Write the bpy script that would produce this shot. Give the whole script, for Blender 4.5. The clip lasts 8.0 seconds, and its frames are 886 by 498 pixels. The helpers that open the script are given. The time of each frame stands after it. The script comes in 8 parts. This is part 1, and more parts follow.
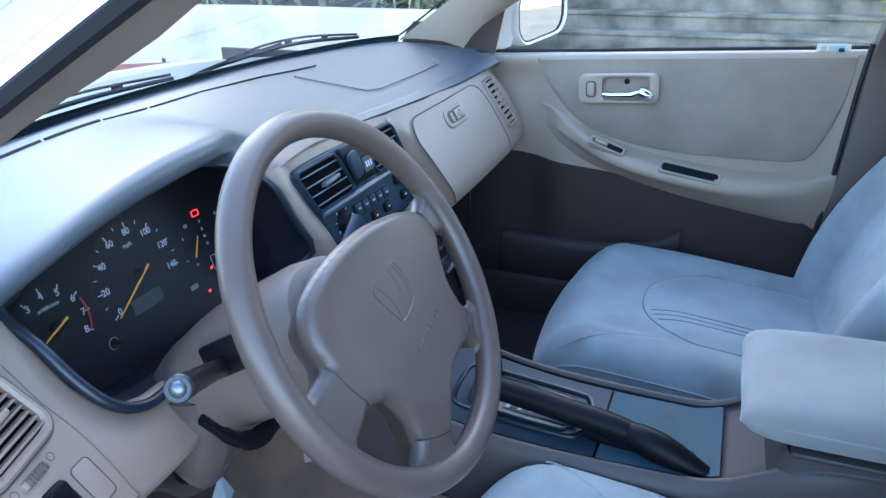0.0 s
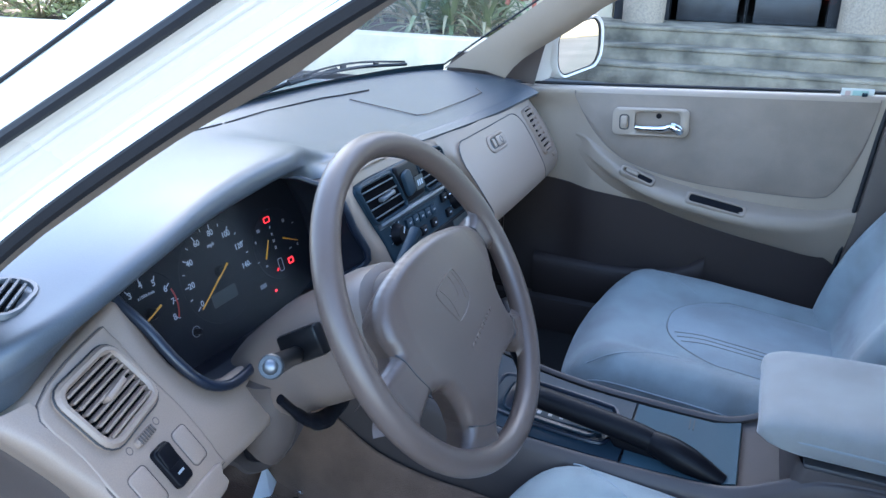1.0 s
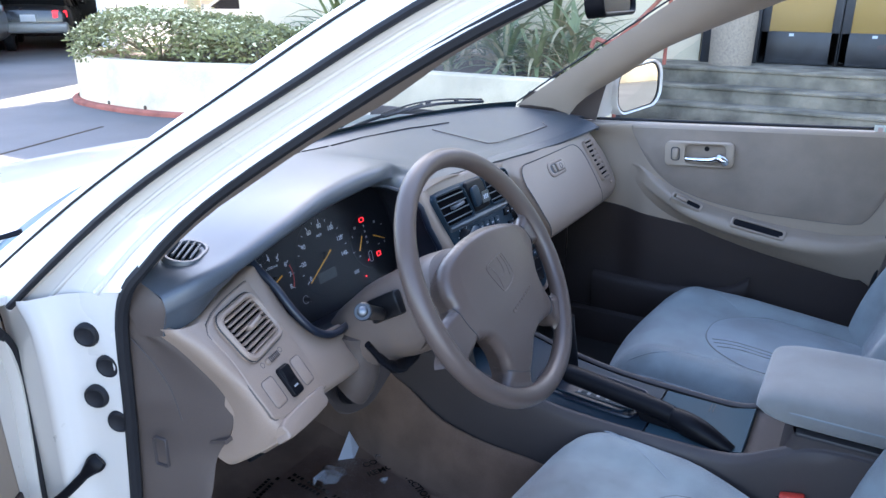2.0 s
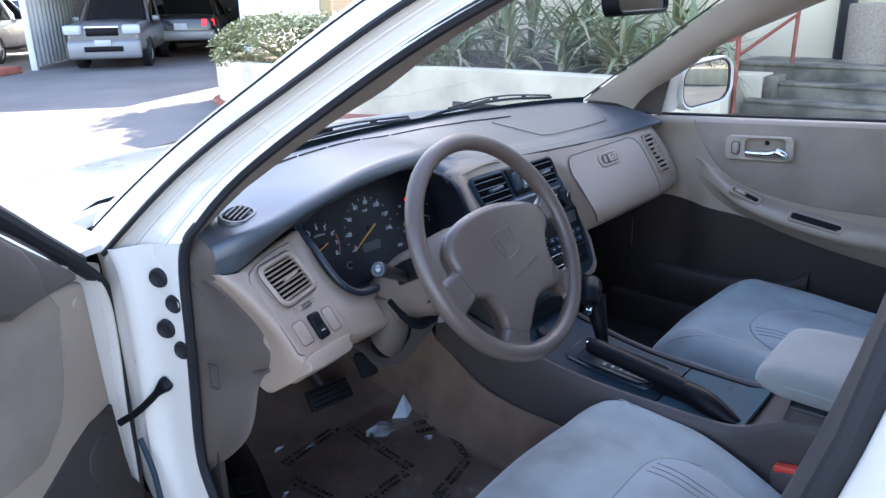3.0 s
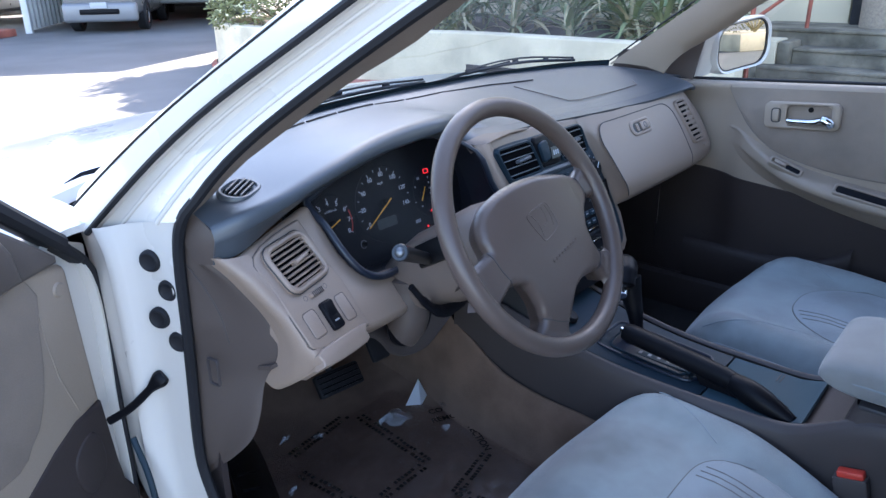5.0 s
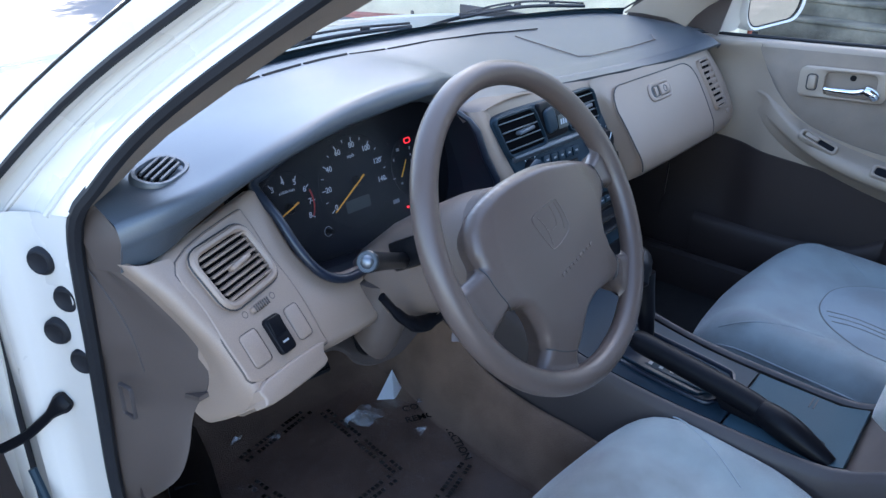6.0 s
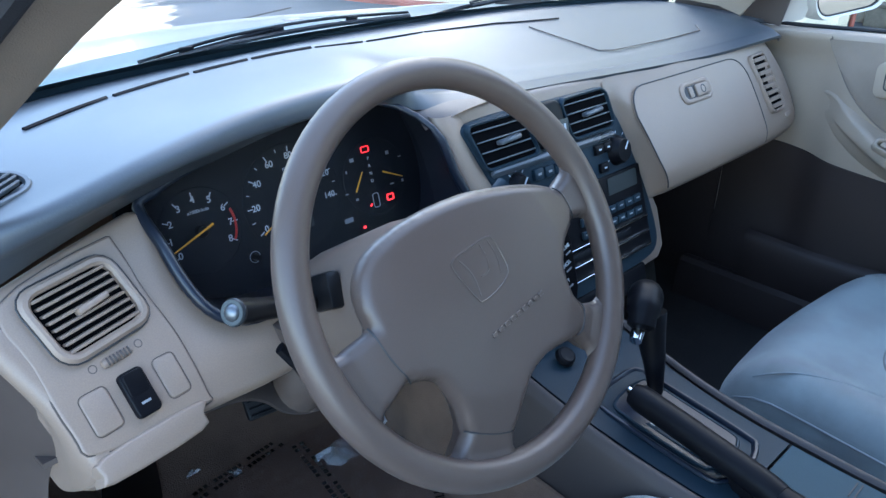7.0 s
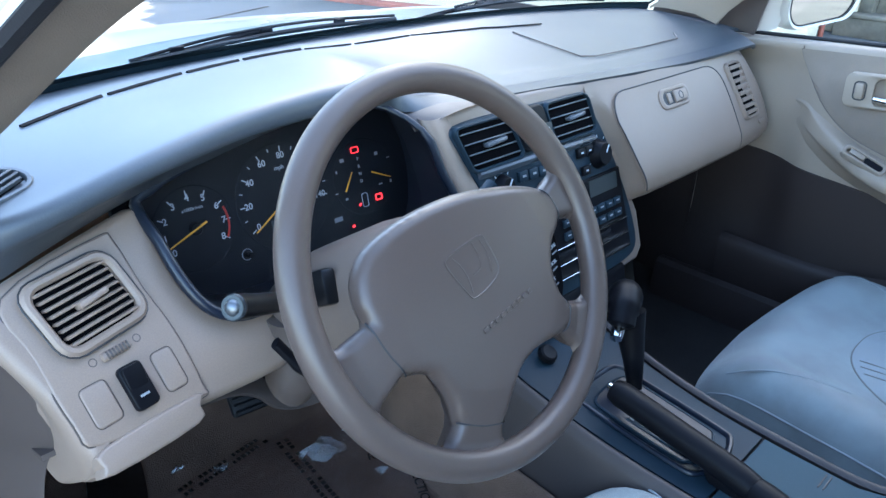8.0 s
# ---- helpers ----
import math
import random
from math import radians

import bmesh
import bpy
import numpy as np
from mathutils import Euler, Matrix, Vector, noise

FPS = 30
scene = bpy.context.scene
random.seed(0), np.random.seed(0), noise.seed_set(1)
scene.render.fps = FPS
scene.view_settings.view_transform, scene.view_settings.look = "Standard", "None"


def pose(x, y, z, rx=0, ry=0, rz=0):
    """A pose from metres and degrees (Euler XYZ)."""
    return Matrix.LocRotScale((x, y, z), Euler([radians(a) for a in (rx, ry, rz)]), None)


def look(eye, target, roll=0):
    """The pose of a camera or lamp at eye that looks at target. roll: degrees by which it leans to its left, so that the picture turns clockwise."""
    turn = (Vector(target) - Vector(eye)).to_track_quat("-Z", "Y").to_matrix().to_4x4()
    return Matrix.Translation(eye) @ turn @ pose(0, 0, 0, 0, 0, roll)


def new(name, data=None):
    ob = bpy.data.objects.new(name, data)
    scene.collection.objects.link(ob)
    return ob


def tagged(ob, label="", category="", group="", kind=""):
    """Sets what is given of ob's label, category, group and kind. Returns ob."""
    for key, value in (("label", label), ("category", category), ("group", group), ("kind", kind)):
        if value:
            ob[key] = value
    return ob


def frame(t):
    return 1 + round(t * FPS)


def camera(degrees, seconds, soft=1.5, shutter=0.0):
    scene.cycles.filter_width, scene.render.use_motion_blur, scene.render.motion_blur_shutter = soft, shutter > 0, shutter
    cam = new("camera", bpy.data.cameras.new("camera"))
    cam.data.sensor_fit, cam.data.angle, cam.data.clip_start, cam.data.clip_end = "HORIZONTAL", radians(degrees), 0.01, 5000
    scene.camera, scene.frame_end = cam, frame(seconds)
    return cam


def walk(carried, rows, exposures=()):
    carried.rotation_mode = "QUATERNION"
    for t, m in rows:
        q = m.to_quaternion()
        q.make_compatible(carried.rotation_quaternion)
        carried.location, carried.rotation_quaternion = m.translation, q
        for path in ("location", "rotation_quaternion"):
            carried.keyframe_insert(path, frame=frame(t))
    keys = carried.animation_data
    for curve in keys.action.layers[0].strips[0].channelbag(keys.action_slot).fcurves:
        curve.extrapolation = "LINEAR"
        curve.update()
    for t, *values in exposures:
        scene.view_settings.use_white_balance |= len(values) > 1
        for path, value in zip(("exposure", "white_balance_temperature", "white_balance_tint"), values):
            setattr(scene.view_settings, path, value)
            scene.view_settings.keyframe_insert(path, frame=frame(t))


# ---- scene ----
cam = camera(62.0, 8.0, soft=1.45)
PATH = [
    (0, (-0.933, -0.284, 1.221), (0.770, 0.387, 0.415), -1.0),
    (0.5, (-0.975, -0.285, 1.240), (0.729, 0.412, 0.457), -0.0),
    (1, (-1.032, -0.282, 1.245), (0.675, 0.445, 0.496), 1.0),
    (1.5, (-1.152, -0.328, 1.254), (0.538, 0.485, 0.559), 0.8),
    (1.7, (-1.208, -0.360, 1.265), (0.468, 0.495, 0.587), 0.8),
    (2.8, (-1.274, -0.623, 1.275), (0.199, 0.573, 0.645), -0.9),
    (3, (-1.282, -0.650, 1.274), (0.164, 0.572, 0.628), -1.0),
    (3.5, (-1.293, -0.671, 1.276), (0.111, 0.581, 0.596), -1.4),
    (4, (-1.283, -0.661, 1.276), (0.092, 0.620, 0.590), -1.4),
    (4.5, (-1.266, -0.640, 1.270), (0.111, 0.634, 0.576), -1.3),
    (5, (-1.207, -0.535, 1.247), (0.215, 0.669, 0.519), -0.8),
    (5.2, (-1.182, -0.490, 1.241), (0.281, 0.646, 0.488), 0.1),
    (6.3, (-0.943, -0.381, 1.232), (0.377, 0.804, 0.309), 2.0),
    (6.5, (-0.880, -0.381, 1.225), (0.376, 0.871, 0.300), 1.5),
    (7, (-0.787, -0.392, 1.208), (0.449, 0.893, 0.301), 0.6),
    (7.5, (-0.779, -0.398, 1.210), (0.483, 0.857, 0.298), 1.0),
    (8, (-0.814, -0.396, 1.216), (0.472, 0.842, 0.313), 2.0),
]
EXPOSURE = [(0.0, 3.38, 5800, 9), (1.0, 3.30, 5950, 11), (1.5, 3.18, 6120, 15), (3.0, 2.92, 6450, 18), (4.5, 2.96, 6350, 18), (5.0, 2.74, 6200, 17), (6.5, 3.14, 6080, 10), (7.0, 3.22, 6080, 7), (8.0, 3.43, 6050, 7)]
walk(cam, [(t, look(eye, target, roll)) for t, eye, target, roll in PATH], EXPOSURE)

# ---- light ----
SUN_ELEV, SUN_AZ = 35.0, 65.0          # degrees; azimuth from +y towards +x
world = bpy.data.worlds.new("sky")
scene.world = world
world.use_nodes = True
nt = world.node_tree
sky = nt.nodes.new("ShaderNodeTexSky")
sky.sky_type, sky.sun_disc = "NISHITA", False
sky.sun_elevation, sky.sun_rotation = radians(SUN_ELEV), radians(SUN_AZ)
nt.links.new(sky.outputs[0], nt.nodes["Background"].inputs[0])
nt.nodes["Background"].inputs[1].default_value = 0.15
sun = new("sun", bpy.data.lights.new("sun", "SUN"))
sun.data.energy, sun.data.angle, sun.data.color = 5.0, radians(0.5), (1.0, 0.93, 0.83)
az, el = radians(SUN_AZ), radians(SUN_ELEV)
sun_from = Vector((math.sin(az) * math.cos(el), math.cos(az) * math.cos(el), math.sin(el)))
sun.matrix_world = look(sun_from * 60, (0, 0, 0))


# ---- materials ----
def material(name, rough=0.6, metal=0.0, **more):
    m = bpy.data.materials.new(name)
    m.use_nodes = True
    b = m.node_tree.nodes["Principled BSDF"]
    b.inputs["Roughness"].default_value, b.inputs["Metallic"].default_value = rough, metal
    for key, value in more.items():
        b.inputs[key.replace("_", " ")].default_value = value
    return m


def surface(name, colour, dark=None, rough=0.6, grain=900.0, bump=0.15, patch=6.0, spread=0.35, dist=0.0006, metal=0.0, detail=6.0, rough_var=0.08, random_tint=0.0, speckle=0.35, **more):
    """A surface with fine grain relief and a broad variation of tone."""
    m = material(name, rough, metal, **more)
    n, l = m.node_tree.nodes, m.node_tree.links
    b = n["Principled BSDF"]
    co = n.new("ShaderNodeTexCoord")
    broad = n.new("ShaderNodeTexNoise")
    broad.inputs["Scale"].default_value, broad.inputs["Detail"].default_value = patch, detail
    fine = n.new("ShaderNodeTexNoise")
    fine.inputs["Scale"].default_value, fine.inputs["Detail"].default_value = grain, 2.0
    l.new(co.outputs["Object"], broad.inputs["Vector"]), l.new(co.outputs["Object"], fine.inputs["Vector"])
    mix = n.new("ShaderNodeMix")
    mix.data_type = "RGBA"
    dark = dark or tuple(c * (1 - spread) for c in colour)
    mix.inputs["A"].default_value, mix.inputs["B"].default_value = (*dark, 1), (*colour, 1)
    ramp = n.new("ShaderNodeMapRange")
    ramp.inputs["From Min"].default_value, ramp.inputs["From Max"].default_value = 0.3, 0.62
    l.new(broad.outputs["Fac"], ramp.inputs["Value"]), l.new(ramp.outputs[0], mix.inputs["Factor"])
    speck = n.new("ShaderNodeMix")
    speck.data_type, speck.blend_type = "RGBA", "MULTIPLY"
    speck.inputs["Factor"].default_value = speckle
    l.new(mix.outputs["Result"], speck.inputs["A"])
    tone = n.new("ShaderNodeMapRange")
    tone.inputs["From Min"].default_value, tone.inputs["From Max"].default_value = 0.3, 0.7
    tone.inputs["To Min"].default_value, tone.inputs["To Max"].default_value = 0.75, 1.1
    l.new(fine.outputs["Fac"], tone.inputs["Value"]), l.new(tone.outputs[0], speck.inputs["B"])
    out = speck.outputs["Result"]
    if random_tint:
        info, hsv = n.new("ShaderNodeObjectInfo"), n.new("ShaderNodeHueSaturation")
        r2 = n.new("ShaderNodeMapRange")
        r2.inputs["To Min"].default_value, r2.inputs["To Max"].default_value = 1 - random_tint, 1 + random_tint
        l.new(info.outputs["Random"], r2.inputs["Value"]), l.new(r2.outputs[0], hsv.inputs["Value"])
        l.new(out, hsv.inputs["Color"])
        out = hsv.outputs["Color"]
    l.new(out, b.inputs["Base Color"])
    if bump:
        bp = n.new("ShaderNodeBump")
        bp.inputs["Strength"].default_value, bp.inputs["Distance"].default_value = bump, dist
        l.new(fine.outputs["Fac"], bp.inputs["Height"]), l.new(bp.outputs[0], b.inputs["Normal"])
    if rough_var:
        rr = n.new("ShaderNodeMapRange")
        rr.inputs["To Min"].default_value, rr.inputs["To Max"].default_value = rough - rough_var, rough + rough_var
        l.new(broad.outputs["Fac"], rr.inputs["Value"]), l.new(rr.outputs[0], b.inputs["Roughness"])
    return m


def plain(name, colour, rough=0.5, metal=0.0, **more):
    return material(name, rough, metal, Base_Color=(*colour, 1), **more)


def glow(name, colour, strength):
    return material(name, 0.4, Base_Color=(*colour, 1), Emission_Color=(*colour, 1), Emission_Strength=strength)


def grazing(m, normal=None, least=0.05):
    """The share of light that a thin clear sheet mirrors: 4 % head on, most at grazing."""
    n, l = m.node_tree.nodes, m.node_tree.links
    lw, power, mul = n.new("ShaderNodeLayerWeight"), n.new("ShaderNodeMath"), n.new("ShaderNodeMath")
    lw.inputs["Blend"].default_value = 0.5
    power.operation, mul.operation = "POWER", "MULTIPLY_ADD"
    power.inputs[1].default_value, mul.inputs[1].default_value, mul.inputs[2].default_value = 5.0, 0.9, least
    if normal:
        l.new(normal, lw.inputs["Normal"])
    l.new(lw.outputs["Facing"], power.inputs[0]), l.new(power.outputs[0], mul.inputs[0])
    return mul.outputs[0]


def glass(name, tint=(1, 1, 1), rough=0.0, least=0.05):
    """Thin clear glass: mostly see-through, with a mirror reflection that grows towards grazing."""
    m = bpy.data.materials.new(name)
    m.use_nodes = True
    n, l = m.node_tree.nodes, m.node_tree.links
    n.clear()
    out, mix = n.new("ShaderNodeOutputMaterial"), n.new("ShaderNodeMixShader")
    clear, gloss = n.new("ShaderNodeBsdfTransparent"), n.new("ShaderNodeBsdfGlossy")
    clear.inputs[0].default_value = (*tint, 1)
    gloss.inputs["Roughness"].default_value = rough
    l.new(grazing(m, None, least), mix.inputs[0]), l.new(clear.outputs[0], mix.inputs[1])
    l.new(gloss.outputs[0], mix.inputs[2]), l.new(mix.outputs[0], out.inputs[0])
    return m


M_PAD = surface("pad_vinyl", (0.058, 0.068, 0.080), rough=0.40, grain=700, bump=0.2, spread=0.12, Specular_IOR_Level=0.60, Coat_Weight=0.06, Coat_Roughness=0.3)
M_BEIGE = surface("beige_plastic", (0.296, 0.214, 0.161), rough=0.42, grain=900, bump=0.2, spread=0.08)
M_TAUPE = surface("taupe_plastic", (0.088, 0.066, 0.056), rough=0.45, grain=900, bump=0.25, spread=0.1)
M_WHEEL = surface("wheel_urethane", (0.098, 0.070, 0.058), rough=0.36, grain=1400, bump=0.2, spread=0.12)
M_DARK = surface("dark_plastic", (0.035, 0.034, 0.036), rough=0.5, grain=900, bump=0.2, spread=0.2)
M_BLACK = surface("black_plastic", (0.006, 0.006, 0.008), rough=0.42, grain=900, bump=0.1, spread=0.2, Specular_IOR_Level=0.12)
M_RUBBER = surface("black_rubber", (0.016, 0.016, 0.019), rough=0.6, grain=600, bump=0.2, spread=0.3, Specular_IOR_Level=0.3)
M_SLATE = surface("slate_plastic", (0.020, 0.036, 0.050), rough=0.42, grain=800, bump=0.15, spread=0.15, Specular_IOR_Level=0.14)
M_GREYSLAT = surface("grey_slat_plastic", (0.11, 0.12, 0.135), rough=0.28, grain=800, bump=0.1, spread=0.15)
M_SHROUD = surface("shroud_plastic", (0.152, 0.113, 0.091), rough=0.42, grain=900, bump=0.2, spread=0.1)
M_BIN = surface("bin_taupe", (0.045, 0.039, 0.038), rough=0.5, grain=900, bump=0.25, spread=0.1)
M_LID = surface("slate_lid", (0.042, 0.078, 0.098), rough=0.5, grain=800, bump=0.1, spread=0.12, Specular_IOR_Level=0.1)
M_SAIL = surface("dark_sail_plastic", (0.082, 0.064, 0.055), rough=0.42, grain=900, bump=0.2, spread=0.1)
M_DUCT = plain("duct_black", (0.004, 0.004, 0.005), 0.95, 0.0, Specular_IOR_Level=0.05)
M_STALK = plain("glossy_black", (0.008, 0.008, 0.009), 0.3, 0.0, Specular_IOR_Level=0.3)
M_GREYINK = plain("grey_ink", (0.30, 0.31, 0.32), 0.6)
M_FABRIC = surface("seat_velour", (0.262, 0.298, 0.300), (0.185, 0.193, 0.193), rough=0.95, grain=1300, bump=0.5, dist=0.0010, patch=10, spread=0.30, Sheen_Weight=0.4, Sheen_Roughness=0.4)
M_INSERT = surface("seat_insert_velour", (0.275, 0.31, 0.325), (0.215, 0.232, 0.236), rough=0.95, grain=1600, bump=0.5, dist=0.001, patch=10, spread=0.26, Sheen_Weight=0.25, Sheen_Roughness=0.4)
M_ARMCLOTH = surface("armrest_velour", (0.262, 0.258, 0.245), (0.205, 0.195, 0.185), rough=0.95, grain=1300, bump=0.5, dist=0.0010, patch=10, spread=0.28, Sheen_Weight=0.3, Sheen_Roughness=0.4)
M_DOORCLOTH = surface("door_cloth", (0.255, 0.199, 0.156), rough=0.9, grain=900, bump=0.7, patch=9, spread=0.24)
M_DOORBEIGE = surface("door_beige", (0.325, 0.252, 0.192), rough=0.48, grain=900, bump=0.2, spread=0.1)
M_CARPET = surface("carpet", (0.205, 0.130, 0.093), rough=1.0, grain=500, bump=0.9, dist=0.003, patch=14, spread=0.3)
# the carpet again, with the deep footwell's shade put into its colour
M_CARPETSHADE = surface("shaded_carpet", (0.028, 0.024, 0.023), rough=1.0, grain=500, bump=0.9, dist=0.003, patch=14, spread=0.3)
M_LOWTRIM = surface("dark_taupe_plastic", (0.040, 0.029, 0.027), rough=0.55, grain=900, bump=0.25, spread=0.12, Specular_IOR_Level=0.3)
M_HOOD = surface("dark_hood_plastic", (0.014, 0.016, 0.023), rough=0.42, grain=900, bump=0.25, spread=0.15, Specular_IOR_Level=0.3)
M_NAVY = surface("navy_black_plastic", (0.009, 0.014, 0.026), rough=0.36, grain=900, bump=0.15, spread=0.15, Specular_IOR_Level=0.45)
M_CONSOLE = surface("console_taupe", (0.062, 0.050, 0.047), rough=0.5, grain=900, bump=0.25, spread=0.1, Specular_IOR_Level=0.35)
M_WHITE = surface("white_car_paint", (0.66, 0.61, 0.55), rough=0.28, grain=300, bump=0.0, patch=3, spread=0.03, speckle=0.03, rough_var=0.03, Coat_Weight=0.6, Coat_Roughness=0.05)
M_CHROME = plain("chrome", (0.82, 0.83, 0.85), 0.08, 1.0)
M_MIRROR = plain("mirror_silver", (0.28, 0.30, 0.295), 0.01, 1.0)
M_GLASS = glass("window_glass", (0.93, 0.96, 0.95))
M_LENS = glass("cluster_lens", (0.94, 0.94, 0.95), 0.35, 0.008)
M_FACE = plain("gauge_face", (0.006, 0.007, 0.010), 0.6, 0.0, Specular_IOR_Level=0.2)
M_DIAL = plain("dial_black", (0.007, 0.008, 0.011), 0.55, 0.0, Specular_IOR_Level=0.2)
M_INK = plain("white_ink", (0.52, 0.55, 0.58), 0.6)
M_REDINK = plain("red_ink", (0.55, 0.03, 0.02), 0.5)
M_NEEDLE = plain("orange_needle", (0.85, 0.38, 0.03), 0.5)
M_REDGLOW = glow("red_lamp", (1.0, 0.03, 0.04), 0.35)
M_LCD = plain("lcd", (0.035, 0.042, 0.042), 0.35)
M_GROUND = surface("asphalt", (0.185, 0.175, 0.165), rough=0.9, grain=60, bump=0.6, dist=0.004, patch=0.6, spread=0.35)
M_CONCRETE = surface("stair_concrete", (0.275, 0.228, 0.165), (0.082, 0.070, 0.050), rough=0.9, grain=40, bump=0.7, dist=0.006, patch=3.6, spread=0.60, detail=12)
M_STUCCO = surface("cream_stucco", (0.80, 0.67, 0.475), rough=0.9, grain=90, bump=0.6, dist=0.003, patch=1.2, spread=0.14)
M_WALLWHITE = surface("white_painted_block", (0.82, 0.68, 0.48), rough=0.85, grain=80, bump=0.5, dist=0.003, patch=2.2, spread=0.34, detail=10)
M_LEAF = surface("strap_leaf", (0.20, 0.235, 0.10), (0.11, 0.155, 0.07), rough=0.5, grain=60, bump=0.0, patch=3)
M_LEAFDRY = surface("dry_leaf", (0.42, 0.35, 0.20), rough=0.7, grain=60, bump=0.0, patch=3)
M_BUSH = surface("bush_leaf", (0.235, 0.225, 0.065), (0.125, 0.13, 0.048), rough=0.6, grain=60, bump=0.0, patch=6)
M_FLOWER = plain("pale_flower", (0.78, 0.72, 0.42), 0.7)
M_SOIL = surface("soil", (0.09, 0.065, 0.045), rough=1.0, grain=60, bump=0.8, dist=0.01)
M_RAIL = surface("red_painted_steel", (0.36, 0.09, 0.055), rough=0.5, grain=200, bump=0.1, patch=8)
M_BRONZE = surface("dark_bronze_frame", (0.035, 0.036, 0.042), rough=0.4, grain=300, bump=0.1, metal=0.3)
M_AGG = surface("exposed_aggregate", (0.36, 0.285, 0.215), (0.26, 0.205, 0.155), rough=0.9, grain=70, bump=0.9, dist=0.006, patch=45, detail=3)
M_KERB = surface("red_kerb_paint", (0.42, 0.13, 0.09), rough=0.8, grain=80, bump=0.4, dist=0.003)
M_COWL = surface("scuttle_plastic", (0.030, 0.095, 0.120), rough=0.35, grain=700, bump=0.2, spread=0.25)
M_METALWALL = surface("white_ribbed_metal", (0.70, 0.69, 0.66), rough=0.6, grain=200, bump=0.1, patch=2, spread=0.12)


# ---- mesh helpers ----
WORLD = {}


def thing(name, label, category, at=(0, 0, 0), group="", kind=""):
    ob = new(name)
    ob.location = at
    ob.empty_display_size = 0.05
    WORLD[ob] = Matrix.Translation(at)
    return tagged(ob, label, category, group, kind)


def finish(bm, name, mat, angle=38.0):
    bmesh.ops.recalc_face_normals(bm, faces=bm.faces)
    limit = radians(angle)
    for f in bm.faces:
        f.smooth = True
    for e in bm.edges:
        if len(e.link_faces) == 2 and e.calc_face_angle(0) > limit:
            e.smooth = False
    me = bpy.data.meshes.new(name)
    bm.to_mesh(me)
    bm.free()
    me.materials.append(mat)
    return me


def part(name, bm, mat, parent, label="", angle=38.0):
    me = bm if isinstance(bm, bpy.types.Mesh) else finish(bm, name, mat, angle)
    ob = new(name, me)
    ob.parent = parent
    ob.matrix_parent_inverse = WORLD[parent].inverted()
    WORLD[ob] = Matrix()
    return tagged(ob, label)


def single(name, bm, mat, label, category, group="", kind="", angle=38.0):
    ob = new(name, finish(bm, name, mat, angle))
    WORLD[ob] = Matrix()
    return tagged(ob, label, category, group, kind)


def axes(origin, x, y):
    """A local frame: x and y as given (y made square to x), z their cross product."""
    x = Vector(x).normalized()
    z = x.cross(Vector(y)).normalized()
    y = z.cross(x)
    m = Matrix((x, y, z)).transposed().to_4x4()
    m.translation = origin
    return m


def box(size, m=None, r=0.0, bm=None, seg=2):
    """A box of that size about the origin of m, with rounded edges."""
    own = bmesh.new()
    bmesh.ops.create_cube(own, size=1.0)
    for v in own.verts:
        v.co = Vector(a * b for a, b in zip(v.co, size))
    if r > 0:
        bmesh.ops.bevel(own, geom=own.edges[:], offset=min(r, 0.49 * min(size)), segments=seg, profile=0.5, affect="EDGES")
    return merge(bm, own, m)


def merge(bm, own, m=None):
    if m is not None:
        bmesh.ops.transform(own, matrix=m, verts=own.verts[:])
    if bm is None:
        return own
    tmp = bpy.data.meshes.new("tmp")
    own.to_mesh(tmp)
    own.free()
    bm.from_mesh(tmp)
    bpy.data.meshes.remove(tmp)
    return bm


def smooth_line(pts, n, closed=False):
    """Points evenly through the given ones on a Catmull-Rom curve, n to each span."""
    p = [Vector(q) for q in pts]
    out = []
    spans = len(p) if closed else len(p) - 1
    for i in range(spans):
        if closed:
            a, b, c, d = p[i - 1], p[i], p[(i + 1) % len(p)], p[(i + 2) % len(p)]
        else:
            b, c = p[i], p[i + 1]
            a = p[i - 1] if i else 2 * b - c
            d = p[i + 2] if i + 2 < len(p) else 2 * c - b
        for k in range(n):
            t = k / n
            out.append(0.5 * ((2 * b) + (c - a) * t + (2 * a - 5 * b + 4 * c - d) * t * t + (3 * b - a - 3 * c + d) * t ** 3))
    if not closed:
        out.append(p[-1].copy())
    return out


def grid(rows, close=False, bm=None):
    """Faces between rows of points."""
    bm = bm or bmesh.new()
    made = [[bm.verts.new(p) for p in row] for row in rows]
    for a, b in zip(made, made[1:]):
        n = len(a)
        for i in range(n if close else n - 1):
            q = [a[i], a[(i + 1) % n], b[(i + 1) % n], b[i]]
            bm.faces.new(q)
    return bm, made


def patch(rows, nu=5, nv=5, thick=0.0, bm=None):
    """A smooth sheet through a net of control points; thick: metres of thickness behind it."""
    fine = [smooth_line(r, nv) for r in rows]
    cols = [smooth_line([r[i] for r in fine], nu) for i in range(len(fine[0]))]
    own, _ = grid(cols)
    if thick:
        bmesh.ops.recalc_face_normals(own, faces=own.faces)
        bmesh.ops.solidify(own, geom=own.faces[:], thickness=thick)
    bmesh.ops.remove_doubles(own, verts=own.verts[:], dist=1e-5)
    return merge(bm, own)


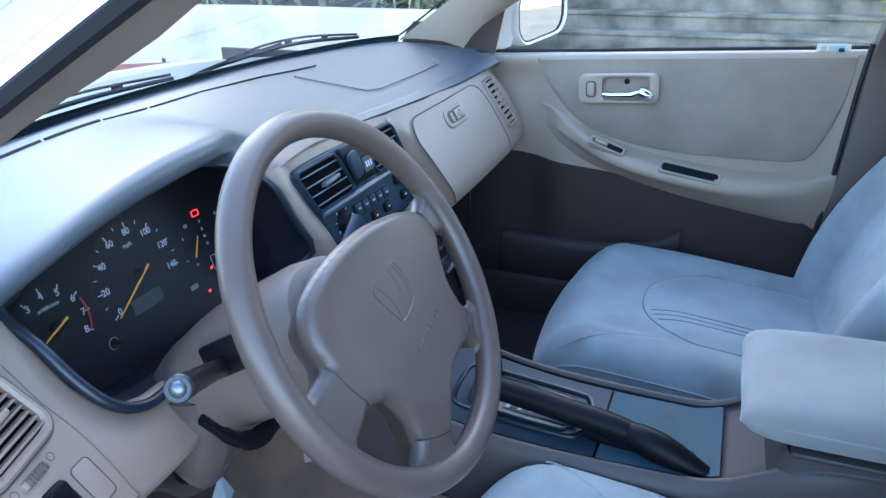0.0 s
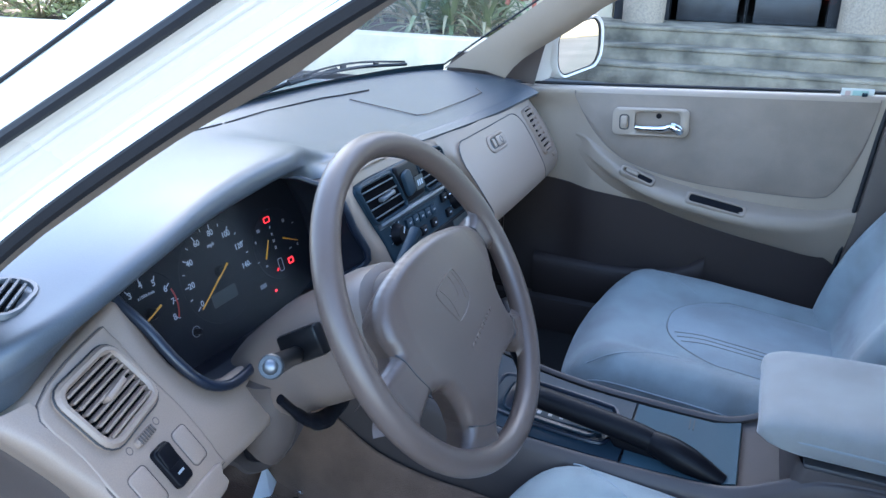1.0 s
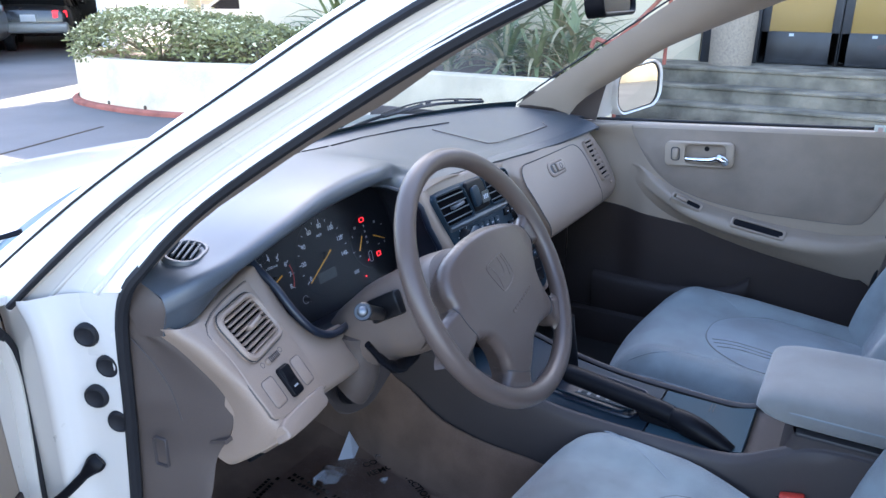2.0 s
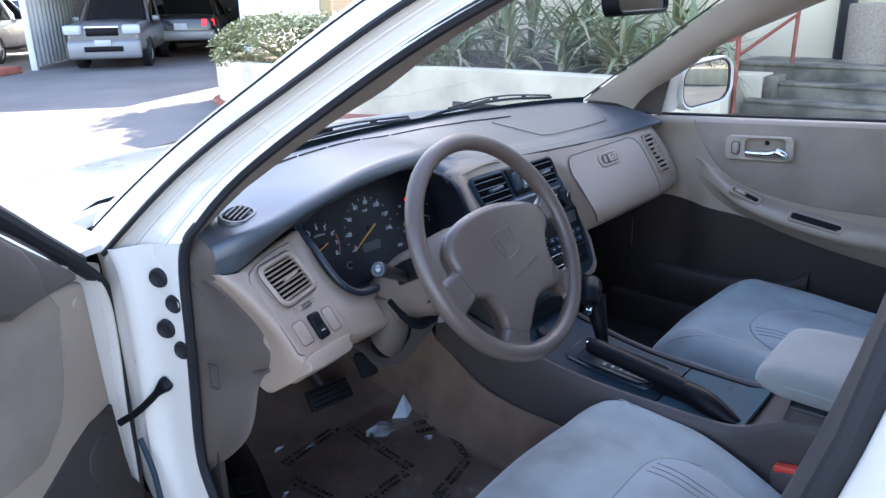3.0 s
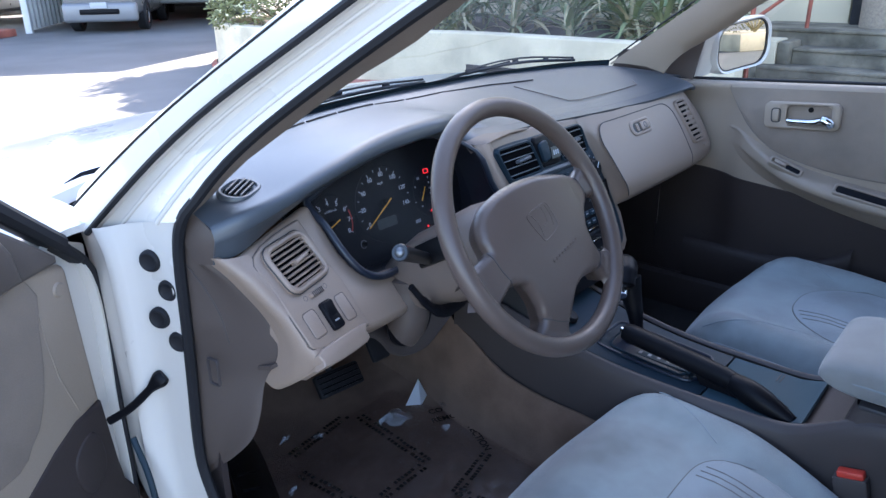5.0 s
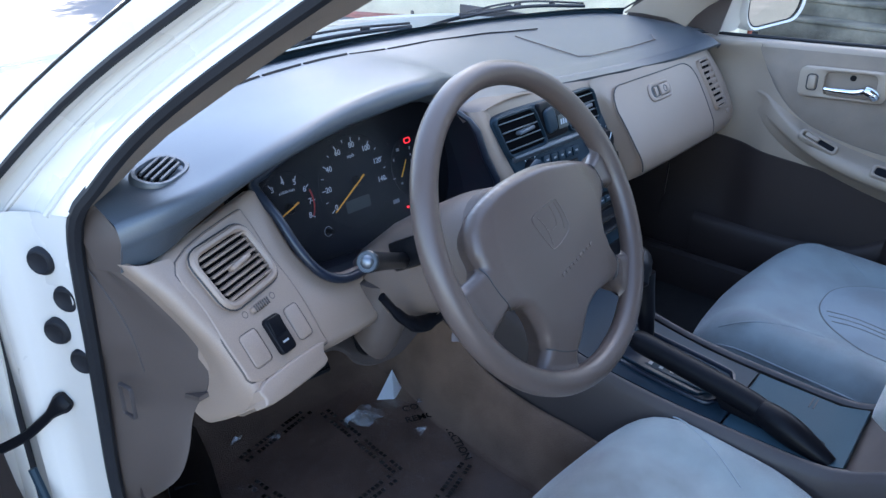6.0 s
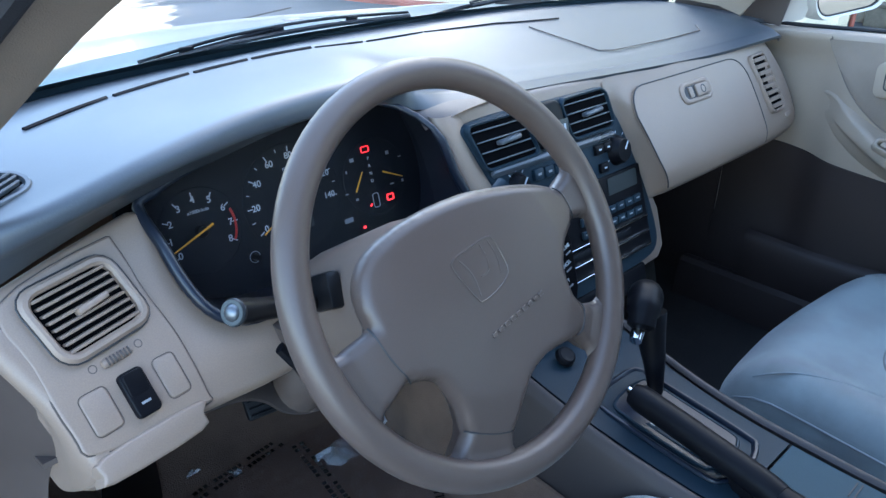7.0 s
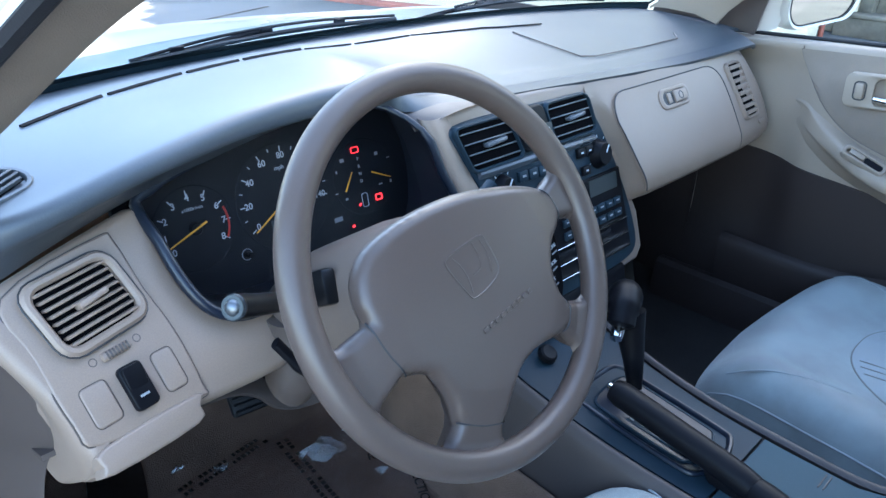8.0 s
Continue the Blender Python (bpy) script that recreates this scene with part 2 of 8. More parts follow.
def tube(pts, r, n=10, closed=False, bm=None, caps=True, flat=1.0):
    """A round bar along points; r: one radius or one for each point; flat squeezes it along its second axis."""
    pts = [Vector(p) for p in pts]
    k = len(pts)
    radius = r if isinstance(r, (list, tuple)) else [r] * k
    own = bmesh.new()
    rows, ref = [], None
    for i, p in enumerate(pts):
        a = pts[i - 1] if (i or closed) else p
        b = pts[(i + 1) % k] if (i < k - 1 or closed) else p
        d = (b - a).normalized()
        if ref is None:
            ref = d.orthogonal().normalized()
        u = (ref - d * ref.dot(d)).normalized()
        ref = u
        w = d.cross(u)
        rows.append([p + radius[i] * (math.cos(t) * u + flat * math.sin(t) * w) for t in (2 * math.pi * j / n for j in range(n))])
    if closed:
        rows.append(rows[0])
    _, made = grid(rows, True, own)
    if closed:
        bmesh.ops.remove_doubles(own, verts=own.verts[:], dist=1e-6)
    elif caps:
        own.faces.new(made[0]), own.faces.new(made[-1])
    return merge(bm, own)


def rrect(w, h, r, n=4):
    """The outline of a rounded rectangle about the origin."""
    r = min(r, w / 2 - 1e-4, h / 2 - 1e-4)
    out = []
    for cx, cy, a0 in ((w / 2 - r, h / 2 - r, 0), (-w / 2 + r, h / 2 - r, 90), (-w / 2 + r, -h / 2 + r, 180), (w / 2 - r, -h / 2 + r, 270)):
        for i in range(n + 1):
            a = radians(a0 + 90 * i / n)
            out.append((cx + r * math.cos(a), cy + r * math.sin(a)))
    return out


def plate(outline, depth, m=None, r=0.0, bm=None, seg=3):
    """A flat piece with that outline in the frame's x and y, its face at z = 0 and its back at -depth, with a rounded face edge."""
    own = bmesh.new()
    top = [own.verts.new((x, y, 0)) for x, y in outline]
    face = own.faces.new(top)
    made = bmesh.ops.extrude_face_region(own, geom=[face])
    low = [v for v in made["geom"] if isinstance(v, bmesh.types.BMVert)]
    bmesh.ops.translate(own, vec=(0, 0, -depth), verts=low)
    bmesh.ops.recalc_face_normals(own, faces=own.faces)
    if r > 0:
        rim = [e for e in own.edges if all(abs(v.co.z) < 1e-7 for v in e.verts)]
        bmesh.ops.bevel(own, geom=rim, offset=r, segments=seg, profile=0.5, affect="EDGES", clamp_overlap=True)
    return merge(bm, own, m)


def ring(outer, inner, depth, m=None, r=0.0, bm=None):
    """A frame between two outlines of equal count, its face at z = 0."""
    own = bmesh.new()
    n = len(outer)
    loops = []
    prof = [(outer, -depth), (outer, -r), ([(o[0] + (i[0] - o[0]) * 0.3, o[1] + (i[1] - o[1]) * 0.3) for o, i in zip(outer, inner)], 0.0),
            ([(o[0] + (i[0] - o[0]) * 0.7, o[1] + (i[1] - o[1]) * 0.7) for o, i in zip(outer, inner)], 0.0), (inner, -r), (inner, -depth)]
    for line, z in prof:
        loops.append([Vector((x, y, z)) for x, y in line])
    loops.append(loops[0])
    grid(loops, True, own)
    bmesh.ops.remove_doubles(own, verts=own.verts[:], dist=1e-6)
    return merge(bm, own, m)


def lathe(profile, m=None, n=20, bm=None):
    """A turned piece about the frame's z axis, from (radius, z) pairs."""
    own = bmesh.new()
    rows = [[Vector((r * math.cos(2 * math.pi * j / n), r * math.sin(2 * math.pi * j / n), z)) for j in range(n)] for r, z in profile]
    grid(rows, True, own)
    bmesh.ops.remove_doubles(own, verts=own.verts[:], dist=1e-6)
    return merge(bm, own, m)


def lettering(text, size, m, mat, parent, label="", depth=0.0002, align="CENTER", bold=0.0):
    """Flat letters in the built-in font, turned into a mesh part."""
    cu = bpy.data.curves.new("letters", "FONT")
    cu.body, cu.size, cu.align_x, cu.align_y, cu.extrude, cu.offset = text, size, align, "CENTER", depth, bold
    ob = bpy.data.objects.new("letters", cu)
    scene.collection.objects.link(ob)
    me = bpy.data.meshes.new_from_object(ob.evaluated_get(bpy.context.evaluated_depsgraph_get()))
    bpy.data.objects.remove(ob)
    me.transform(m)
    me.materials.clear()
    me.materials.append(mat)
    return part("lettering", me, mat, parent, label)


# ---- the car's shell ----
body = thing("car_body", "white painted four-door car body with the driver door open", "car body", (0, 0, 0))

EDGE_O = [(-0.775, 0.50, 0.955), (-0.752, 0.363, 1.047), (-0.717, 0.237, 1.129), (-0.680, 0.103, 1.214), (-0.662, 0.045, 1.255), (-0.60, -0.13, 1.345), (-0.565, -0.32, 1.395)]
EDGE_M = [(-0.805, 0.425, 0.915), (-0.762, 0.310, 1.024), (-0.733, 0.222, 1.093), (-0.706, 0.119, 1.154), (-0.684, 0.028, 1.207), (-0.663, -0.040, 1.255), (-0.612, -0.21, 1.335), (-0.585, -0.42, 1.385)]
EDGE_S = [(-0.760, 0.271, 0.951), (-0.735, 0.238, 1.010), (-0.702, 0.138, 1.089), (-0.677, 0.047, 1.149), (-0.654, -0.034, 1.202), (-0.636, -0.107, 1.246), (-0.60, -0.26, 1.315), (-0.575, -0.46, 1.365)]
EDGE_G = [(-0.690, 0.300, 0.975), (-0.655, 0.182, 1.058), (-0.630, 0.097, 1.117), (-0.610, 0.012, 1.165), (-0.590, -0.053, 1.213), (-0.573, -0.123, 1.253), (-0.54, -0.25, 1.320), (-0.52, -0.40, 1.365)]


def resample(pts, n):
    line = smooth_line(pts, 12)
    run = [0.0]
    for a, b in zip(line, line[1:]):
        run.append(run[-1] + (b - a).length)
    out, k = [], 0
    for i in range(n):
        s = run[-1] * i / (n - 1)
        while k < len(run) - 2 and run[k + 1] < s:
            k += 1
        out.append(line[k].lerp(line[k + 1], (s - run[k]) / (run[k + 1] - run[k])))
    return out


def flip(pts):
    return [Vector((-p[0], p[1], p[2])) for p in pts]


def shift(pts, v):
    return [Vector(p) + Vector(v) for p in pts]


# the edge of the windscreen glass, given for the passenger's side
EDGE_W = [(0.69, 0.455, 0.977), (0.68, 0.422, 0.998), (0.658, 0.343, 1.051), (0.633, 0.252, 1.11), (0.611, 0.17, 1.163), (0.593, 0.102, 1.206), (0.555, -0.04, 1.288), (0.52, -0.30, 1.365)]
N = 24
e_ = resample(EDGE_W, N)
o, m_, s_, g_ = (resample(e, N) for e in (EDGE_O, EDGE_M, EDGE_S, EDGE_G))
for line in (o, m_, s_):
    for k in range(6):
        line[1:-1] = [(a + b * 2 + c) / 4 for a, b, c in zip(line, line[1:], line[2:])]
mid = [a.lerp(b, 0.5) + Vector((-0.012, 0, 0.006)) for a, b in zip(o, m_)]
rows = [shift(o, (0.03, 0.0, -0.02)), o, mid, shift(m_, (-0.004, 0.006, 0.0)), shift(m_, (0.018, 0.0, -0.004))]
part("a_pillar", grid([[r[i] for r in rows] for i in range(N)])[0], M_WHITE, body, "white painted windscreen pillar")
gap = [a.lerp(b, 0.42) + Vector((-0.0115, 0, 0.0055)) for a, b in zip(o, m_)]
part("body_seam", tube(gap, 0.0016, 6), M_RUBBER, body, "thin dark panel seam")
part("weatherstrip", tube(shift(m_, (-0.002, 0.0, 0.0)), 0.0046, 8), M_RUBBER, body, "black rubber door seal")
jmid = [a.lerp(b, 0.5) + Vector((0.012, 0.012, 0.0)) for a, b in zip(m_, s_)]
part("pillar_jamb", grid([[r[i] for r in (shift(m_, (0.012, 0, 0)), jmid, shift(s_, (-0.004, 0.002, 0)))] for i in range(N)])[0], M_WHITE, body, "white painted door jamb along the pillar")
for t, r in ((0.30, 0.0030), (0.78, 0.0042)):
    part("jamb_ridge", tube([m.lerp(j, t * 2) if t < 0.5 else j.lerp(s, t * 2 - 1) for m, j, s in zip(shift(m_, (0.012, 0, 0)), jmid, shift(s_, (-0.004, 0.002, 0)))], r, 8), M_WHITE, body, "pressed ridge of the door jamb")
# the lower jamb, with the hinge face
low = [(0.951, 0.271), (0.90, 0.290), (0.80, 0.297), (0.70, 0.306), (0.608, 0.315), (0.545, 0.309), (0.472, 0.266), (0.42, 0.18)]
seal_low = [Vector((-0.76, y, z)) for z, y in low]
outer_low = [Vector((-0.806, 0.41, 0.925)), Vector((-0.804, 0.390, 0.88)), Vector((-0.803, 0.386, 0.79)), Vector((-0.803, 0.386, 0.70)), Vector((-0.803, 0.386, 0.61)), Vector((-0.803, 0.384, 0.54)), Vector((-0.796, 0.367, 0.45)), Vector((-0.80, 0.25, 0.39))]
mid_low = [a.lerp(b, 0.55) + Vector((0.008, 0.008, 0)) for a, b in zip(seal_low, outer_low)]
fender = [p + Vector((0.025, 0.05, 0.0)) for p in outer_low]
part("door_jamb", patch([seal_low, mid_low, outer_low, fender], 4, 4), M_WHITE, body, "white painted hinge jamb")
part("fender_edge", patch([shift(outer_low, (0.001 + 0.16 * d, 0.002 + d, 0)) for d in (0.0, 0.04, 0.09)], 3, 4), M_WHITE, body, "white painted inner edge of the wing")
sill_seal = [Vector((-0.76, 0.10, 0.385)), Vector((-0.76, -0.10, 0.375)), Vector((-0.755, -0.35, 0.38)), Vector((-0.75, -0.50, 0.45)), Vector((-0.75, -0.545, 0.60)), Vector((-0.745, -0.56, 0.80)), Vector((-0.74, -0.585, 0.96)), Vector((-0.70, -0.60, 1.10)), Vector((-0.635, -0.60, 1.25)), Vector((-0.585, -0.56, 1.35)), Vector((-0.575, -0.46, 1.365))]
loop = smooth_line(list(reversed(s_)) + seal_low[1:] + sill_seal, 3)
part("weatherstrip", tube([p + Vector((0.004, 0, 0)) for p in loop], 0.0078, 8), M_RUBBER, body, "black rubber seal round the door opening")
part("sill", patch([[p + Vector((d, 0, e)) for p in [Vector((0, 0.30, 0.43)), Vector((0, 0.10, 0.375)), Vector((0, -0.10, 0.365)), Vector((0, -0.35, 0.37)), Vector((0, -0.52, 0.44))]] for d, e in ((-0.755, 0.0), (-0.80, -0.01), (-0.85, -0.03), (-0.865, -0.10), (-0.86, -0.16))], 3, 4), M_WHITE, body, "white painted door sill")
# pillar behind the front door
bp = [Vector((-0.75, -0.50, 0.44)), Vector((-0.745, -0.55, 0.62)), Vector((-0.742, -0.580, 0.80)), Vector((-0.735, -0.622, 0.96)), Vector((-0.695, -0.645, 1.10)), Vector((-0.63, -0.645, 1.25)), Vector((-0.58, -0.605, 1.36))]
part("b_pillar", patch([shift(bp, (0.06, 0.026, 0)), shift(bp, (0.0, 0.034, 0)), shift(bp, (-0.022, 0.030, 0)), shift(bp, (-0.075, -0.01, 0)), shift(bp, (-0.12, -0.08, 0))], 4, 4), M_WHITE, body, "white painted pillar behind the front door")
part("pillar_seal", tube(shift(bp, (-0.002, 0.044, 0)), 0.012, 8), M_RUBBER, body, "thick black door seal on the pillar")
part("pillar_trim", patch([shift(bp, (0.004, 0.040, 0)), shift(bp, (0.028, 0.058, 0)), shift(bp, (0.072, 0.068, 0)), shift(bp, (0.117, 0.028, 0)), shift(bp, (0.112, -0.10, 0))], 4, 4), M_BIN, body, "dark taupe pillar trim")
# rubber plugs on the hinge jamb
for y, z in ((0.330, 0.887), (0.311, 0.847), (0.330, 0.804), (0.308, 0.771)):
    at = Vector((-(1.22 + y) / 2 + 0.001, y + 0.0035, z))
    fr = axes(at, (0.447, -0.894, 0), (0, 0, 1))
    part("rubber_plug", lathe([(0.0, 0.0022), (0.009, 0.002), (0.0112, 0.0036), (0.0135, 0.003), (0.0155, 0.0), (0.0155, -0.006)], fr @ Matrix.Rotation(0, 4, "X"), 18), M_RUBBER, body, "round black rubber plug in the jamb")
# inner pillar trims, both sides
for side in (1, -1):
    a = [p + Vector((0.012, 0.0, 0.0)) for p in s_]
    b = [p.lerp(q, 0.5) + Vector((0.014, -0.012, 0.006)) for p, q in zip(s_, g_)]
    rows = [a, b, shift(g_, (0.004, 0, 0)), [p.lerp(q, 0.35) + Vector((0.006, 0, -0.004)) for p, q in zip(g_, o)], [p.lerp(q, 0.9) + Vector((0.006, -0.004, -0.006)) for p, q in zip(g_, o)]]
    rows = rows if side == 1 else [flip(r) for r in rows]
    if side == -1:
        rows[0] = resample([(0.706, 0.316, 0.940), (0.700, 0.288, 0.989), (0.690, 0.2455, 1.0205), (0.680, 0.189, 1.053), (0.660, 0.119, 1.097), (0.630, 0.006, 1.1685), rows[0][-1]], N)
        rows[1] = [p.lerp(q, 0.5) + Vector((-0.014, -0.012, 0.006)) for p, q in zip(rows[0], flip(g_))]
        rows[2] = [p.lerp(q, 0.35) + Vector((-0.012, -0.012, 0.002)) for p, q in zip(flip(g_), e_)]
        rows[3] = [p.lerp(q, 0.75) + Vector((-0.010, -0.008, 0.004)) for p, q in zip(flip(g_), e_)]
        rows[4] = e_
        rows.append(shift(e_, (0.012, 0.004, -0.006)))
    # twin trims: the driver's is coloured darker for the light each side gets
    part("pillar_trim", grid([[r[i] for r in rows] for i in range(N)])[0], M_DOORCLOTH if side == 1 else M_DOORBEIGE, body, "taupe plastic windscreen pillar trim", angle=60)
# right pillar, roof, rear shell
for nm, rows in (("a_pillar", [flip(mid), flip([a.lerp(b, 0.5) for a, b in zip(mid, m_)]), flip(m_), flip(shift(m_, (0.018, 0, 0)))]),):
    part(nm, grid([[r[i] for r in rows] for i in range(N)])[0], M_WHITE, body, "white painted windscreen pillar")
roof = [[(x * w, y, z + (1 - x * x) * 0.035) for x in (-1, -0.6, 0, 0.6, 1)] for y, z, w in ((-0.26, 1.365, 0.545), (-0.42, 1.395, 0.565), (-0.9, 1.415, 0.57), (-1.4, 1.40, 0.56), (-1.75, 1.36, 0.54))]
part("roof", patch(roof, 3, 3, 0.02), M_WHITE, body, "white painted roof")
part("headliner", patch([[(x, y, z - 0.035) for x, y, z in r] for r in roof], 3, 3, 0.006), M_BEIGE, body, "beige cloth headliner")
for side in (-1, 1):
    rail = [[(side * 0.545, y, z) for y, z in ((-0.30, 1.365), (-0.6, 1.395), (-1.0, 1.40), (-1.5, 1.37), (-1.75, 1.33))],
            [(side * 0.60, y, z) for y, z in ((-0.34, 1.335), (-0.6, 1.36), (-1.0, 1.365), (-1.5, 1.335), (-1.8, 1.29))],
            [(side * 0.635, y, z) for y, z in ((-0.46, 1.27), (-0.66, 1.28), (-1.0, 1.28), (-1.5, 1.25), (-1.85, 1.21))]]
    if side == -1:
        rail = [rail[0], rail[1]]
    part("roof_rail", patch(rail, 3, 3, 0.015), M_WHITE, body, "white painted roof rail")
    part("rear_side", patch([[(side * (0.735 + (x - 0.735) * (k if z > 0.96 else 1.0)), y, 0.96 + (z - 0.96) * k if z > 0.96 else z) for x, z in ((0.60, 1.30), (0.66, 1.12), (0.735, 0.96), (0.80, 0.85), (0.86, 0.60), (0.85, 0.28))] for y, k in ((-1.62, 1.0), (-1.85, 0.72), (-2.10, 0.16), (-2.72, 0.10))], 3, 3, 0.02), M_WHITE, body, "white painted rear quarter")
    part("rear_door", patch([[(side * x, y, z) for x, z in ((0.735, 0.96), (0.80, 0.85), (0.86, 0.60), (0.85, 0.28))] for y in (-0.66, -1.1, -1.62)], 3, 3, 0.03), M_WHITE, body, "white painted rear door")
part("boot_lid", patch([[(x, y, z + 0.02 * (1 - x * x)) for x in (-0.74, -0.4, 0, 0.4, 0.74)] for y, z in ((-2.06, 0.965), (-2.35, 0.96), (-2.66, 0.935), (-2.74, 0.90), (-2.76, 0.62))], 3, 3, 0.015), M_WHITE, body, "white painted boot lid")
for y, bend in ((1.80, 0.12), (-2.76, -0.05)):
    part("bumper", patch([[(x, y - bend * x * x + (0.03 if y > 0 else -0.03) * k, z) for x in (-0.88, -0.5, 0, 0.5, 0.88)] for z, k in ((0.70, 0.0), (0.60, 1.0), (0.45, 1.3), (0.25, 0.4))], 3, 3, 0.02), M_WHITE, body, "white painted bumper")
part("rear_shelf", box((1.4, 0.9, 0.03), pose(0, -2.2, 0.95), 0.01), M_TAUPE, body, "taupe rear parcel shelf")
part("rear_bulkhead", patch([[(x, y, z) for x in (-0.72, 0, 0.72)] for y, z in ((-1.45, 0.55), (-1.7, 1.0), (-1.72, 1.02))], 3, 2, 0.08), M_FABRIC, body, "grey cloth rear seat back")
part("hood", patch([[(x, y - c * x * x, z - 0.022 * x * x / 0.5) for x in (-0.80, -0.55, -0.25, 0, 0.25, 0.55, 0.80)] for y, z, c in ((0.80, 0.920, 0.29), (0.825, 0.945, 0.29), (0.92, 0.940, 0.24), (1.1, 0.920, 0.16), (1.45, 0.86, 0.12), (1.70, 0.79, 0.12), (1.80, 0.68, 0.12))], 3, 3, 0.01), M_WHITE, body, "white painted bonnet")
for side in (-1, 1):
    part("fender", patch([[(side * x, y, z + dz) for x, dz in ((0.785, 0.004), (0.845, -0.002), (0.880, -0.030), (0.890, -0.12), (0.885, -0.34), (0.87, -0.56))] for y, z in ((0.43, 0.925), (0.62, 0.925), (1.0, 0.895), (1.45, 0.83), (1.75, 0.75))], 3, 3, 0.01), M_WHITE, body, "white painted front wing")
part("cowl", patch([[(x, y - 0.28 * x * x, z - 0.06 * (abs(x) / 0.70) ** 4) for x in (-0.70, -0.55, -0.4, 0, 0.4, 0.70)] for y, z in ((0.585, 0.976), (0.64, 0.972), (0.76, 0.972), (0.815, 0.960), (0.82, 0.93))], 3, 3, 0.01), M_COWL, body, "dark plastic scuttle below the windscreen")
part("firewall", box((1.5, 0.02, 0.5), pose(0, 1.02, 0.56), 0.005), M_CARPETSHADE, body, "dark insulated bulkhead")

# glass
gw = shift(flip(e_), (0.0, 0.006, 0.006))
rows = []
base = [Vector(p) for p in smooth_line([(-0.69, 0.461, 0.978), (-0.55, 0.520, 0.980), (-0.30, 0.563, 0.982), (0.0, 0.580, 0.983), (0.30, 0.563, 0.982), (0.55, 0.520, 0.980), (0.69, 0.461, 0.978)], 4)]
top = [Vector(p) for p in smooth_line([(-0.50, -0.345, 1.372), (-0.3, -0.29, 1.385), (0, -0.27, 1.39), (0.3, -0.29, 1.385), (0.50, -0.345, 1.372)], 6)]
sheet = []
for i in range(N):
    t = i / (N - 1)
    left, right = gw[i], flip([gw[i]])[0]
    row = []
    for j, (a, b) in enumerate(zip(base, top)):
        u = j / (len(base) - 1)
        edge = left.lerp(right, u)
        inner = a.lerp(b, t)
        bow = base[0].lerp(base[-1], u).lerp(top[0].lerp(top[-1], u), t)
        row.append(edge + (inner - bow))
    sheet.append(row)
windshield = thing("windshield", "clear curved windscreen glass above the dashboard", "windscreen", (0, 0.5, 0.98))
pane = part("pane", grid(sheet)[0], M_GLASS, windshield)
pane.visible_shadow = False
rear_glass = part("rear_window", patch([[(x * w, y, z) for x in (-1, 0, 1)] for y, z, w in ((-1.76, 1.345, 0.53), (-1.93, 1.17, 0.62), (-2.08, 0.975, 0.70))], 3, 3), M_GLASS, body, "clear rear window")
rear_glass.visible_shadow = False
cols = len(sheet[0])
band = []
for j, (a, b) in enumerate(zip(sheet[0], sheet[1])):
    high = 0.52 - 0.22 * max(0.0, min(1.0, (j / (cols - 1) - 0.38) / 0.3))
    band.append([a + Vector((0, -0.002, -0.012)), a + Vector((0, -0.004, 0.0)), a.lerp(b, 0.5 * high) + Vector((0, -0.003, -0.001)), a.lerp(b, high) + Vector((0, -0.002, -0.001))])
# slate instead of black: the sky's reflection is put into the band's colour
part("frit", grid(band)[0], M_SLATE, windshield, "black band along the foot of the glass, slate for reflected sky")
for side in (0, -1):
    part("frit", tube(shift([r[side] for r in sheet], (0, -0.002, 0)), 0.0022, 6), M_RUBBER, windshield, "black edge strip of the glass")

# ---- floor ----
floor_rows = [[(x, y, z) for x in (-0.76, -0.70, -0.45, -0.24, -0.17, -0.02)] for y, z in ((-0.9, 0.30), (-0.3, 0.30), (0.2, 0.30), (0.52, 0.305), (0.66, 0.34), (0.85, 0.50), (0.98, 0.66))]
floor_rows = [[(x, y, z + (0.09 if x < -0.74 else 0.005 if x == -0.17 else 0.06 if x == -0.02 else 0)) for x, y, z in r] for r in floor_rows]
single("floor", patch(floor_rows, 4, 4, 0.01), M_CARPET, "worn taupe carpet of the driver's footwell", "floor", kind="structure")
single("tunnel_carpet", patch([[(xb - 0.030, y, 0.302), (xb - 0.016, y, 0.325), (xb - 0.006, y, 0.5 * (0.34 + zt)), (xb - 0.001, y, zt - 0.006), (xb + 0.006, y, zt)] for y, xb, zt in ((-0.30, -0.166, 0.45), (-0.10, -0.166, 0.452), (0.02, -0.164, 0.462), (0.11, -0.160, 0.462), (0.205, -0.156, 0.478), (0.285, -0.149, 0.520), (0.345, -0.140, 0.545), (0.42, -0.118, 0.60), (0.60, -0.10, 0.66), (0.98, -0.10, 0.68))], 3, 3), M_CARPET, "worn taupe carpet along the side of the tunnel", "carpet", kind="structure")
# same carpet as the driver's, coloured near black for the shade there
single("floor", patch([[(-x, y, z) for x, y, z in r] for r in floor_rows], 4, 4, 0.01), M_CARPETSHADE, "carpet of the passenger's footwell, darkened for its shade", "floor", kind="structure")

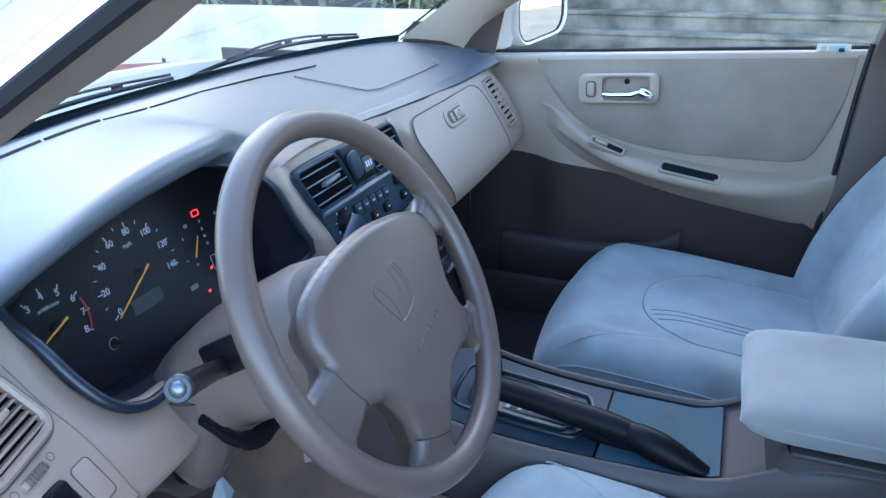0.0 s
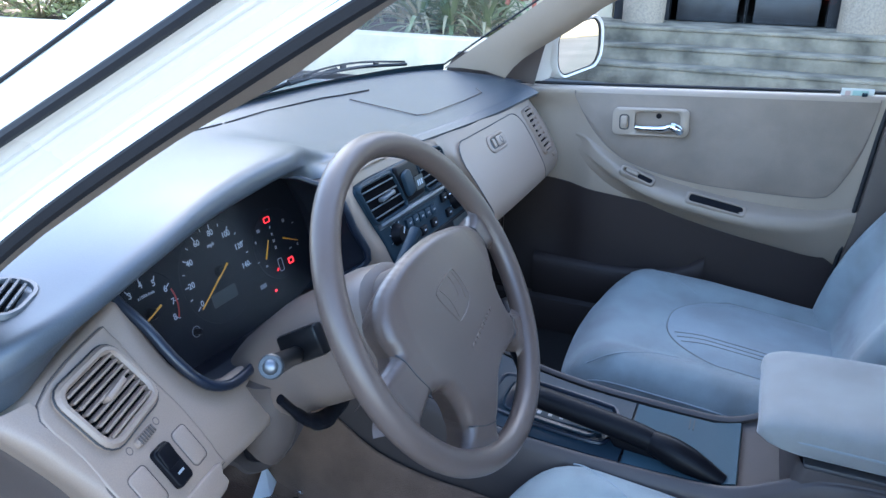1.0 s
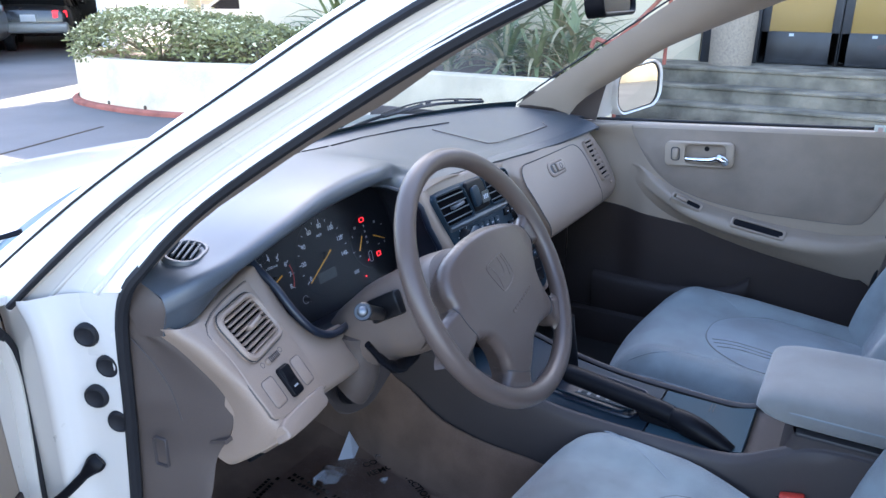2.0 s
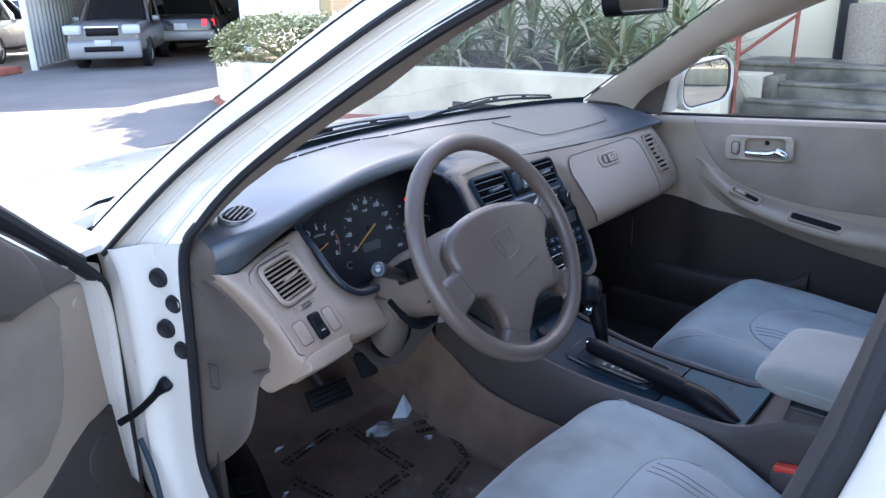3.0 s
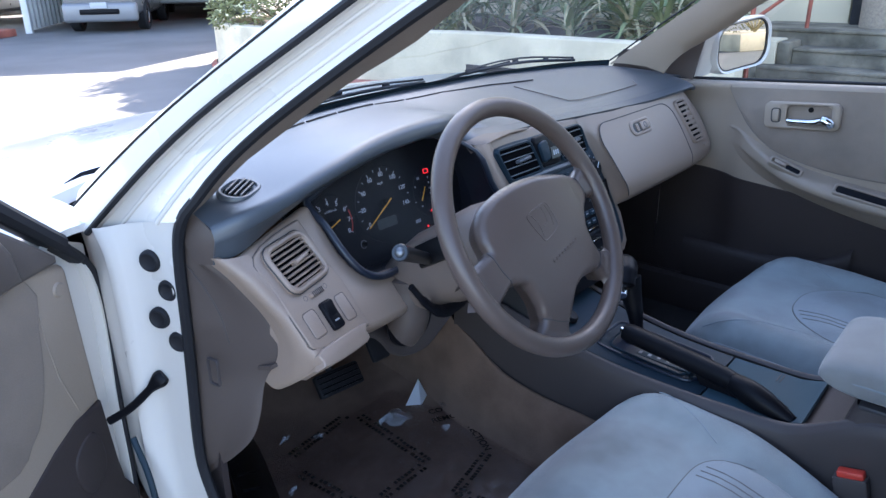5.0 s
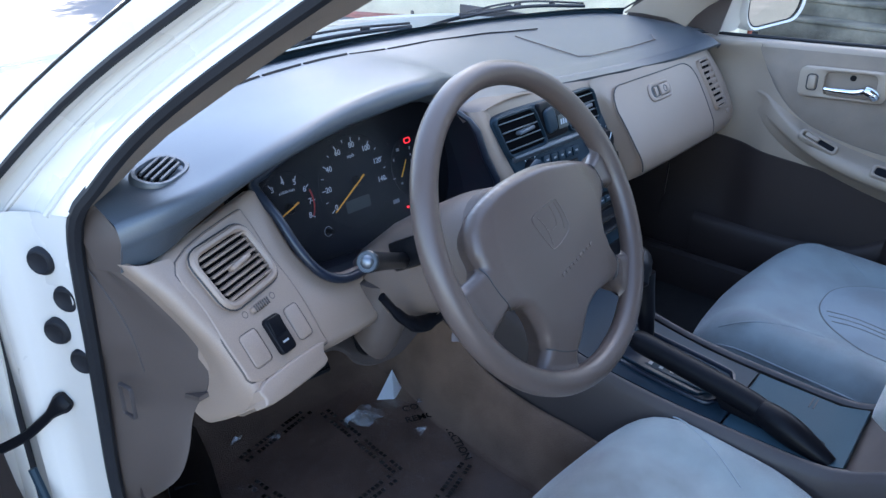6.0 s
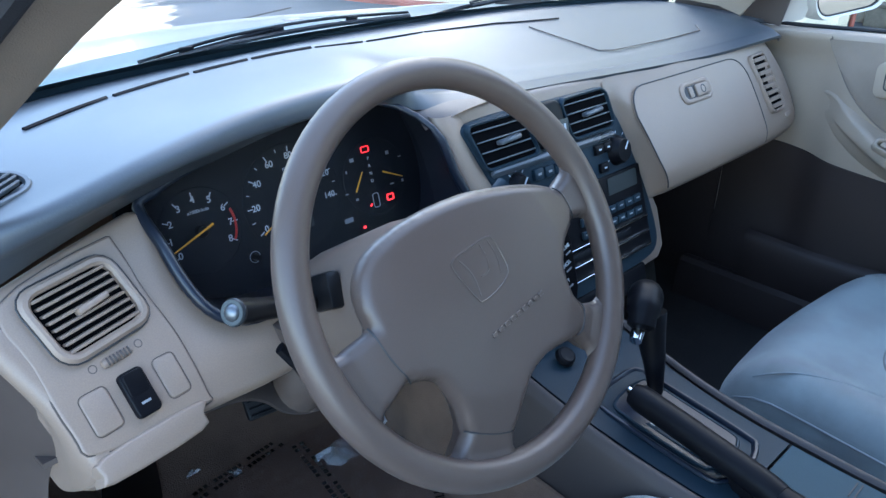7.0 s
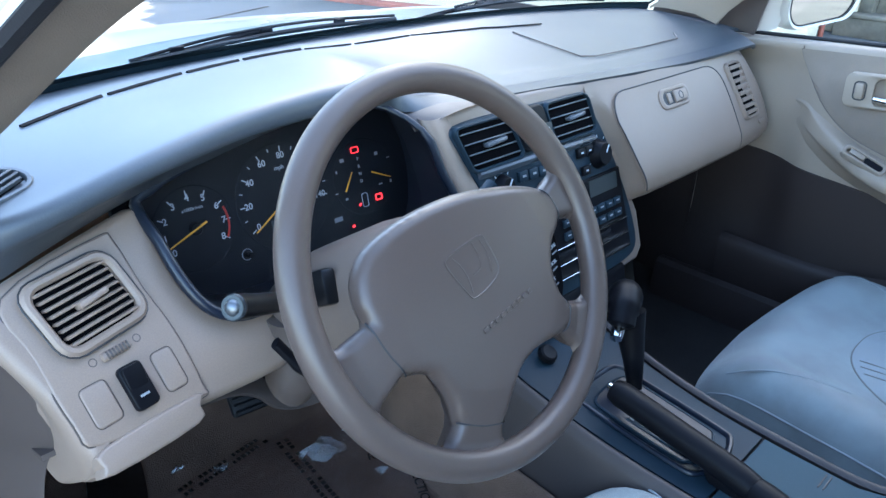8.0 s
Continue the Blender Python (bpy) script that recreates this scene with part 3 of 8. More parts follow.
# ---- dashboard ----
dash = thing("dashboard", "two-tone taupe and beige moulded plastic dashboard", "dashboard", (0, 0.4, 0.6))
PAD = [
    (-0.738, [(0.33, 0.965), (0.29, 0.960), (0.250, 0.948), (0.232, 0.930), (0.242, 0.894)]),
    (-0.70, [(0.435, 0.972), (0.31, 0.966), (0.242, 0.959), (0.216, 0.944), (0.229, 0.905)]),
    (-0.64, [(0.465, 0.977), (0.34, 0.973), (0.247, 0.969), (0.210, 0.959), (0.250, 0.915)]),
    (-0.55, [(0.500, 0.980), (0.37, 0.984), (0.254, 0.988), (0.214, 0.977), (0.284, 0.925)]),
    (-0.45, [(0.525, 0.981), (0.39, 0.992), (0.273, 1.000), (0.233, 0.985), (0.294, 0.942)]),
    (-0.35, [(0.540, 0.982), (0.41, 0.995), (0.292, 1.003), (0.250, 0.985), (0.302, 0.956)]),
    (-0.26, [(0.54, 0.985), (0.42, 0.994), (0.308, 1.002), (0.259, 0.986), (0.298, 0.962)]),
    (-0.20, [(0.55, 0.985), (0.43, 0.990), (0.338, 0.995), (0.279, 0.979), (0.268, 0.951)]),
    (-0.15, [(0.557, 0.985), (0.44, 0.983), (0.345, 0.980), (0.285, 0.966), (0.258, 0.951)]),
    (-0.09, [(0.565, 0.985), (0.45, 0.976), (0.345, 0.967), (0.275, 0.959), (0.249, 0.951)]),
    (0.05, [(0.575, 0.985), (0.46, 0.970), (0.345, 0.952), (0.268, 0.951), (0.246, 0.945)]),
    (0.25, [(0.56, 0.985), (0.46, 0.966), (0.33, 0.947), (0.259, 0.943), (0.236, 0.937)]),
    (0.45, [(0.525, 0.980), (0.42, 0.964), (0.31, 0.948), (0.250, 0.940), (0.225, 0.932)]),
    (0.60, [(0.488, 0.977), (0.36, 0.964), (0.285, 0.953), (0.238, 0.945), (0.214, 0.936)]),
    (0.68, [(0.440, 0.972), (0.30, 0.963), (0.26, 0.955), (0.228, 0.947), (0.208, 0.938)]),
    (0.728, [(0.29, 0.950), (0.27, 0.946), (0.25, 0.940), (0.234, 0.932), (0.224, 0.922)]),
]
for i, (x, prof) in enumerate(PAD):
    # a rolled front edge over the binnacle, flatter towards the passenger
    w = min(max((x + 0.80) / 0.12, 0.0), 1.0) * min(max((-0.06 - x) / 0.14, 0.0), 1.0)
    (y2, z2), (y3, z3) = prof[2], prof[3]
    mid = (y3 + (y2 - y3) * (0.4 - 0.26 * w), z3 + (z2 - z3) * (0.5 + 0.36 * w))
    PAD[i] = (x, prof[:3] + [mid, (y3, z3 - 0.006 * w)] + prof[4:])
part("top_pad", patch([[(x, prof[0][0] + 0.022, prof[0][1] - 0.012)] + [(x, y, z) for y, z in prof[:5]] + [(x, prof[4][0] * (1 - t) + prof[5][0] * t, prof[4][1] * (1 - t) + prof[5][1] * t) for t in (0.3, 0.65, 1.04)] for x, prof in PAD], 5, 6, 0.006), M_PAD, dash, "matt vinyl top pad")


part("pad_corner", patch([[(0.655, 0.475, 0.970), (0.72, 0.462, 0.966), (0.785, 0.44, 0.958)], [(0.668, 0.38, 0.966), (0.73, 0.365, 0.960), (0.79, 0.345, 0.953)], [(0.685, 0.285, 0.957), (0.735, 0.275, 0.953), (0.79, 0.26, 0.948)]], 4, 4, 0.006), M_PAD, dash, "vinyl corner of the top pad by the pillar")
part("pillar_foot", patch([[(0.725, 0.47, 0.955), (0.758, 0.37, 0.953), (0.768, 0.27, 0.948)], [(0.722, 0.455, 0.985), (0.754, 0.35, 0.985), (0.764, 0.265, 0.985)], [(0.715, 0.43, 1.015), (0.748, 0.325, 1.018), (0.757, 0.25, 1.02)]], 4, 4, 0.004), M_TAUPE, dash, "taupe foot of the pillar trim")


def pad_z(x, y):
    """The height of the top pad over a point of the plan."""
    k = 0
    while k < len(PAD) - 2 and PAD[k + 1][0] < x:
        k += 1
    t = (x - PAD[k][0]) / (PAD[k + 1][0] - PAD[k][0])
    prof = [(a[0] + (b[0] - a[0]) * t, a[1] + (b[1] - a[1]) * t) for a, b in zip(PAD[k][1], PAD[k + 1][1])]
    for (y0, z0), (y1, z1) in zip(prof, prof[1:]):
        if y1 <= y <= y0:
            return z0 + (z1 - z0) * (y0 - y) / (y0 - y1)
    return prof[0][1]


# defroster slots, airbag cover seam
def slot_at(x0, x1, y0, y1, r, mat, name, label):
    pts = []
    for i in range(9):
        t = i / 8
        x, y = x0 + (x1 - x0) * t, y0 + (y1 - y0) * t
        pts.append((x, y, pad_z(x, y) + 0.0012))
    part(name, tube(pts, r, 6), mat, dash, label)


SLOTY = [(-0.605, 0.400), (-0.50, 0.437), (-0.39, 0.465), (-0.30, 0.482), (-0.19, 0.498), (-0.09, 0.508), (0.04, 0.517), (0.20, 0.505), (0.34, 0.478)]
for (xa, ya), (xb, yb) in zip(SLOTY[:6], SLOTY[1:7]):
    slot_at(xa + 0.004, xb - 0.004, ya, yb, 0.0028 if xa < -0.2 else 0.0016, M_BLACK, "defroster_slot", "narrow black defroster slot")
slot_at(0.04, 0.20, 0.517, 0.505, 0.0014, M_BLACK, "defroster_slot", "narrow black defroster slot")
slot_at(0.20, 0.34, 0.505, 0.478, 0.0014, M_BLACK, "defroster_slot", "narrow black defroster slot")
for a, b in (((0.247, 0.470), (0.262, 0.330)), ((0.262, 0.330), (0.285, 0.316)), ((0.285, 0.316), (0.535, 0.298)), ((0.535, 0.298), (0.56, 0.32))):
    slot_at(a[0], b[0], a[1], b[1], 0.0011, M_TAUPE, "airbag_seam", "fine seam of the airbag cover")


def vent(parent, m, w, h, slats, mat, label, name="air_vent", skew=0.0, r=0.008, knob=True, slat_mat=None, border=0.008, tilt=-28, lift=0.007, blade=0.0019, deep=0.0075):
    """An air vent: a rounded frame, dark backing, tilted slats and a thumb knob."""
    def sk(line):
        return [(x + skew * y, y) for x, y in line]
    outer, inner = sk(rrect(w + 2 * border, h + 2 * border, r + border * 0.6)), sk(rrect(w, h, r))
    v = part(name, ring(outer, inner, lift + 0.004, m @ Matrix.Translation((0, 0, lift)), 0.003), mat, parent, label)
    part("backing", plate(sk(rrect(w + 0.002, h + 0.002, r)), 0.002, m @ Matrix.Translation((0, 0, 0.0012))), M_DUCT, v, "black duct behind the slats")
    for k in range(slats):
        y = h * ((k + 0.5) / slats - 0.5)
        mm = m @ Matrix.Translation((skew * y, y, lift * 0.55)) @ Matrix.Rotation(radians(tilt), 4, "X")
        part("slat", box((w - 0.006, blade, deep), mm, 0.0006, seg=1), slat_mat or mat, v)
    if knob:
        y = h * (0.5 / slats)
        part("knob", box((w * 0.40, 0.0062, 0.012), m @ Matrix.Translation((0.06 * w, y * 0.2, lift * 0.9)) @ Matrix.Rotation(radians(4), 4, "Z"), 0.002), slat_mat or mat, v, "ribbed thumb slider")
    return v


# small side demister vent on the pad
dm = axes((-0.665, 0.275, pad_z(-0.665, 0.275) + 0.001), (0.93, 0.36, 0.12), (-0.35, 0.90, 0.16))
v = part("demister_vent", ring(rrect(0.064, 0.050, 0.023, 6), rrect(0.048, 0.034, 0.016, 6), 0.014, dm @ Matrix.Translation((0, 0, 0.0045)), 0.004), M_PAD, dash, "oval side demister vent")
part("backing", plate(rrect(0.050, 0.036, 0.016, 6), 0.004, dm @ Matrix.Translation((0, 0, 0.0010))), M_DUCT, v, "black duct behind the slats")
for k in range(4):
    yy = -0.0112 + 0.0075 * k
    wv = 0.045 if k in (1, 2) else 0.037
    part("slat", box((wv, 0.0026, 0.005), dm @ Matrix.Translation((0, yy, 0.0045)) @ Matrix.Rotation(radians(20), 4, "X") @ Matrix.Rotation(radians(6), 4, "Z"), 0.0005, seg=1), M_PAD, v)


# driver's lower panel: one inclined face
def panel_y(x, z):
    return 0.209 + 0.79 * (z - 0.846) + 0.27 * (x + 0.593)


PANEL = axes((-0.60, panel_y(-0.60, 0.84), 0.84), (1, 0.27, 0), (0, 0.79, 1))


def on_panel(x, z):
    p = PANEL.inverted() @ Vector((x, panel_y(x, z), z))
    return p.x, p.y


def panel_at(x, z, lift=0.0):
    u, v = on_panel(x, z)
    return PANEL @ Matrix.Translation((u, v, lift))


corner = [(-0.715, 0.896), (-0.70, 0.904), (-0.64, 0.912), (-0.560, 0.921), (-0.549, 0.919), (-0.544, 0.908), (-0.541, 0.880), (-0.537, 0.852), (-0.527, 0.833), (-0.508, 0.818), (-0.478, 0.808), (-0.445, 0.803), (-0.432, 0.798), (-0.430, 0.785), (-0.436, 0.765), (-0.446, 0.752), (-0.462, 0.7465), (-0.50, 0.751), (-0.574, 0.762), (-0.580, 0.755), (-0.60, 0.752), (-0.665, 0.758), (-0.672, 0.762), (-0.677, 0.80), (-0.690, 0.85), (-0.706, 0.88)]
part("lower_panel", plate([on_panel(x, z) for x, z in reversed(corner)], 0.05, PANEL, 0.012, seg=5), M_BEIGE, dash, "beige plastic driver's side panel")


def panel_lift(x, z, lift=0.001):
    return panel_at(x, z, lift).translation


WRAP = [((-0.742, 0.262, 0.900), (-0.737, 0.236, 0.903), (-0.722, 0.224, 0.902), (-0.698, 0.900)), ((-0.728, 0.238, 0.878), (-0.722, 0.211, 0.878), (-0.709, 0.200, 0.878), (-0.690, 0.878)), ((-0.713, 0.222, 0.85), (-0.709, 0.192, 0.85), (-0.696, 0.1815, 0.85), (-0.677, 0.85)),
        ((-0.699, 0.206, 0.82), (-0.696, 0.175, 0.82), (-0.684, 0.1615, 0.82), (-0.667, 0.82)), ((-0.691, 0.197, 0.795), (-0.689, 0.163, 0.795), (-0.679, 0.146, 0.795), (-0.663, 0.795)), ((-0.688, 0.195, 0.770), (-0.687, 0.158, 0.768), (-0.677, 0.132, 0.770), (-0.662, 0.772)),
        ((-0.688, 0.203, 0.745), (-0.687, 0.172, 0.740), (-0.680, 0.150, 0.741), (-0.668, 0.147, 0.744)), ((-0.692, 0.218, 0.722), (-0.690, 0.196, 0.716), (-0.684, 0.180, 0.717), (-0.674, 0.175, 0.720)), ((-0.694, 0.226, 0.711), (-0.691, 0.212, 0.703), (-0.687, 0.203, 0.702), (-0.680, 0.198, 0.704))]
rows = [[a, b, c, d if len(d) == 3 else panel_lift(*d)] for a, b, c, d in WRAP]
part("panel_edge", patch(rows, 4, 5, 0.005), M_BEIGE, dash, "rounded beige edge of the driver's side panel", angle=70)

# raised bezel round vent and switches
bez = [(-0.694, 0.895), (-0.60, 0.908), (-0.586, 0.900), (-0.578, 0.86), (-0.566, 0.82), (-0.562, 0.775), (-0.570, 0.766), (-0.668, 0.779), (-0.682, 0.80), (-0.690, 0.85)]
bl = smooth_line([(*on_panel(x, z), 0) for x, z in bez], 4, True)
bezel = part("switch_bezel", plate([(p.x, p.y) for p in reversed(bl)], 0.006, PANEL @ Matrix.Translation((0, 0, 0.0035)), 0.003), M_BEIGE, dash, "raised beige vent and switch bezel")
part("bezel_joint", tube([PANEL @ Vector((p.x, p.y, 0.0008)) for p in bl], 0.0012, 6, True), M_TAUPE, bezel, "shaded joint round the bezel")
VM = panel_at(-0.6345, 0.868, 0.003)
VM = VM @ Matrix.Rotation(radians(3), 4, "Z")
vent(dash, VM, 0.076, 0.058, 8, M_BEIGE, "beige driver's air vent with open slats", skew=-0.06, r=0.012, border=0.0085, tilt=12, lift=0.009, blade=0.0026)
part("vent_joint", tube([VM @ Vector((x - 0.06 * y, y, 0.0046)) for x, y in rrect(0.095, 0.077, 0.019)], 0.0009, 6, True), M_DARK, dash, "dark joint round the vent")
tw = panel_at(-0.626, 0.829, 0.004)
part("thumbwheel", box((0.030, 0.008, 0.008), tw, 0.003), M_BEIGE, dash, "ribbed beige thumbwheel")
for k in range(7):
    part("rib", box((0.0016, 0.0078, 0.002), tw @ Matrix.Translation((-0.0105 + 0.0035 * k, 0, 0.0042)), 0.0005, seg=1), M_TAUPE, dash)
for dx in (-0.023, 0.023):
    part("open_mark", ring([(0.0042 * math.cos(a), 0.0042 * math.sin(a)) for a in (2 * math.pi * j / 14 for j in range(14))], [(0.0028 * math.cos(a), 0.0028 * math.sin(a)) for a in (2 * math.pi * j / 14 for j in range(14))], 0.0006, tw @ Matrix.Translation((dx, 0.001, -0.0004)), 0.0002), M_TAUPE, dash)
for x, z, w, h, mat, nm, lab, up in ((-0.6555, 0.8025, 0.0255, 0.038, M_BEIGE, "switch_blank", "beige blank switch cover", 0.0012), (-0.5875, 0.798, 0.0225, 0.040, M_BEIGE, "switch_blank", "beige blank switch cover", 0.0012), (-0.6215, 0.800, 0.0235, 0.043, M_BLACK, "cruise_switch", "black cruise control rocker switch", 0.006)):
    mm = panel_at(x, z, 0.0036 + up) @ Matrix.Rotation(radians(-3), 4, "Z")
    sw = part(nm, plate(rrect(w, h, 0.005), 0.008, mm, 0.002), mat, dash, lab)
    if nm == "switch_blank":
        part("groove", ring(rrect(w + 0.0014, h + 0.0014, 0.006), rrect(w, h, 0.005), 0.004, mm @ Matrix.Translation((0, 0, -0.0008)), 0.0), M_TAUPE, sw, "shaded joint round the cover")
    else:
        part("rocker", plate(rrect(w - 0.004, h * 0.5, 0.003), 0.004, mm @ Matrix.Translation((0, h * 0.2, 0.0016)) @ Matrix.Rotation(radians(7), 4, "X"), 0.0012), M_BLACK, sw)
        part("letter_bar", box((0.009, 0.0022, 0.0004), mm @ Matrix.Translation((0, -h * 0.22, 0.0003))), M_GREYINK, sw, "tiny white lettering bar")
# coin pocket flap
pk = smooth_line([(*on_panel(x, z), 0) for x, z in ((-0.668, 0.777), (-0.574, 0.7715), (-0.574, 0.762), (-0.582, 0.752), (-0.668, 0.758), (-0.674, 0.766))], 3, True)
part("coin_tray", plate([(p.x, p.y) for p in reversed(pk)], 0.02, PANEL @ Matrix.Translation((0, 0, 0.006)), 0.006), M_BEIGE, dash, "beige pull-out coin tray")

# end cap beside the jamb
CAP = [(0.955, -0.738, 0.268, 0.30), (0.925, -0.739, 0.262, 0.30), (0.90, -0.740, 0.262, 0.30), (0.878, -0.727, 0.240, 0.30), (0.85, -0.712, 0.222, 0.30), (0.82, -0.698, 0.206, 0.30), (0.795, -0.690, 0.198, 0.30), (0.77, -0.687, 0.196, 0.31), (0.745, -0.688, 0.204, 0.315), (0.722, -0.692, 0.218, 0.318), (0.70, -0.697, 0.225, 0.32), (0.66, -0.705, 0.228, 0.323), (0.62, -0.715, 0.24, 0.325), (0.575, -0.724, 0.28, 0.33), (0.545, -0.735, 0.315, 0.335), (0.53, -0.738, 0.33, 0.338)]
rows = [[(x0, y0, z), (x0 - 0.006, y0 + 0.010, z), (x0 * 0.55 - 0.748 * 0.45, y0 * 0.55 + y1 * 0.45, z), (-0.748, y1 - 0.01, z), (-0.752, y1 + 0.02, z)] for z, x0, y0, y1 in CAP]
endcap = part("end_cap", patch(rows, 3, 4), M_TAUPE, dash, "taupe plastic end cap with a small finger recess", angle=60)
arc = smooth_line([(-0.7495, 0.295, 0.89), (-0.7465, 0.262, 0.865), (-0.743, 0.235, 0.83), (-0.742, 0.222, 0.79)], 5)
part("cap_seam", tube(arc, 0.0008, 6), M_CONSOLE, endcap)
part("finger_recess", ring(rrect(0.022, 0.042, 0.004), rrect(0.017, 0.036, 0.003), 0.004, axes((-0.7478, 0.262, 0.735), (0.10, -1, 0), (0, 0, 1)) @ Matrix.Translation((0, 0, 0.001)), 0.001), M_CONSOLE, endcap, "small finger recess")
part("pad_corner", patch([[(-0.738, 0.33, 0.964), (-0.738, 0.29, 0.959), (-0.738, 0.25, 0.947), (-0.737, 0.232, 0.930), (-0.737, 0.242, 0.893)], [(-0.746, 0.335, 0.960), (-0.746, 0.30, 0.951), (-0.745, 0.268, 0.938), (-0.744, 0.250, 0.922), (-0.742, 0.254, 0.892)], [(-0.753, 0.34, 0.955), (-0.753, 0.315, 0.940), (-0.752, 0.292, 0.926), (-0.750, 0.276, 0.910), (-0.747, 0.272, 0.890)]], 4, 4), M_TAUPE, dash, "taupe corner piece", angle=60)
part("knee_panel", patch([[(x, 0.20 + 0.05 * (x + 0.7), 0.745), (x, 0.30, 0.715), (x, 0.42, 0.70), (x, 0.60, 0.72)] for x in (-0.70, -0.55, -0.40, -0.27)], 3, 3, 0.005), M_TAUPE, dash, "taupe panel under the dashboard")

# passenger's panel with glove box and vent
PROF = [(0.232, 0.932), (0.213, 0.902), (0.187, 0.860), (0.163, 0.815), (0.151, 0.783), (0.157, 0.755), (0.19, 0.732), (0.27, 0.722)]
XS = [(0.165, 0.004), (0.22, 0.0), (0.35, -0.002), (0.50, -0.002), (0.66, 0.0), (0.70, 0.003), (0.74, 0.012)]
ENDX = [(0.940, 0.672), (0.930, 0.676), (0.908, 0.692), (0.87, 0.712), (0.82, 0.725), (0.79, 0.728), (0.774, 0.722), (0.760, 0.695), (0.750, 0.640), (0.735, 0.60), (0.70, 0.58)]
STACKX = [(0.94, 0.150), (0.905, 0.150), (0.885, 0.167), (0.85, 0.182), (0.79, 0.209), (0.714, 0.234), (0.66, 0.238)]


def along(table, z):
    """The value at height z of a table of (height, value) that falls in height."""
    for (z0, a), (z1, b) in zip(table, table[1:]):
        if z >= z1:
            return a + (b - a) * (z0 - z) / (z0 - z1)
    return table[-1][1]


fine = smooth_line([(0, y, z) for y, z in PROF], 10)


def pass_point(x, s, lift=0.0):
    """A point of the passenger panel: x across, s from 0 (top edge) to 1 (under edge)."""
    k = 0
    while k < len(XS) - 2 and XS[k + 1][0] < x:
        k += 1
    dy = XS[k][1] + (XS[k + 1][1] - XS[k][1]) * (x - XS[k][0]) / (XS[k + 1][0] - XS[k][0])
    f = s * (len(fine) - 1)
    i = min(int(f), len(fine) - 2)
    p, q = fine[i], fine[i + 1]
    a = p.lerp(q, f - i)
    d = (q - p).normalized()
    return Vector((x, a.y + dy, a.z)) + lift * Vector((0, d.z, -d.y))


rows = []
for k in range(41):
    base = pass_point(0.35, k / 40)
    xa, xb = along(STACKX, base.z), along(ENDX, base.z)
    inner = min(0.157 + 0.282 * (base.z - 0.667) + 0.004, base.y + 0.06)
    row = []
    for dx, f in ((-0.006, 1.0), (0.002, 0.97), (0.009, 0.80), (0.016, 0.48), (0.023, 0.20), (0.031, 0.05), (0.042, 0.0)):
        p = pass_point(xa + dx, k / 40)
        p.y += (max(inner, p.y) - p.y) * f
        row.append(p)
    for t in (0.15, 0.3, 0.45, 0.6, 0.72, 0.82, 0.89, 0.94):
        row.append(pass_point(xa + 0.042 + (xb - 0.042 - xa) * t, k / 40))
    for dx, dy in ((-0.014, 0.0015), (-0.007, 0.005), (-0.002, 0.011), (0.0, 0.022), (0.001, 0.06)):
        p = pass_point(xb + dx, k / 40)
        row.append(p + Vector((0, dy, 0)))
    rows.append(row)
pass_rows = rows
part("passenger_panel", grid(pass_rows)[0], M_BEIGE, dash, "beige plastic passenger side panel", angle=70)
part("panel_top", patch([[(x, y - 0.013, z - 0.022), (x, y - 0.006, z - 0.010), (x, y, z)] for x, y, z in ((0.118, 0.2475, 0.9395), (0.142, 0.2440, 0.9385), (0.20, 0.2395, 0.9365), (0.28, 0.2365, 0.9340), (0.36, 0.2335, 0.9320), (0.42, 0.2335, 0.9300))], 4, 3, 0.002), M_BEIGE, dash, "beige upper edge of the passenger side panel")
# glove box lid, slightly proud, with rounded corners
lid = []
for t in (0, 0.003, 0.010, 0.022, 0.040, 0.065, 0.1, 0.16, 0.25, 0.36, 0.48, 0.6, 0.7, 0.78, 0.84, 0.885, 0.925, 0.955, 0.978, 0.993, 1):
    top_s, bot_s = 0.085, 0.66
    q = t / 0.10 if t < 0.5 else (1 - t) / 0.16
    cut = (0.15 if t < 0.5 else 0.17) * (1 - math.sqrt(1 - max(0.0, 1 - q) ** 2))
    lid.append([pass_point((0.190 + 0.040 * s) * (1 - t) + (0.552 + 0.018 * s) * t, top_s + cut + (bot_s - top_s - cut) * s, 0.0035) for s in (j / 14 for j in range(15))])
own, _ = grid(lid)
bmesh.ops.recalc_face_normals(own, faces=own.faces)
bmesh.ops.solidify(own, geom=own.faces[:], thickness=0.005)
glove = part("glove_box_lid", own, M_BEIGE, dash, "beige glove box lid")
edge = [r[0] for r in lid] + [r for r in lid[-1][1:]]
part("lid_joint", tube([p + Vector((0, 0.0005, 0.001)) for p in ([q for q in reversed(lid[0])] + edge)], 0.0012, 6), M_DARK, glove, "dark joint round the lid")
lc = pass_point(0.366, 0.20, 0.004)
ln = (pass_point(0.366, 0.20, 0.01) - pass_point(0.366, 0.20, 0.0)).normalized()
LM = axes(lc, (1, 0, 0.0), Vector((0, ln.z, -ln.y)) if ln.z > 0 else Vector((0, -ln.z, ln.y)))
latch = part("latch", ring(rrect(0.100, 0.037, 0.0180), rrect(0.076, 0.022, 0.0105), 0.006, LM @ Matrix.Translation((0, 0, 0.003)), 0.002), M_BEIGE, glove, "beige latch surround")
part("latch_recess", plate(rrect(0.078, 0.024, 0.0115), 0.002, LM @ Matrix.Translation((0, 0, 0.0008))), M_DARK, latch)
part("latch_paddle", box((0.042, 0.0205, 0.006), LM @ Matrix.Translation((0.0155, 0, 0.002)), 0.003), M_BEIGE, latch, "beige paddle with key slot")
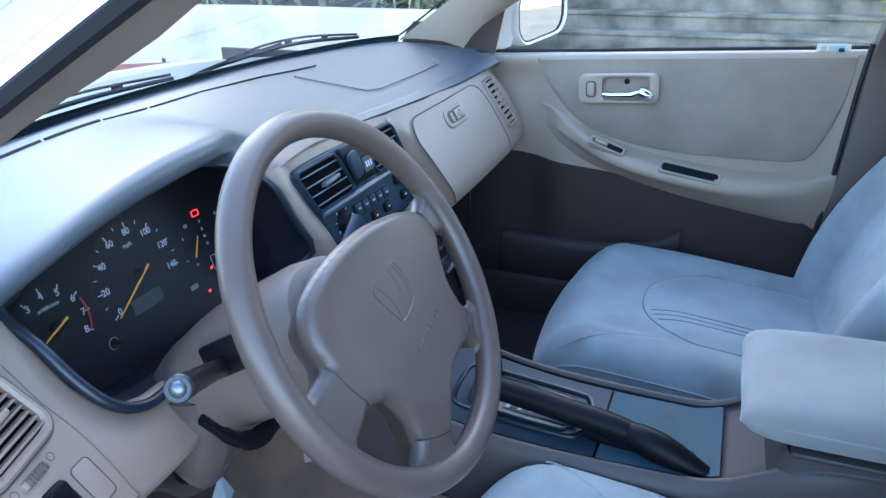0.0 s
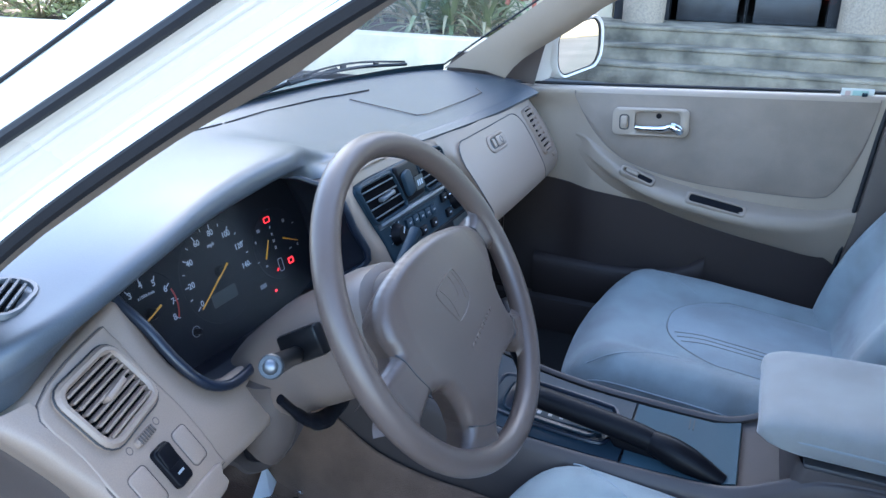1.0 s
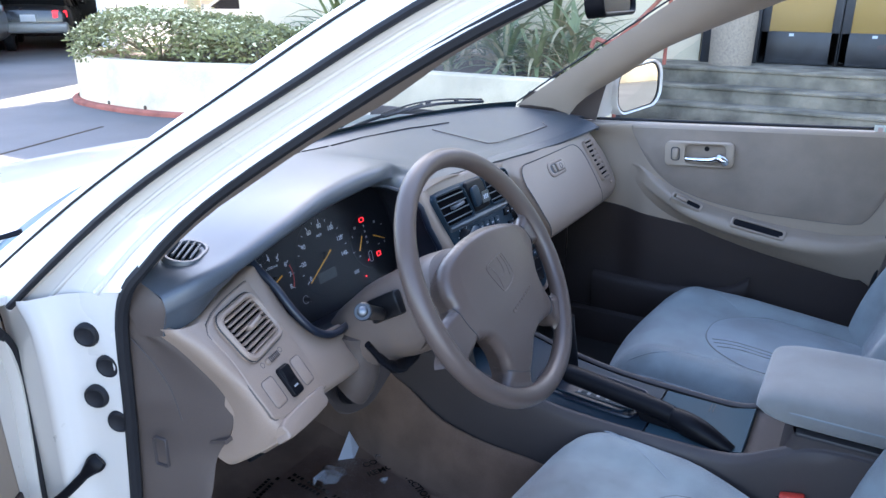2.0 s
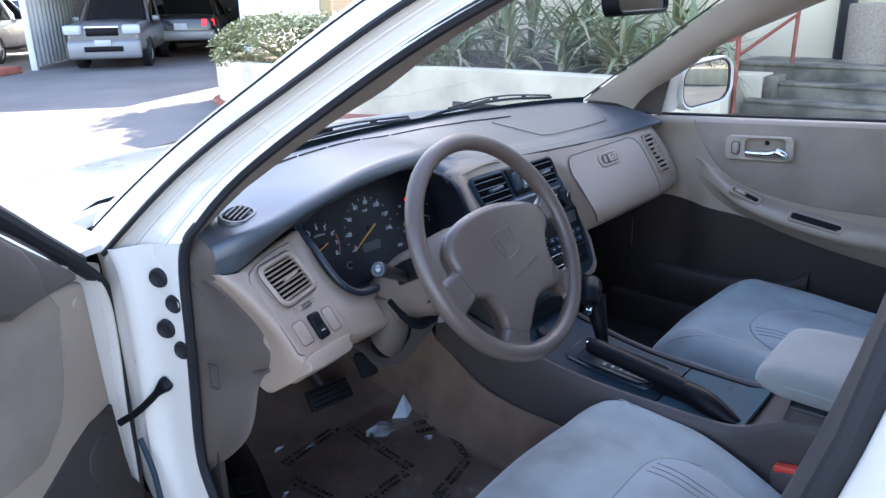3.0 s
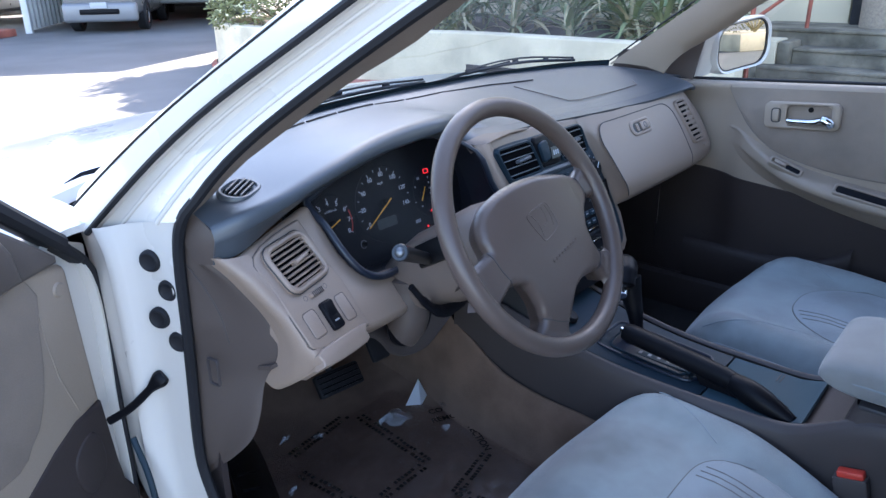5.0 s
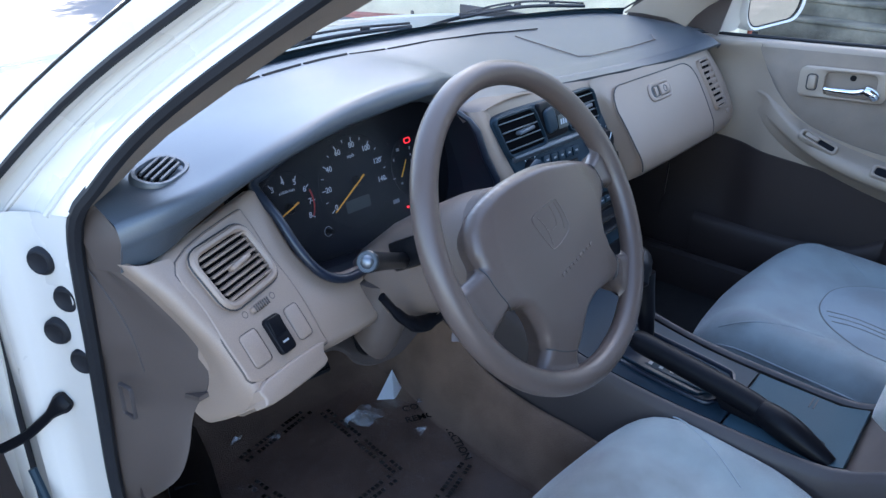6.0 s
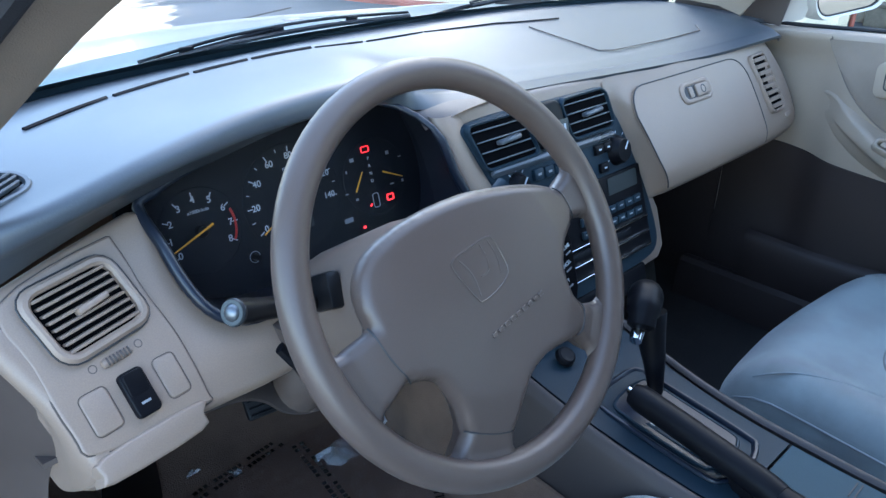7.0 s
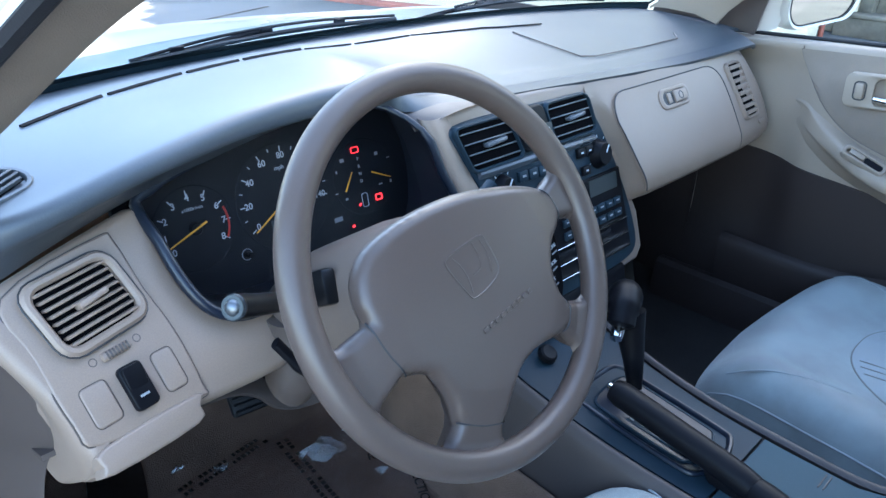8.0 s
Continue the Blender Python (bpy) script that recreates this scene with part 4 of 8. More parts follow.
part("key_lock", ring([(0.0075 * math.cos(a), 0.0075 * math.sin(a)) for a in (2 * math.pi * j / 16 for j in range(16))], [(0.0055 * math.cos(a), 0.0055 * math.sin(a)) for a in (2 * math.pi * j / 16 for j in range(16))], 0.002, LM @ Matrix.Translation((0.014, 0, 0.0056)), 0.0004), M_DARK, latch)
part("latch_finger", box((0.012, 0.018, 0.004), LM @ Matrix.Translation((-0.0205, 0, 0.0018)), 0.002), M_BEIGE, latch)
a, b = pass_point(0.585, 0.10, 0.001), pass_point(0.650, 0.45, 0.001)
pvv = axes((a + b) / 2, Vector((1, 0.05, 0.0)), a - b)
vent(dash, pvv, 0.054, 0.106, 8, M_BEIGE, "narrow beige passenger air vent", skew=-0.15, r=0.009, knob=False, border=0.006, tilt=8, lift=0.006, blade=0.0068)
sp = pass_point(0.666, 0.50, 0.001)
part("vent_shutter", plate(rrect(0.022, 0.009, 0.003), 0.003, axes(sp, (1, 0.05, 0.05), a - b) @ Matrix.Translation((0, 0, 0.0015)), 0.001), M_BEIGE, dash, "small shutter lever")
part("end_joint", tube([r[-3] + Vector((0.004, 0.004, 0)) for r in pass_rows[:34]], 0.0035, 6), M_DARK, dash, "dark joint at the end of the dashboard")
part("pillar_top", patch([[(-0.205, 0.246, 0.930), (-0.205, 0.262, 0.942), (-0.205, 0.292, 0.956)], [(-0.185, 0.237, 0.938), (-0.185, 0.255, 0.947), (-0.185, 0.290, 0.958)], [(-0.15, 0.236, 0.946), (-0.15, 0.250, 0.950), (-0.15, 0.285, 0.958)], [(-0.09, 0.239, 0.949), (-0.09, 0.248, 0.951), (-0.09, 0.275, 0.955)], [(-0.03, 0.240, 0.946), (-0.03, 0.248, 0.947), (-0.03, 0.270, 0.949)]], 4, 4), M_TAUPE, dash, "taupe moulding between the binnacle and the centre vents")


# ---- centre stack: one inclined dark face ----
def stack_y(z):
    return 0.157 + 0.282 * (z - 0.667)


STACK = axes((0.03, stack_y(0.80), 0.80), (1, 0, 0), (0, 0.282, 1))
SK = math.sqrt(1 + 0.282 ** 2)


def on_stack(x, z):
    return x - 0.03, (z - 0.80) * SK


def stack_at(x, z, lift=0.0):
    u, v = on_stack(x, z)
    return STACK @ Matrix.Translation((u, v, lift))


sur = [(-0.172, 0.948), (-0.10, 0.953), (0.05, 0.949), (0.12, 0.945), (0.165, 0.941), (0.178, 0.925), (0.185, 0.90), (0.195, 0.86), (0.225, 0.80), (0.264, 0.715), (0.268, 0.65), (0.25, 0.632), (0.10, 0.625), (-0.06, 0.63), (-0.085, 0.74), (-0.105, 0.80), (-0.125, 0.86), (-0.148, 0.92)]
part("centre_surround", plate([on_stack(x, z) for x, z in reversed(sur)], 0.016, STACK @ Matrix.Translation((0, 0, -0.007)), 0.010), M_BEIGE, dash, "beige plastic centre surround")
PILLAR = [(0.944, -0.200, 0.246, -0.163, 0.240), (0.930, -0.199, 0.237, -0.159, 0.233), (0.905, -0.192, 0.227, -0.150, 0.226), (0.870, -0.180, 0.216, -0.134, 0.216), (0.835, -0.168, 0.206, -0.114, 0.206), (0.805, -0.176, 0.212, -0.102, 0.198), (0.770, -0.165, 0.205, -0.090, 0.188), (0.735, -0.150, 0.20, -0.080, 0.180)]
part("binnacle_pillar", patch([[(xa + 0.014, ya + 0.024, z), (xa + 0.004, ya + 0.002, z), (xa * 0.66 + xb * 0.34, ya * 0.66 + yb * 0.34 - 0.006, z), (xa * 0.33 + xb * 0.67, ya * 0.33 + yb * 0.67 - 0.005, z), (xb, yb, z), (xb + 0.012, yb + 0.006, z)] for z, xa, ya, xb, yb in PILLAR], 4, 4), M_BEIGE, dash, "beige pillar between the binnacle and the centre fascia", angle=70)
stack_line = smooth_line([(x, z, 0) for x, z in [(-0.163, 0.924), (-0.12, 0.932), (0.0, 0.931), (0.10, 0.927), (0.133, 0.915), (0.160, 0.885), (0.180, 0.85), (0.207, 0.79), (0.232, 0.714), (0.232, 0.66), (0.17, 0.645), (0.0, 0.645), (-0.06, 0.66), (-0.085, 0.75), (-0.115, 0.83), (-0.152, 0.90)]], 4, True)
stack = part("fascia", plate([on_stack(p.x, p.y) for p in reversed(stack_line)], 0.03, STACK @ Matrix.Translation((0, 0, 0.002)), 0.004), M_SLATE, dash, "dark slate plastic centre fascia")
LV, RV = stack_at(-0.092, 0.897, 0.0025), stack_at(0.090, 0.898, 0.0025)
vent(dash, LV, 0.100, 0.058, 4, M_SLATE, "dark centre air vent with wide slats", skew=-0.42, r=0.009, border=0.005, tilt=-6, lift=0.006, blade=0.0018, deep=0.0036, slat_mat=M_GREYSLAT)
vent(dash, RV, 0.100, 0.056, 4, M_SLATE, "dark centre air vent with wide slats", skew=-0.30, r=0.012, border=0.005, tilt=-6, lift=0.006, blade=0.0018, deep=0.0036, slat_mat=M_GREYSLAT)
hz = stack_at(-0.002, 0.900, 0.008)
pod = part("clock_pod", plate([(x - 0.35 * y * 0.8, y) for x, y in rrect(0.070, 0.062, 0.010)], 0.010, hz @ Matrix.Translation((0, 0, 0.0005)), 0.004), M_BLACK, dash, "raised black clock and hazard switch pod")
part("hazard_switch", plate(rrect(0.028, 0.040, 0.008), 0.006, hz @ Matrix.Translation((-0.017, 0.0, 0.008)) @ Matrix.Rotation(radians(12), 4, "Z"), 0.003), M_SLATE, pod, "slate hazard switch")
part("clock_display", plate(rrect(0.030, 0.022, 0.002), 0.002, hz @ Matrix.Translation((0.018, -0.008, 0.0055))), M_LCD, pod, "grey liquid crystal clock")
for k in range(3):
    part("digit_bar", box((0.004, 0.009, 0.0004), hz @ Matrix.Translation((0.011 + 0.007 * k, -0.008, 0.0060))), M_INK, pod)
lip = part("vent_lip", box((0.270, 0.010, 0.016), stack_at(0.012, 0.8585, 0.001) @ Matrix.Rotation(radians(-1), 4, "Z") @ Matrix.Rotation(radians(-42), 4, "X"), 0.004), M_GREYSLAT, dash, "slate ledge below the vents")
for x, z, r, d in ((-0.078, 0.836, 0.015, 0.012), (0.152, 0.832, 0.020, 0.014)):
    kn = part("control_knob", lathe([(0.0, d), (r * 0.82, d), (r * 0.95, d - 0.003), (r, d * 0.4), (r * 1.15, 0.001), (r * 1.2, -0.002)], stack_at(x, z, 0.003), 24), M_BLACK, dash, "black rotary climate knob")
    part("pointer", box((0.0025, r * 0.7, 0.0008), stack_at(x, z, 0.003 + d) @ Matrix.Rotation(radians(-40), 4, "Z") @ Matrix.Translation((0, r * 0.45, 0.0))), M_INK, kn)
    for a in range(-3, 4):
        part("tick", box((0.0012, 0.004, 0.0004), stack_at(x, z, 0.0032) @ Matrix.Rotation(radians(38 * a), 4, "Z") @ Matrix.Translation((0, r * 1.4, 0))), M_INK, kn)
for k in range(5):
    bt = part("climate_button", box((0.0195, 0.016, 0.007), stack_at(-0.036 + 0.0225 * k, 0.841 - 0.001 * k, 0.004), 0.002), M_SLATE, dash, "slate climate push button")
    part("icon_bar", box((0.007, 0.003, 0.0004), stack_at(-0.036 + 0.0225 * k, 0.841 - 0.001 * k, 0.0078)), M_GREYINK, bt)
for x, z in ((0.006, 0.816), (0.048, 0.816), (0.104, 0.843), (0.125, 0.843), (0.112, 0.815)):
    bt = part("climate_button", box((0.020, 0.015, 0.007), stack_at(x, z, 0.004), 0.002), M_BLACK, dash, "black climate push button")
    part("icon_bar", box((0.006, 0.0025, 0.0004), stack_at(x, z, 0.0078)), M_INK, bt)
# radio
radio = part("radio", plate([on_stack(x, z) for x, z in ((0.213, 0.668), (0.200, 0.802), (-0.075, 0.802), (-0.055, 0.668))], 0.006, STACK @ Matrix.Translation((0, 0, 0.006)), 0.002), M_BLACK, dash, "black radio and cassette unit")
part("display", plate(rrect(0.075, 0.026, 0.002), 0.002, stack_at(0.150, 0.785, 0.0075)), M_LCD, radio, "dim grey display")
for r_ in range(2):
    for k in range(7):
        x, z = 0.045 + 0.0225 * k, 0.752 - 0.019 * r_
        bt = part("radio_button", box((0.019, 0.0125, 0.005), stack_at(x, z, 0.0085), 0.0015), M_SLATE, radio)
        part("mark", box((0.008, 0.002, 0.0004), stack_at(x, z + 0.001, 0.0112)), M_GREYINK, bt)
part("cassette_slot", box((0.15, 0.010, 0.004), stack_at(0.08, 0.708, 0.0072), 0.001), M_FACE, radio)
for z in (0.719, 0.694, 0.672):
    part("bright_line", box((0.24, 0.0013, 0.003), stack_at(0.085, z, 0.0078), 0.0005, seg=1), M_CHROME, radio, "thin bright trim line")
for k in range(2):
    part("radio_dial", lathe([(0.0, 0.012), (0.010, 0.012), (0.0115, 0.009), (0.012, 0.0)], stack_at(-0.035 + 0.0 * k, 0.775 - 0.06 * k, 0.007), 18), M_BLACK, radio)
part("lower_pocket", box((0.24, 0.04, 0.06), stack_at(0.07, 0.628, -0.024), 0.006), M_BLACK, dash, "black storage pocket below the radio")
part("stack_side", patch([[(x, stack_y(z) + dy, z) for z in (0.935, 0.80, 0.70, 0.56)] for x, dy in ((0.243, 0.015), (0.246, 0.06), (0.23, 0.22))], 3, 3), M_DARK, dash, "dark side of the centre stack")
part("stack_side", patch([[(x, stack_y(z) + dy, z) for z in (0.80, 0.70, 0.56)] for x, dy in ((-0.115, 0.015), (-0.115, 0.06), (-0.10, 0.22))], 3, 3), M_DARK, dash, "dark side of the centre stack")

# ---- instrument cluster ----
cluster = thing("instrument_cluster", "dark instrument cluster with orange needles and lit red lamps", "instrument cluster", (-0.36, 0.32, 0.80))


def face_y(z):
    return 0.303 + 0.27 * (z - 0.81)


FACE = axes((-0.35, face_y(0.86), 0.86), (1, 0, 0), (0, 0.27, 1))
FK = math.sqrt(1 + 0.27 ** 2)


def on_face(x, z, lift=0.0):
    return FACE @ Matrix.Translation((x + 0.35, (z - 0.86) * FK, lift))


FRONT = [(-0.548, 0.284, 0.918), (-0.545, 0.25, 0.890), (-0.540, 0.224, 0.858), (-0.528, 0.204, 0.830), (-0.505, 0.196, 0.812), (-0.470, 0.198, 0.803), (-0.40, 0.214, 0.800), (-0.30, 0.238, 0.802), (-0.205, 0.238, 0.802), (-0.166, 0.206, 0.828), (-0.183, 0.219, 0.880), (-0.202, 0.238, 0.935), (-0.24, 0.298, 0.962), (-0.35, 0.303, 0.962), (-0.47, 0.292, 0.944), (-0.53, 0.287, 0.928)]
REAR = [(-0.528, 0.902), (-0.526, 0.865), (-0.522, 0.835), (-0.508, 0.804), (-0.485, 0.786), (-0.45, 0.776), (-0.38, 0.772), (-0.30, 0.772), (-0.215, 0.776), (-0.172, 0.792), (-0.156, 0.85), (-0.166, 0.912), (-0.20, 0.945), (-0.35, 0.957), (-0.47, 0.943), (-0.518, 0.922)]
fr = smooth_line(FRONT, 3, True)
rr = smooth_line([(x, face_y(z) - 0.001, z) for x, z in REAR], 3, True)
part("surround", grid([fr, [a.lerp(b, 0.5) + Vector((0, 0, 0)) for a, b in zip(fr, rr)], rr], True)[0], M_HOOD, cluster, "dark funnel round the dials", angle=60)
part("surround_lip", tube([p + Vector((0, -0.001, 0)) for p in fr], [0.0058 if p.z < 0.93 else 0.0040 for p in fr], 10, True), M_NAVY, cluster, "rounded navy black lip")
part("dial_plate", plate([(x + 0.35, (z - 0.86) * FK) for x, z in ((-0.57, 0.755), (-0.10, 0.755), (-0.08, 0.90), (-0.14, 0.97), (-0.55, 0.955))], 0.01, FACE), M_FACE, cluster, "black dial plate")


def dial(cx, cz, r_tick, r_num, size, values, a0, a1, minor, tip, tail, label, red=None):
    d = part("dial", lathe([(0, 0.0006), (r_tick + 0.004, 0.0006), (r_tick + 0.0046, 0.0)], on_face(cx, cz), 40), M_DIAL, cluster, label)
    n = (len(values) - 1) * minor
    for k in range(n + 1):
        a = radians(a0 + (a1 - a0) * k / n)
        big = k % minor == 0
        ln = 0.0065 if big else 0.004
        mm = on_face(cx, cz, 0.0011) @ Matrix.Rotation(a, 4, "Z") @ Matrix.Translation((r_tick - ln / 2, 0, 0))
        part("tick", box((ln, 0.0013 if big else 0.0009, 0.0004), mm), M_INK, d)
        if big and values[k // minor] is not None:
            mm = on_face(cx, cz, 0.0012) @ Matrix.Translation((r_num * math.cos(a), r_num * math.sin(a), 0))
            lettering(str(values[k // minor]), size, mm, M_INK, d, bold=0.00012)
    if red:
        pts = [on_face(cx, cz, 0.0014) @ Vector((r_tick * 0.93 * math.cos(radians(q)), r_tick * 0.93 * math.sin(radians(q)), 0)) for q in (red[0] + (red[1] - red[0]) * j / 14 for j in range(15))]
        part("red_zone", tube(pts, 0.0030, 5, flat=0.3), M_REDINK, d, "red zone arc")
    p, q = on_face(*tip, 0.006).translation, on_face(*tail, 0.006).translation
    part("needle", tube([p, q], [0.0008, 0.0014], 6), M_NEEDLE, d, "orange needle")
    part("needle_hub", lathe([(0, 0.0065), (0.006, 0.0065), (0.0072, 0.005), (0.0075, 0.001)], on_face(cx, cz), 18), M_BLACK, d)
    return d


dial(-0.474, 0.857, 0.044, 0.0355, 0.0108, [0, 1, 2, 3, 4, 5, 6, 7, 8], 214, -30, 1, (-0.511, 0.844), (-0.461, 0.862), "tachometer with white numerals and red zone", (22, -30))
lettering("x1000r/min", 0.0055, on_face(-0.472, 0.8785, 0.0012), M_INK, cluster)
dial(-0.354, 0.862, 0.0615, 0.0505, 0.0106, [0, 20, 40, 60, 80, 100, 120, 140], 211, -11, 2, (-0.404, 0.832), (-0.341, 0.868), "speedometer with white numerals")
lettering("mph", 0.0075, on_face(-0.354, 0.897, 0.0012), M_INK, cluster)
part("odometer", plate(rrect(0.046, 0.017, 0.002), 0.002, on_face(-0.357, 0.831, 0.0012)), M_LCD, cluster, "grey odometer window")
part("trip_knob", lathe([(0, 0.012), (0.0035, 0.012), (0.0042, 0.0)], on_face(-0.420, 0.811), 12), M_BLACK, cluster, "black trip reset knob")
part("trip_ring", ring([(0.0070 * math.cos(a), 0.0070 * math.sin(a)) for a in (2 * math.pi * j / 18 for j in range(18))], [(0.0062 * math.cos(a), 0.0062 * math.sin(a)) for a in (2 * math.pi * j / 18 for j in range(18))], 0.0005, on_face(-0.420, 0.811, 0.0012)), M_GREYINK, cluster)
small = part("dial", lathe([(0, 0.0006), (0.050, 0.0006), (0.0505, 0.0)], on_face(-0.230, 0.857), 36), M_DIAL, cluster, "fuel and temperature gauge")
for tip, tail in (((-0.252, 0.868), (-0.267, 0.846)), ((-0.190, 0.848), (-0.220, 0.861))):
    part("needle", tube([on_face(*tip, 0.005).translation, on_face(*tail, 0.005).translation], [0.0007, 0.0012], 6), M_NEEDLE, small, "orange needle")
for x, z, w, h in ((-0.2735, 0.872, 0.002, 0.005), (-0.262, 0.8845, 0.006, 0.006), (-0.279, 0.846, 0.005, 0.0015), (-0.265, 0.836, 0.004, 0.004), (-0.205, 0.882, 0.005, 0.006), (-0.186, 0.873, 0.005, 0.0015), (-0.206, 0.842, 0.006, 0.0025), (-0.188, 0.842, 0.003, 0.005)):
    part("mark", box((w, h * 0.75, 0.0004), on_face(x, z, 0.0012)), M_GREYINK, small)
for k, t in enumerate("PRND"):
    lettering(t, 0.006, on_face(-0.2365, 0.8815 - 0.0095 * k, 0.0012), M_INK, small)
part("selector_lamp", ring(rrect(0.0125, 0.008, 0.002), rrect(0.0108, 0.0062, 0.0015), 0.0008, on_face(-0.239, 0.8935, 0.0018)), M_REDGLOW, cluster, "lit red selector lamp")
part("brake_lamp", ring(rrect(0.0115, 0.0088, 0.002), rrect(0.0085, 0.0058, 0.001), 0.0008, on_face(-0.213, 0.8265, 0.0018)), M_REDGLOW, cluster, "lit red brake lamp")
part("door_lamp", box((0.004, 0.0022, 0.0006), on_face(-0.2455, 0.824, 0.0016) @ Matrix.Rotation(radians(40), 4, "Z")), M_REDGLOW, cluster, "lit red open door lamp")
part("car_icon", ring(rrect(0.010, 0.019, 0.003), rrect(0.0085, 0.0175, 0.0025), 0.0005, on_face(-0.236, 0.828, 0.0012)), M_INK, cluster)
part("belt_lamp", box((0.004, 0.003, 0.0006), on_face(-0.2625, 0.800, 0.0016)), M_REDGLOW, cluster, "lit red warning lamp")
part("letter_bar", box((0.013, 0.006, 0.0004), on_face(-0.284, 0.8145, 0.0012)), M_GREYINK, cluster)
lens = part("lens", plate([(x + 0.35, (z - 0.86) * FK) for x, z in ((-0.56, 0.765), (-0.11, 0.765), (-0.09, 0.90), (-0.15, 0.965), (-0.54, 0.95))], 0.0008, FACE @ Matrix.Translation((0, 0, 0.022)) @ Matrix.Rotation(radians(-11), 4, "X")), M_LENS, cluster, "clear plastic lens")
lens.visible_shadow = False

# ---- steering wheel ----
TILT = radians(30.5)
WM = axes((-0.37, 0.0, 0.90), (1, 0, 0), (0, math.sin(TILT), math.cos(TILT)))
wheel = thing("steering_wheel", "taupe four-spoke steering wheel with a padded hub", "steering wheel", (-0.37, 0.0, 0.90))
rim = [WM @ Vector((0.177 * math.cos(a), 0.177 * math.sin(a), 0)) for a in (2 * math.pi * k / 96 for k in range(96))]
part("rim", tube(rim, 0.0142, 18, True), M_WHEEL, wheel, "grained taupe rim")
HUB = [(-0.098, 0.051), (-0.056, 0.062), (0, 0.065), (0.047, 0.060), (0.10, 0.050), (0.128, 0.038), (0.138, 0.003), (0.110, -0.014), (0.094, -0.036), (0.096, -0.060), (0.105, -0.075), (0.088, -0.100), (0.060, -0.100), (0.034, -0.100), (0.008, -0.109), (-0.010, -0.128), (-0.024, -0.143), (-0.048, -0.135), (-0.073, -0.121), (-0.076, -0.10), (-0.088, -0.070), (-0.110, -0.060), (-0.121, -0.034), (-0.127, -0.01), (-0.128, 0.014), (-0.119, 0.036)]
# seam ends on the pad, then the spoke's ends at the rim
SPOKES = [((0.128, 0.038), (0.138, 0.003), (0.178, 0.064), (0.182, -0.004)), ((-0.110, -0.060), (-0.127, -0.010), (-0.158, -0.098), (-0.182, -0.022)), ((-0.024, -0.143), (-0.073, -0.121), (-0.026, -0.185), (-0.108, -0.153)), ((0.105, -0.075), (0.088, -0.100), (0.165, -0.088), (0.116, -0.146))]


def outline_distance(points, line):
    """Signed distance of many points to a closed outline, negative inside."""
    best, inside = np.full(len(points), 9.0), np.zeros(len(points), bool)
    for a, b in zip(line, line[1:] + line[:1]):
        a, b = np.array(a), np.array(b)
        d = b - a
        t = np.clip(((points - a) @ d) / (d @ d), 0, 1)
        best = np.minimum(best, np.linalg.norm(points - a - t[:, None] * d, axis=1))
        if a[1] != b[1]:
            cross = (points[:, 1] > a[1]) != (points[:, 1] > b[1])
            inside ^= cross & (points[:, 0] < a[0] + (points[:, 1] - a[1]) * d[0] / d[1])
    return np.where(inside, -best, best)


def blend(a, b, k):
    """Union of two distances with a fillet of about k."""
    h = np.clip(0.5 + 0.5 * (b - a) / k, 0, 1)
    return b + (a - b) * h - k * h * (1 - h)


HUB_LINE = [(p.x, p.y) for p in smooth_line([(x, y, 0) for x, y in HUB], 3, True)]
SPOKE_LINES = []
for p0, p1, q0, q1 in SPOKES:
    inner = [(0.55 * p[0], 0.55 * p[1]) for p in (p1, p0)]
    pin = [tuple(0.5 * (a + b) * 0.93 + 0.07 * c for a, b, c in zip(p, q, [0.25 * sum(v) for v in zip(p0, p1, q0, q1)])) for p, q in ((p0, q0), (p1, q1))]
    SPOKE_LINES.append([p0, pin[0], q0, q1, pin[1], p1] + inner)


def wheel_distance(pts):
    d = outline_distance(pts, HUB_LINE)
    for line in SPOKE_LINES:
        d = blend(d, outline_distance(pts, line), 0.006)
    return blend(d, 0.170 - np.linalg.norm(pts, axis=1), 0.020)


def hub_z(x, y):
    """Height of the crowned face of pad and spokes."""
    r = math.hypot(x + 0.004, y + 0.012)
    return 0.0075 + 0.0145 * max(0.0, 1 - (r / 0.145) ** 2) ** 0.8 - (0.004 * min(1.0, (r - 0.10) / 0.04) if r > 0.10 else 0.0)


STEP = 0.0021
side = np.arange(-84, 85) * STEP
gx, gy = np.meshgrid(side, side, indexing="ij")
pts = np.stack([gx.ravel(), gy.ravel()], 1)
dist = wheel_distance(pts)
keep = (dist < 0) & (np.linalg.norm(pts, axis=1) < 0.176)
n_side = len(side)
kg = keep.reshape(n_side, n_side)
cell = kg[:-1, :-1] & kg[1:, :-1] & kg[1:, 1:] & kg[:-1, 1:]
count = np.zeros((n_side, n_side), int)
for dx in (0, 1):
    for dy in (0, 1):
        count[dx:n_side - 1 + dx, dy:n_side - 1 + dy] += cell
rim_v = (count > 0) & (count < 4)
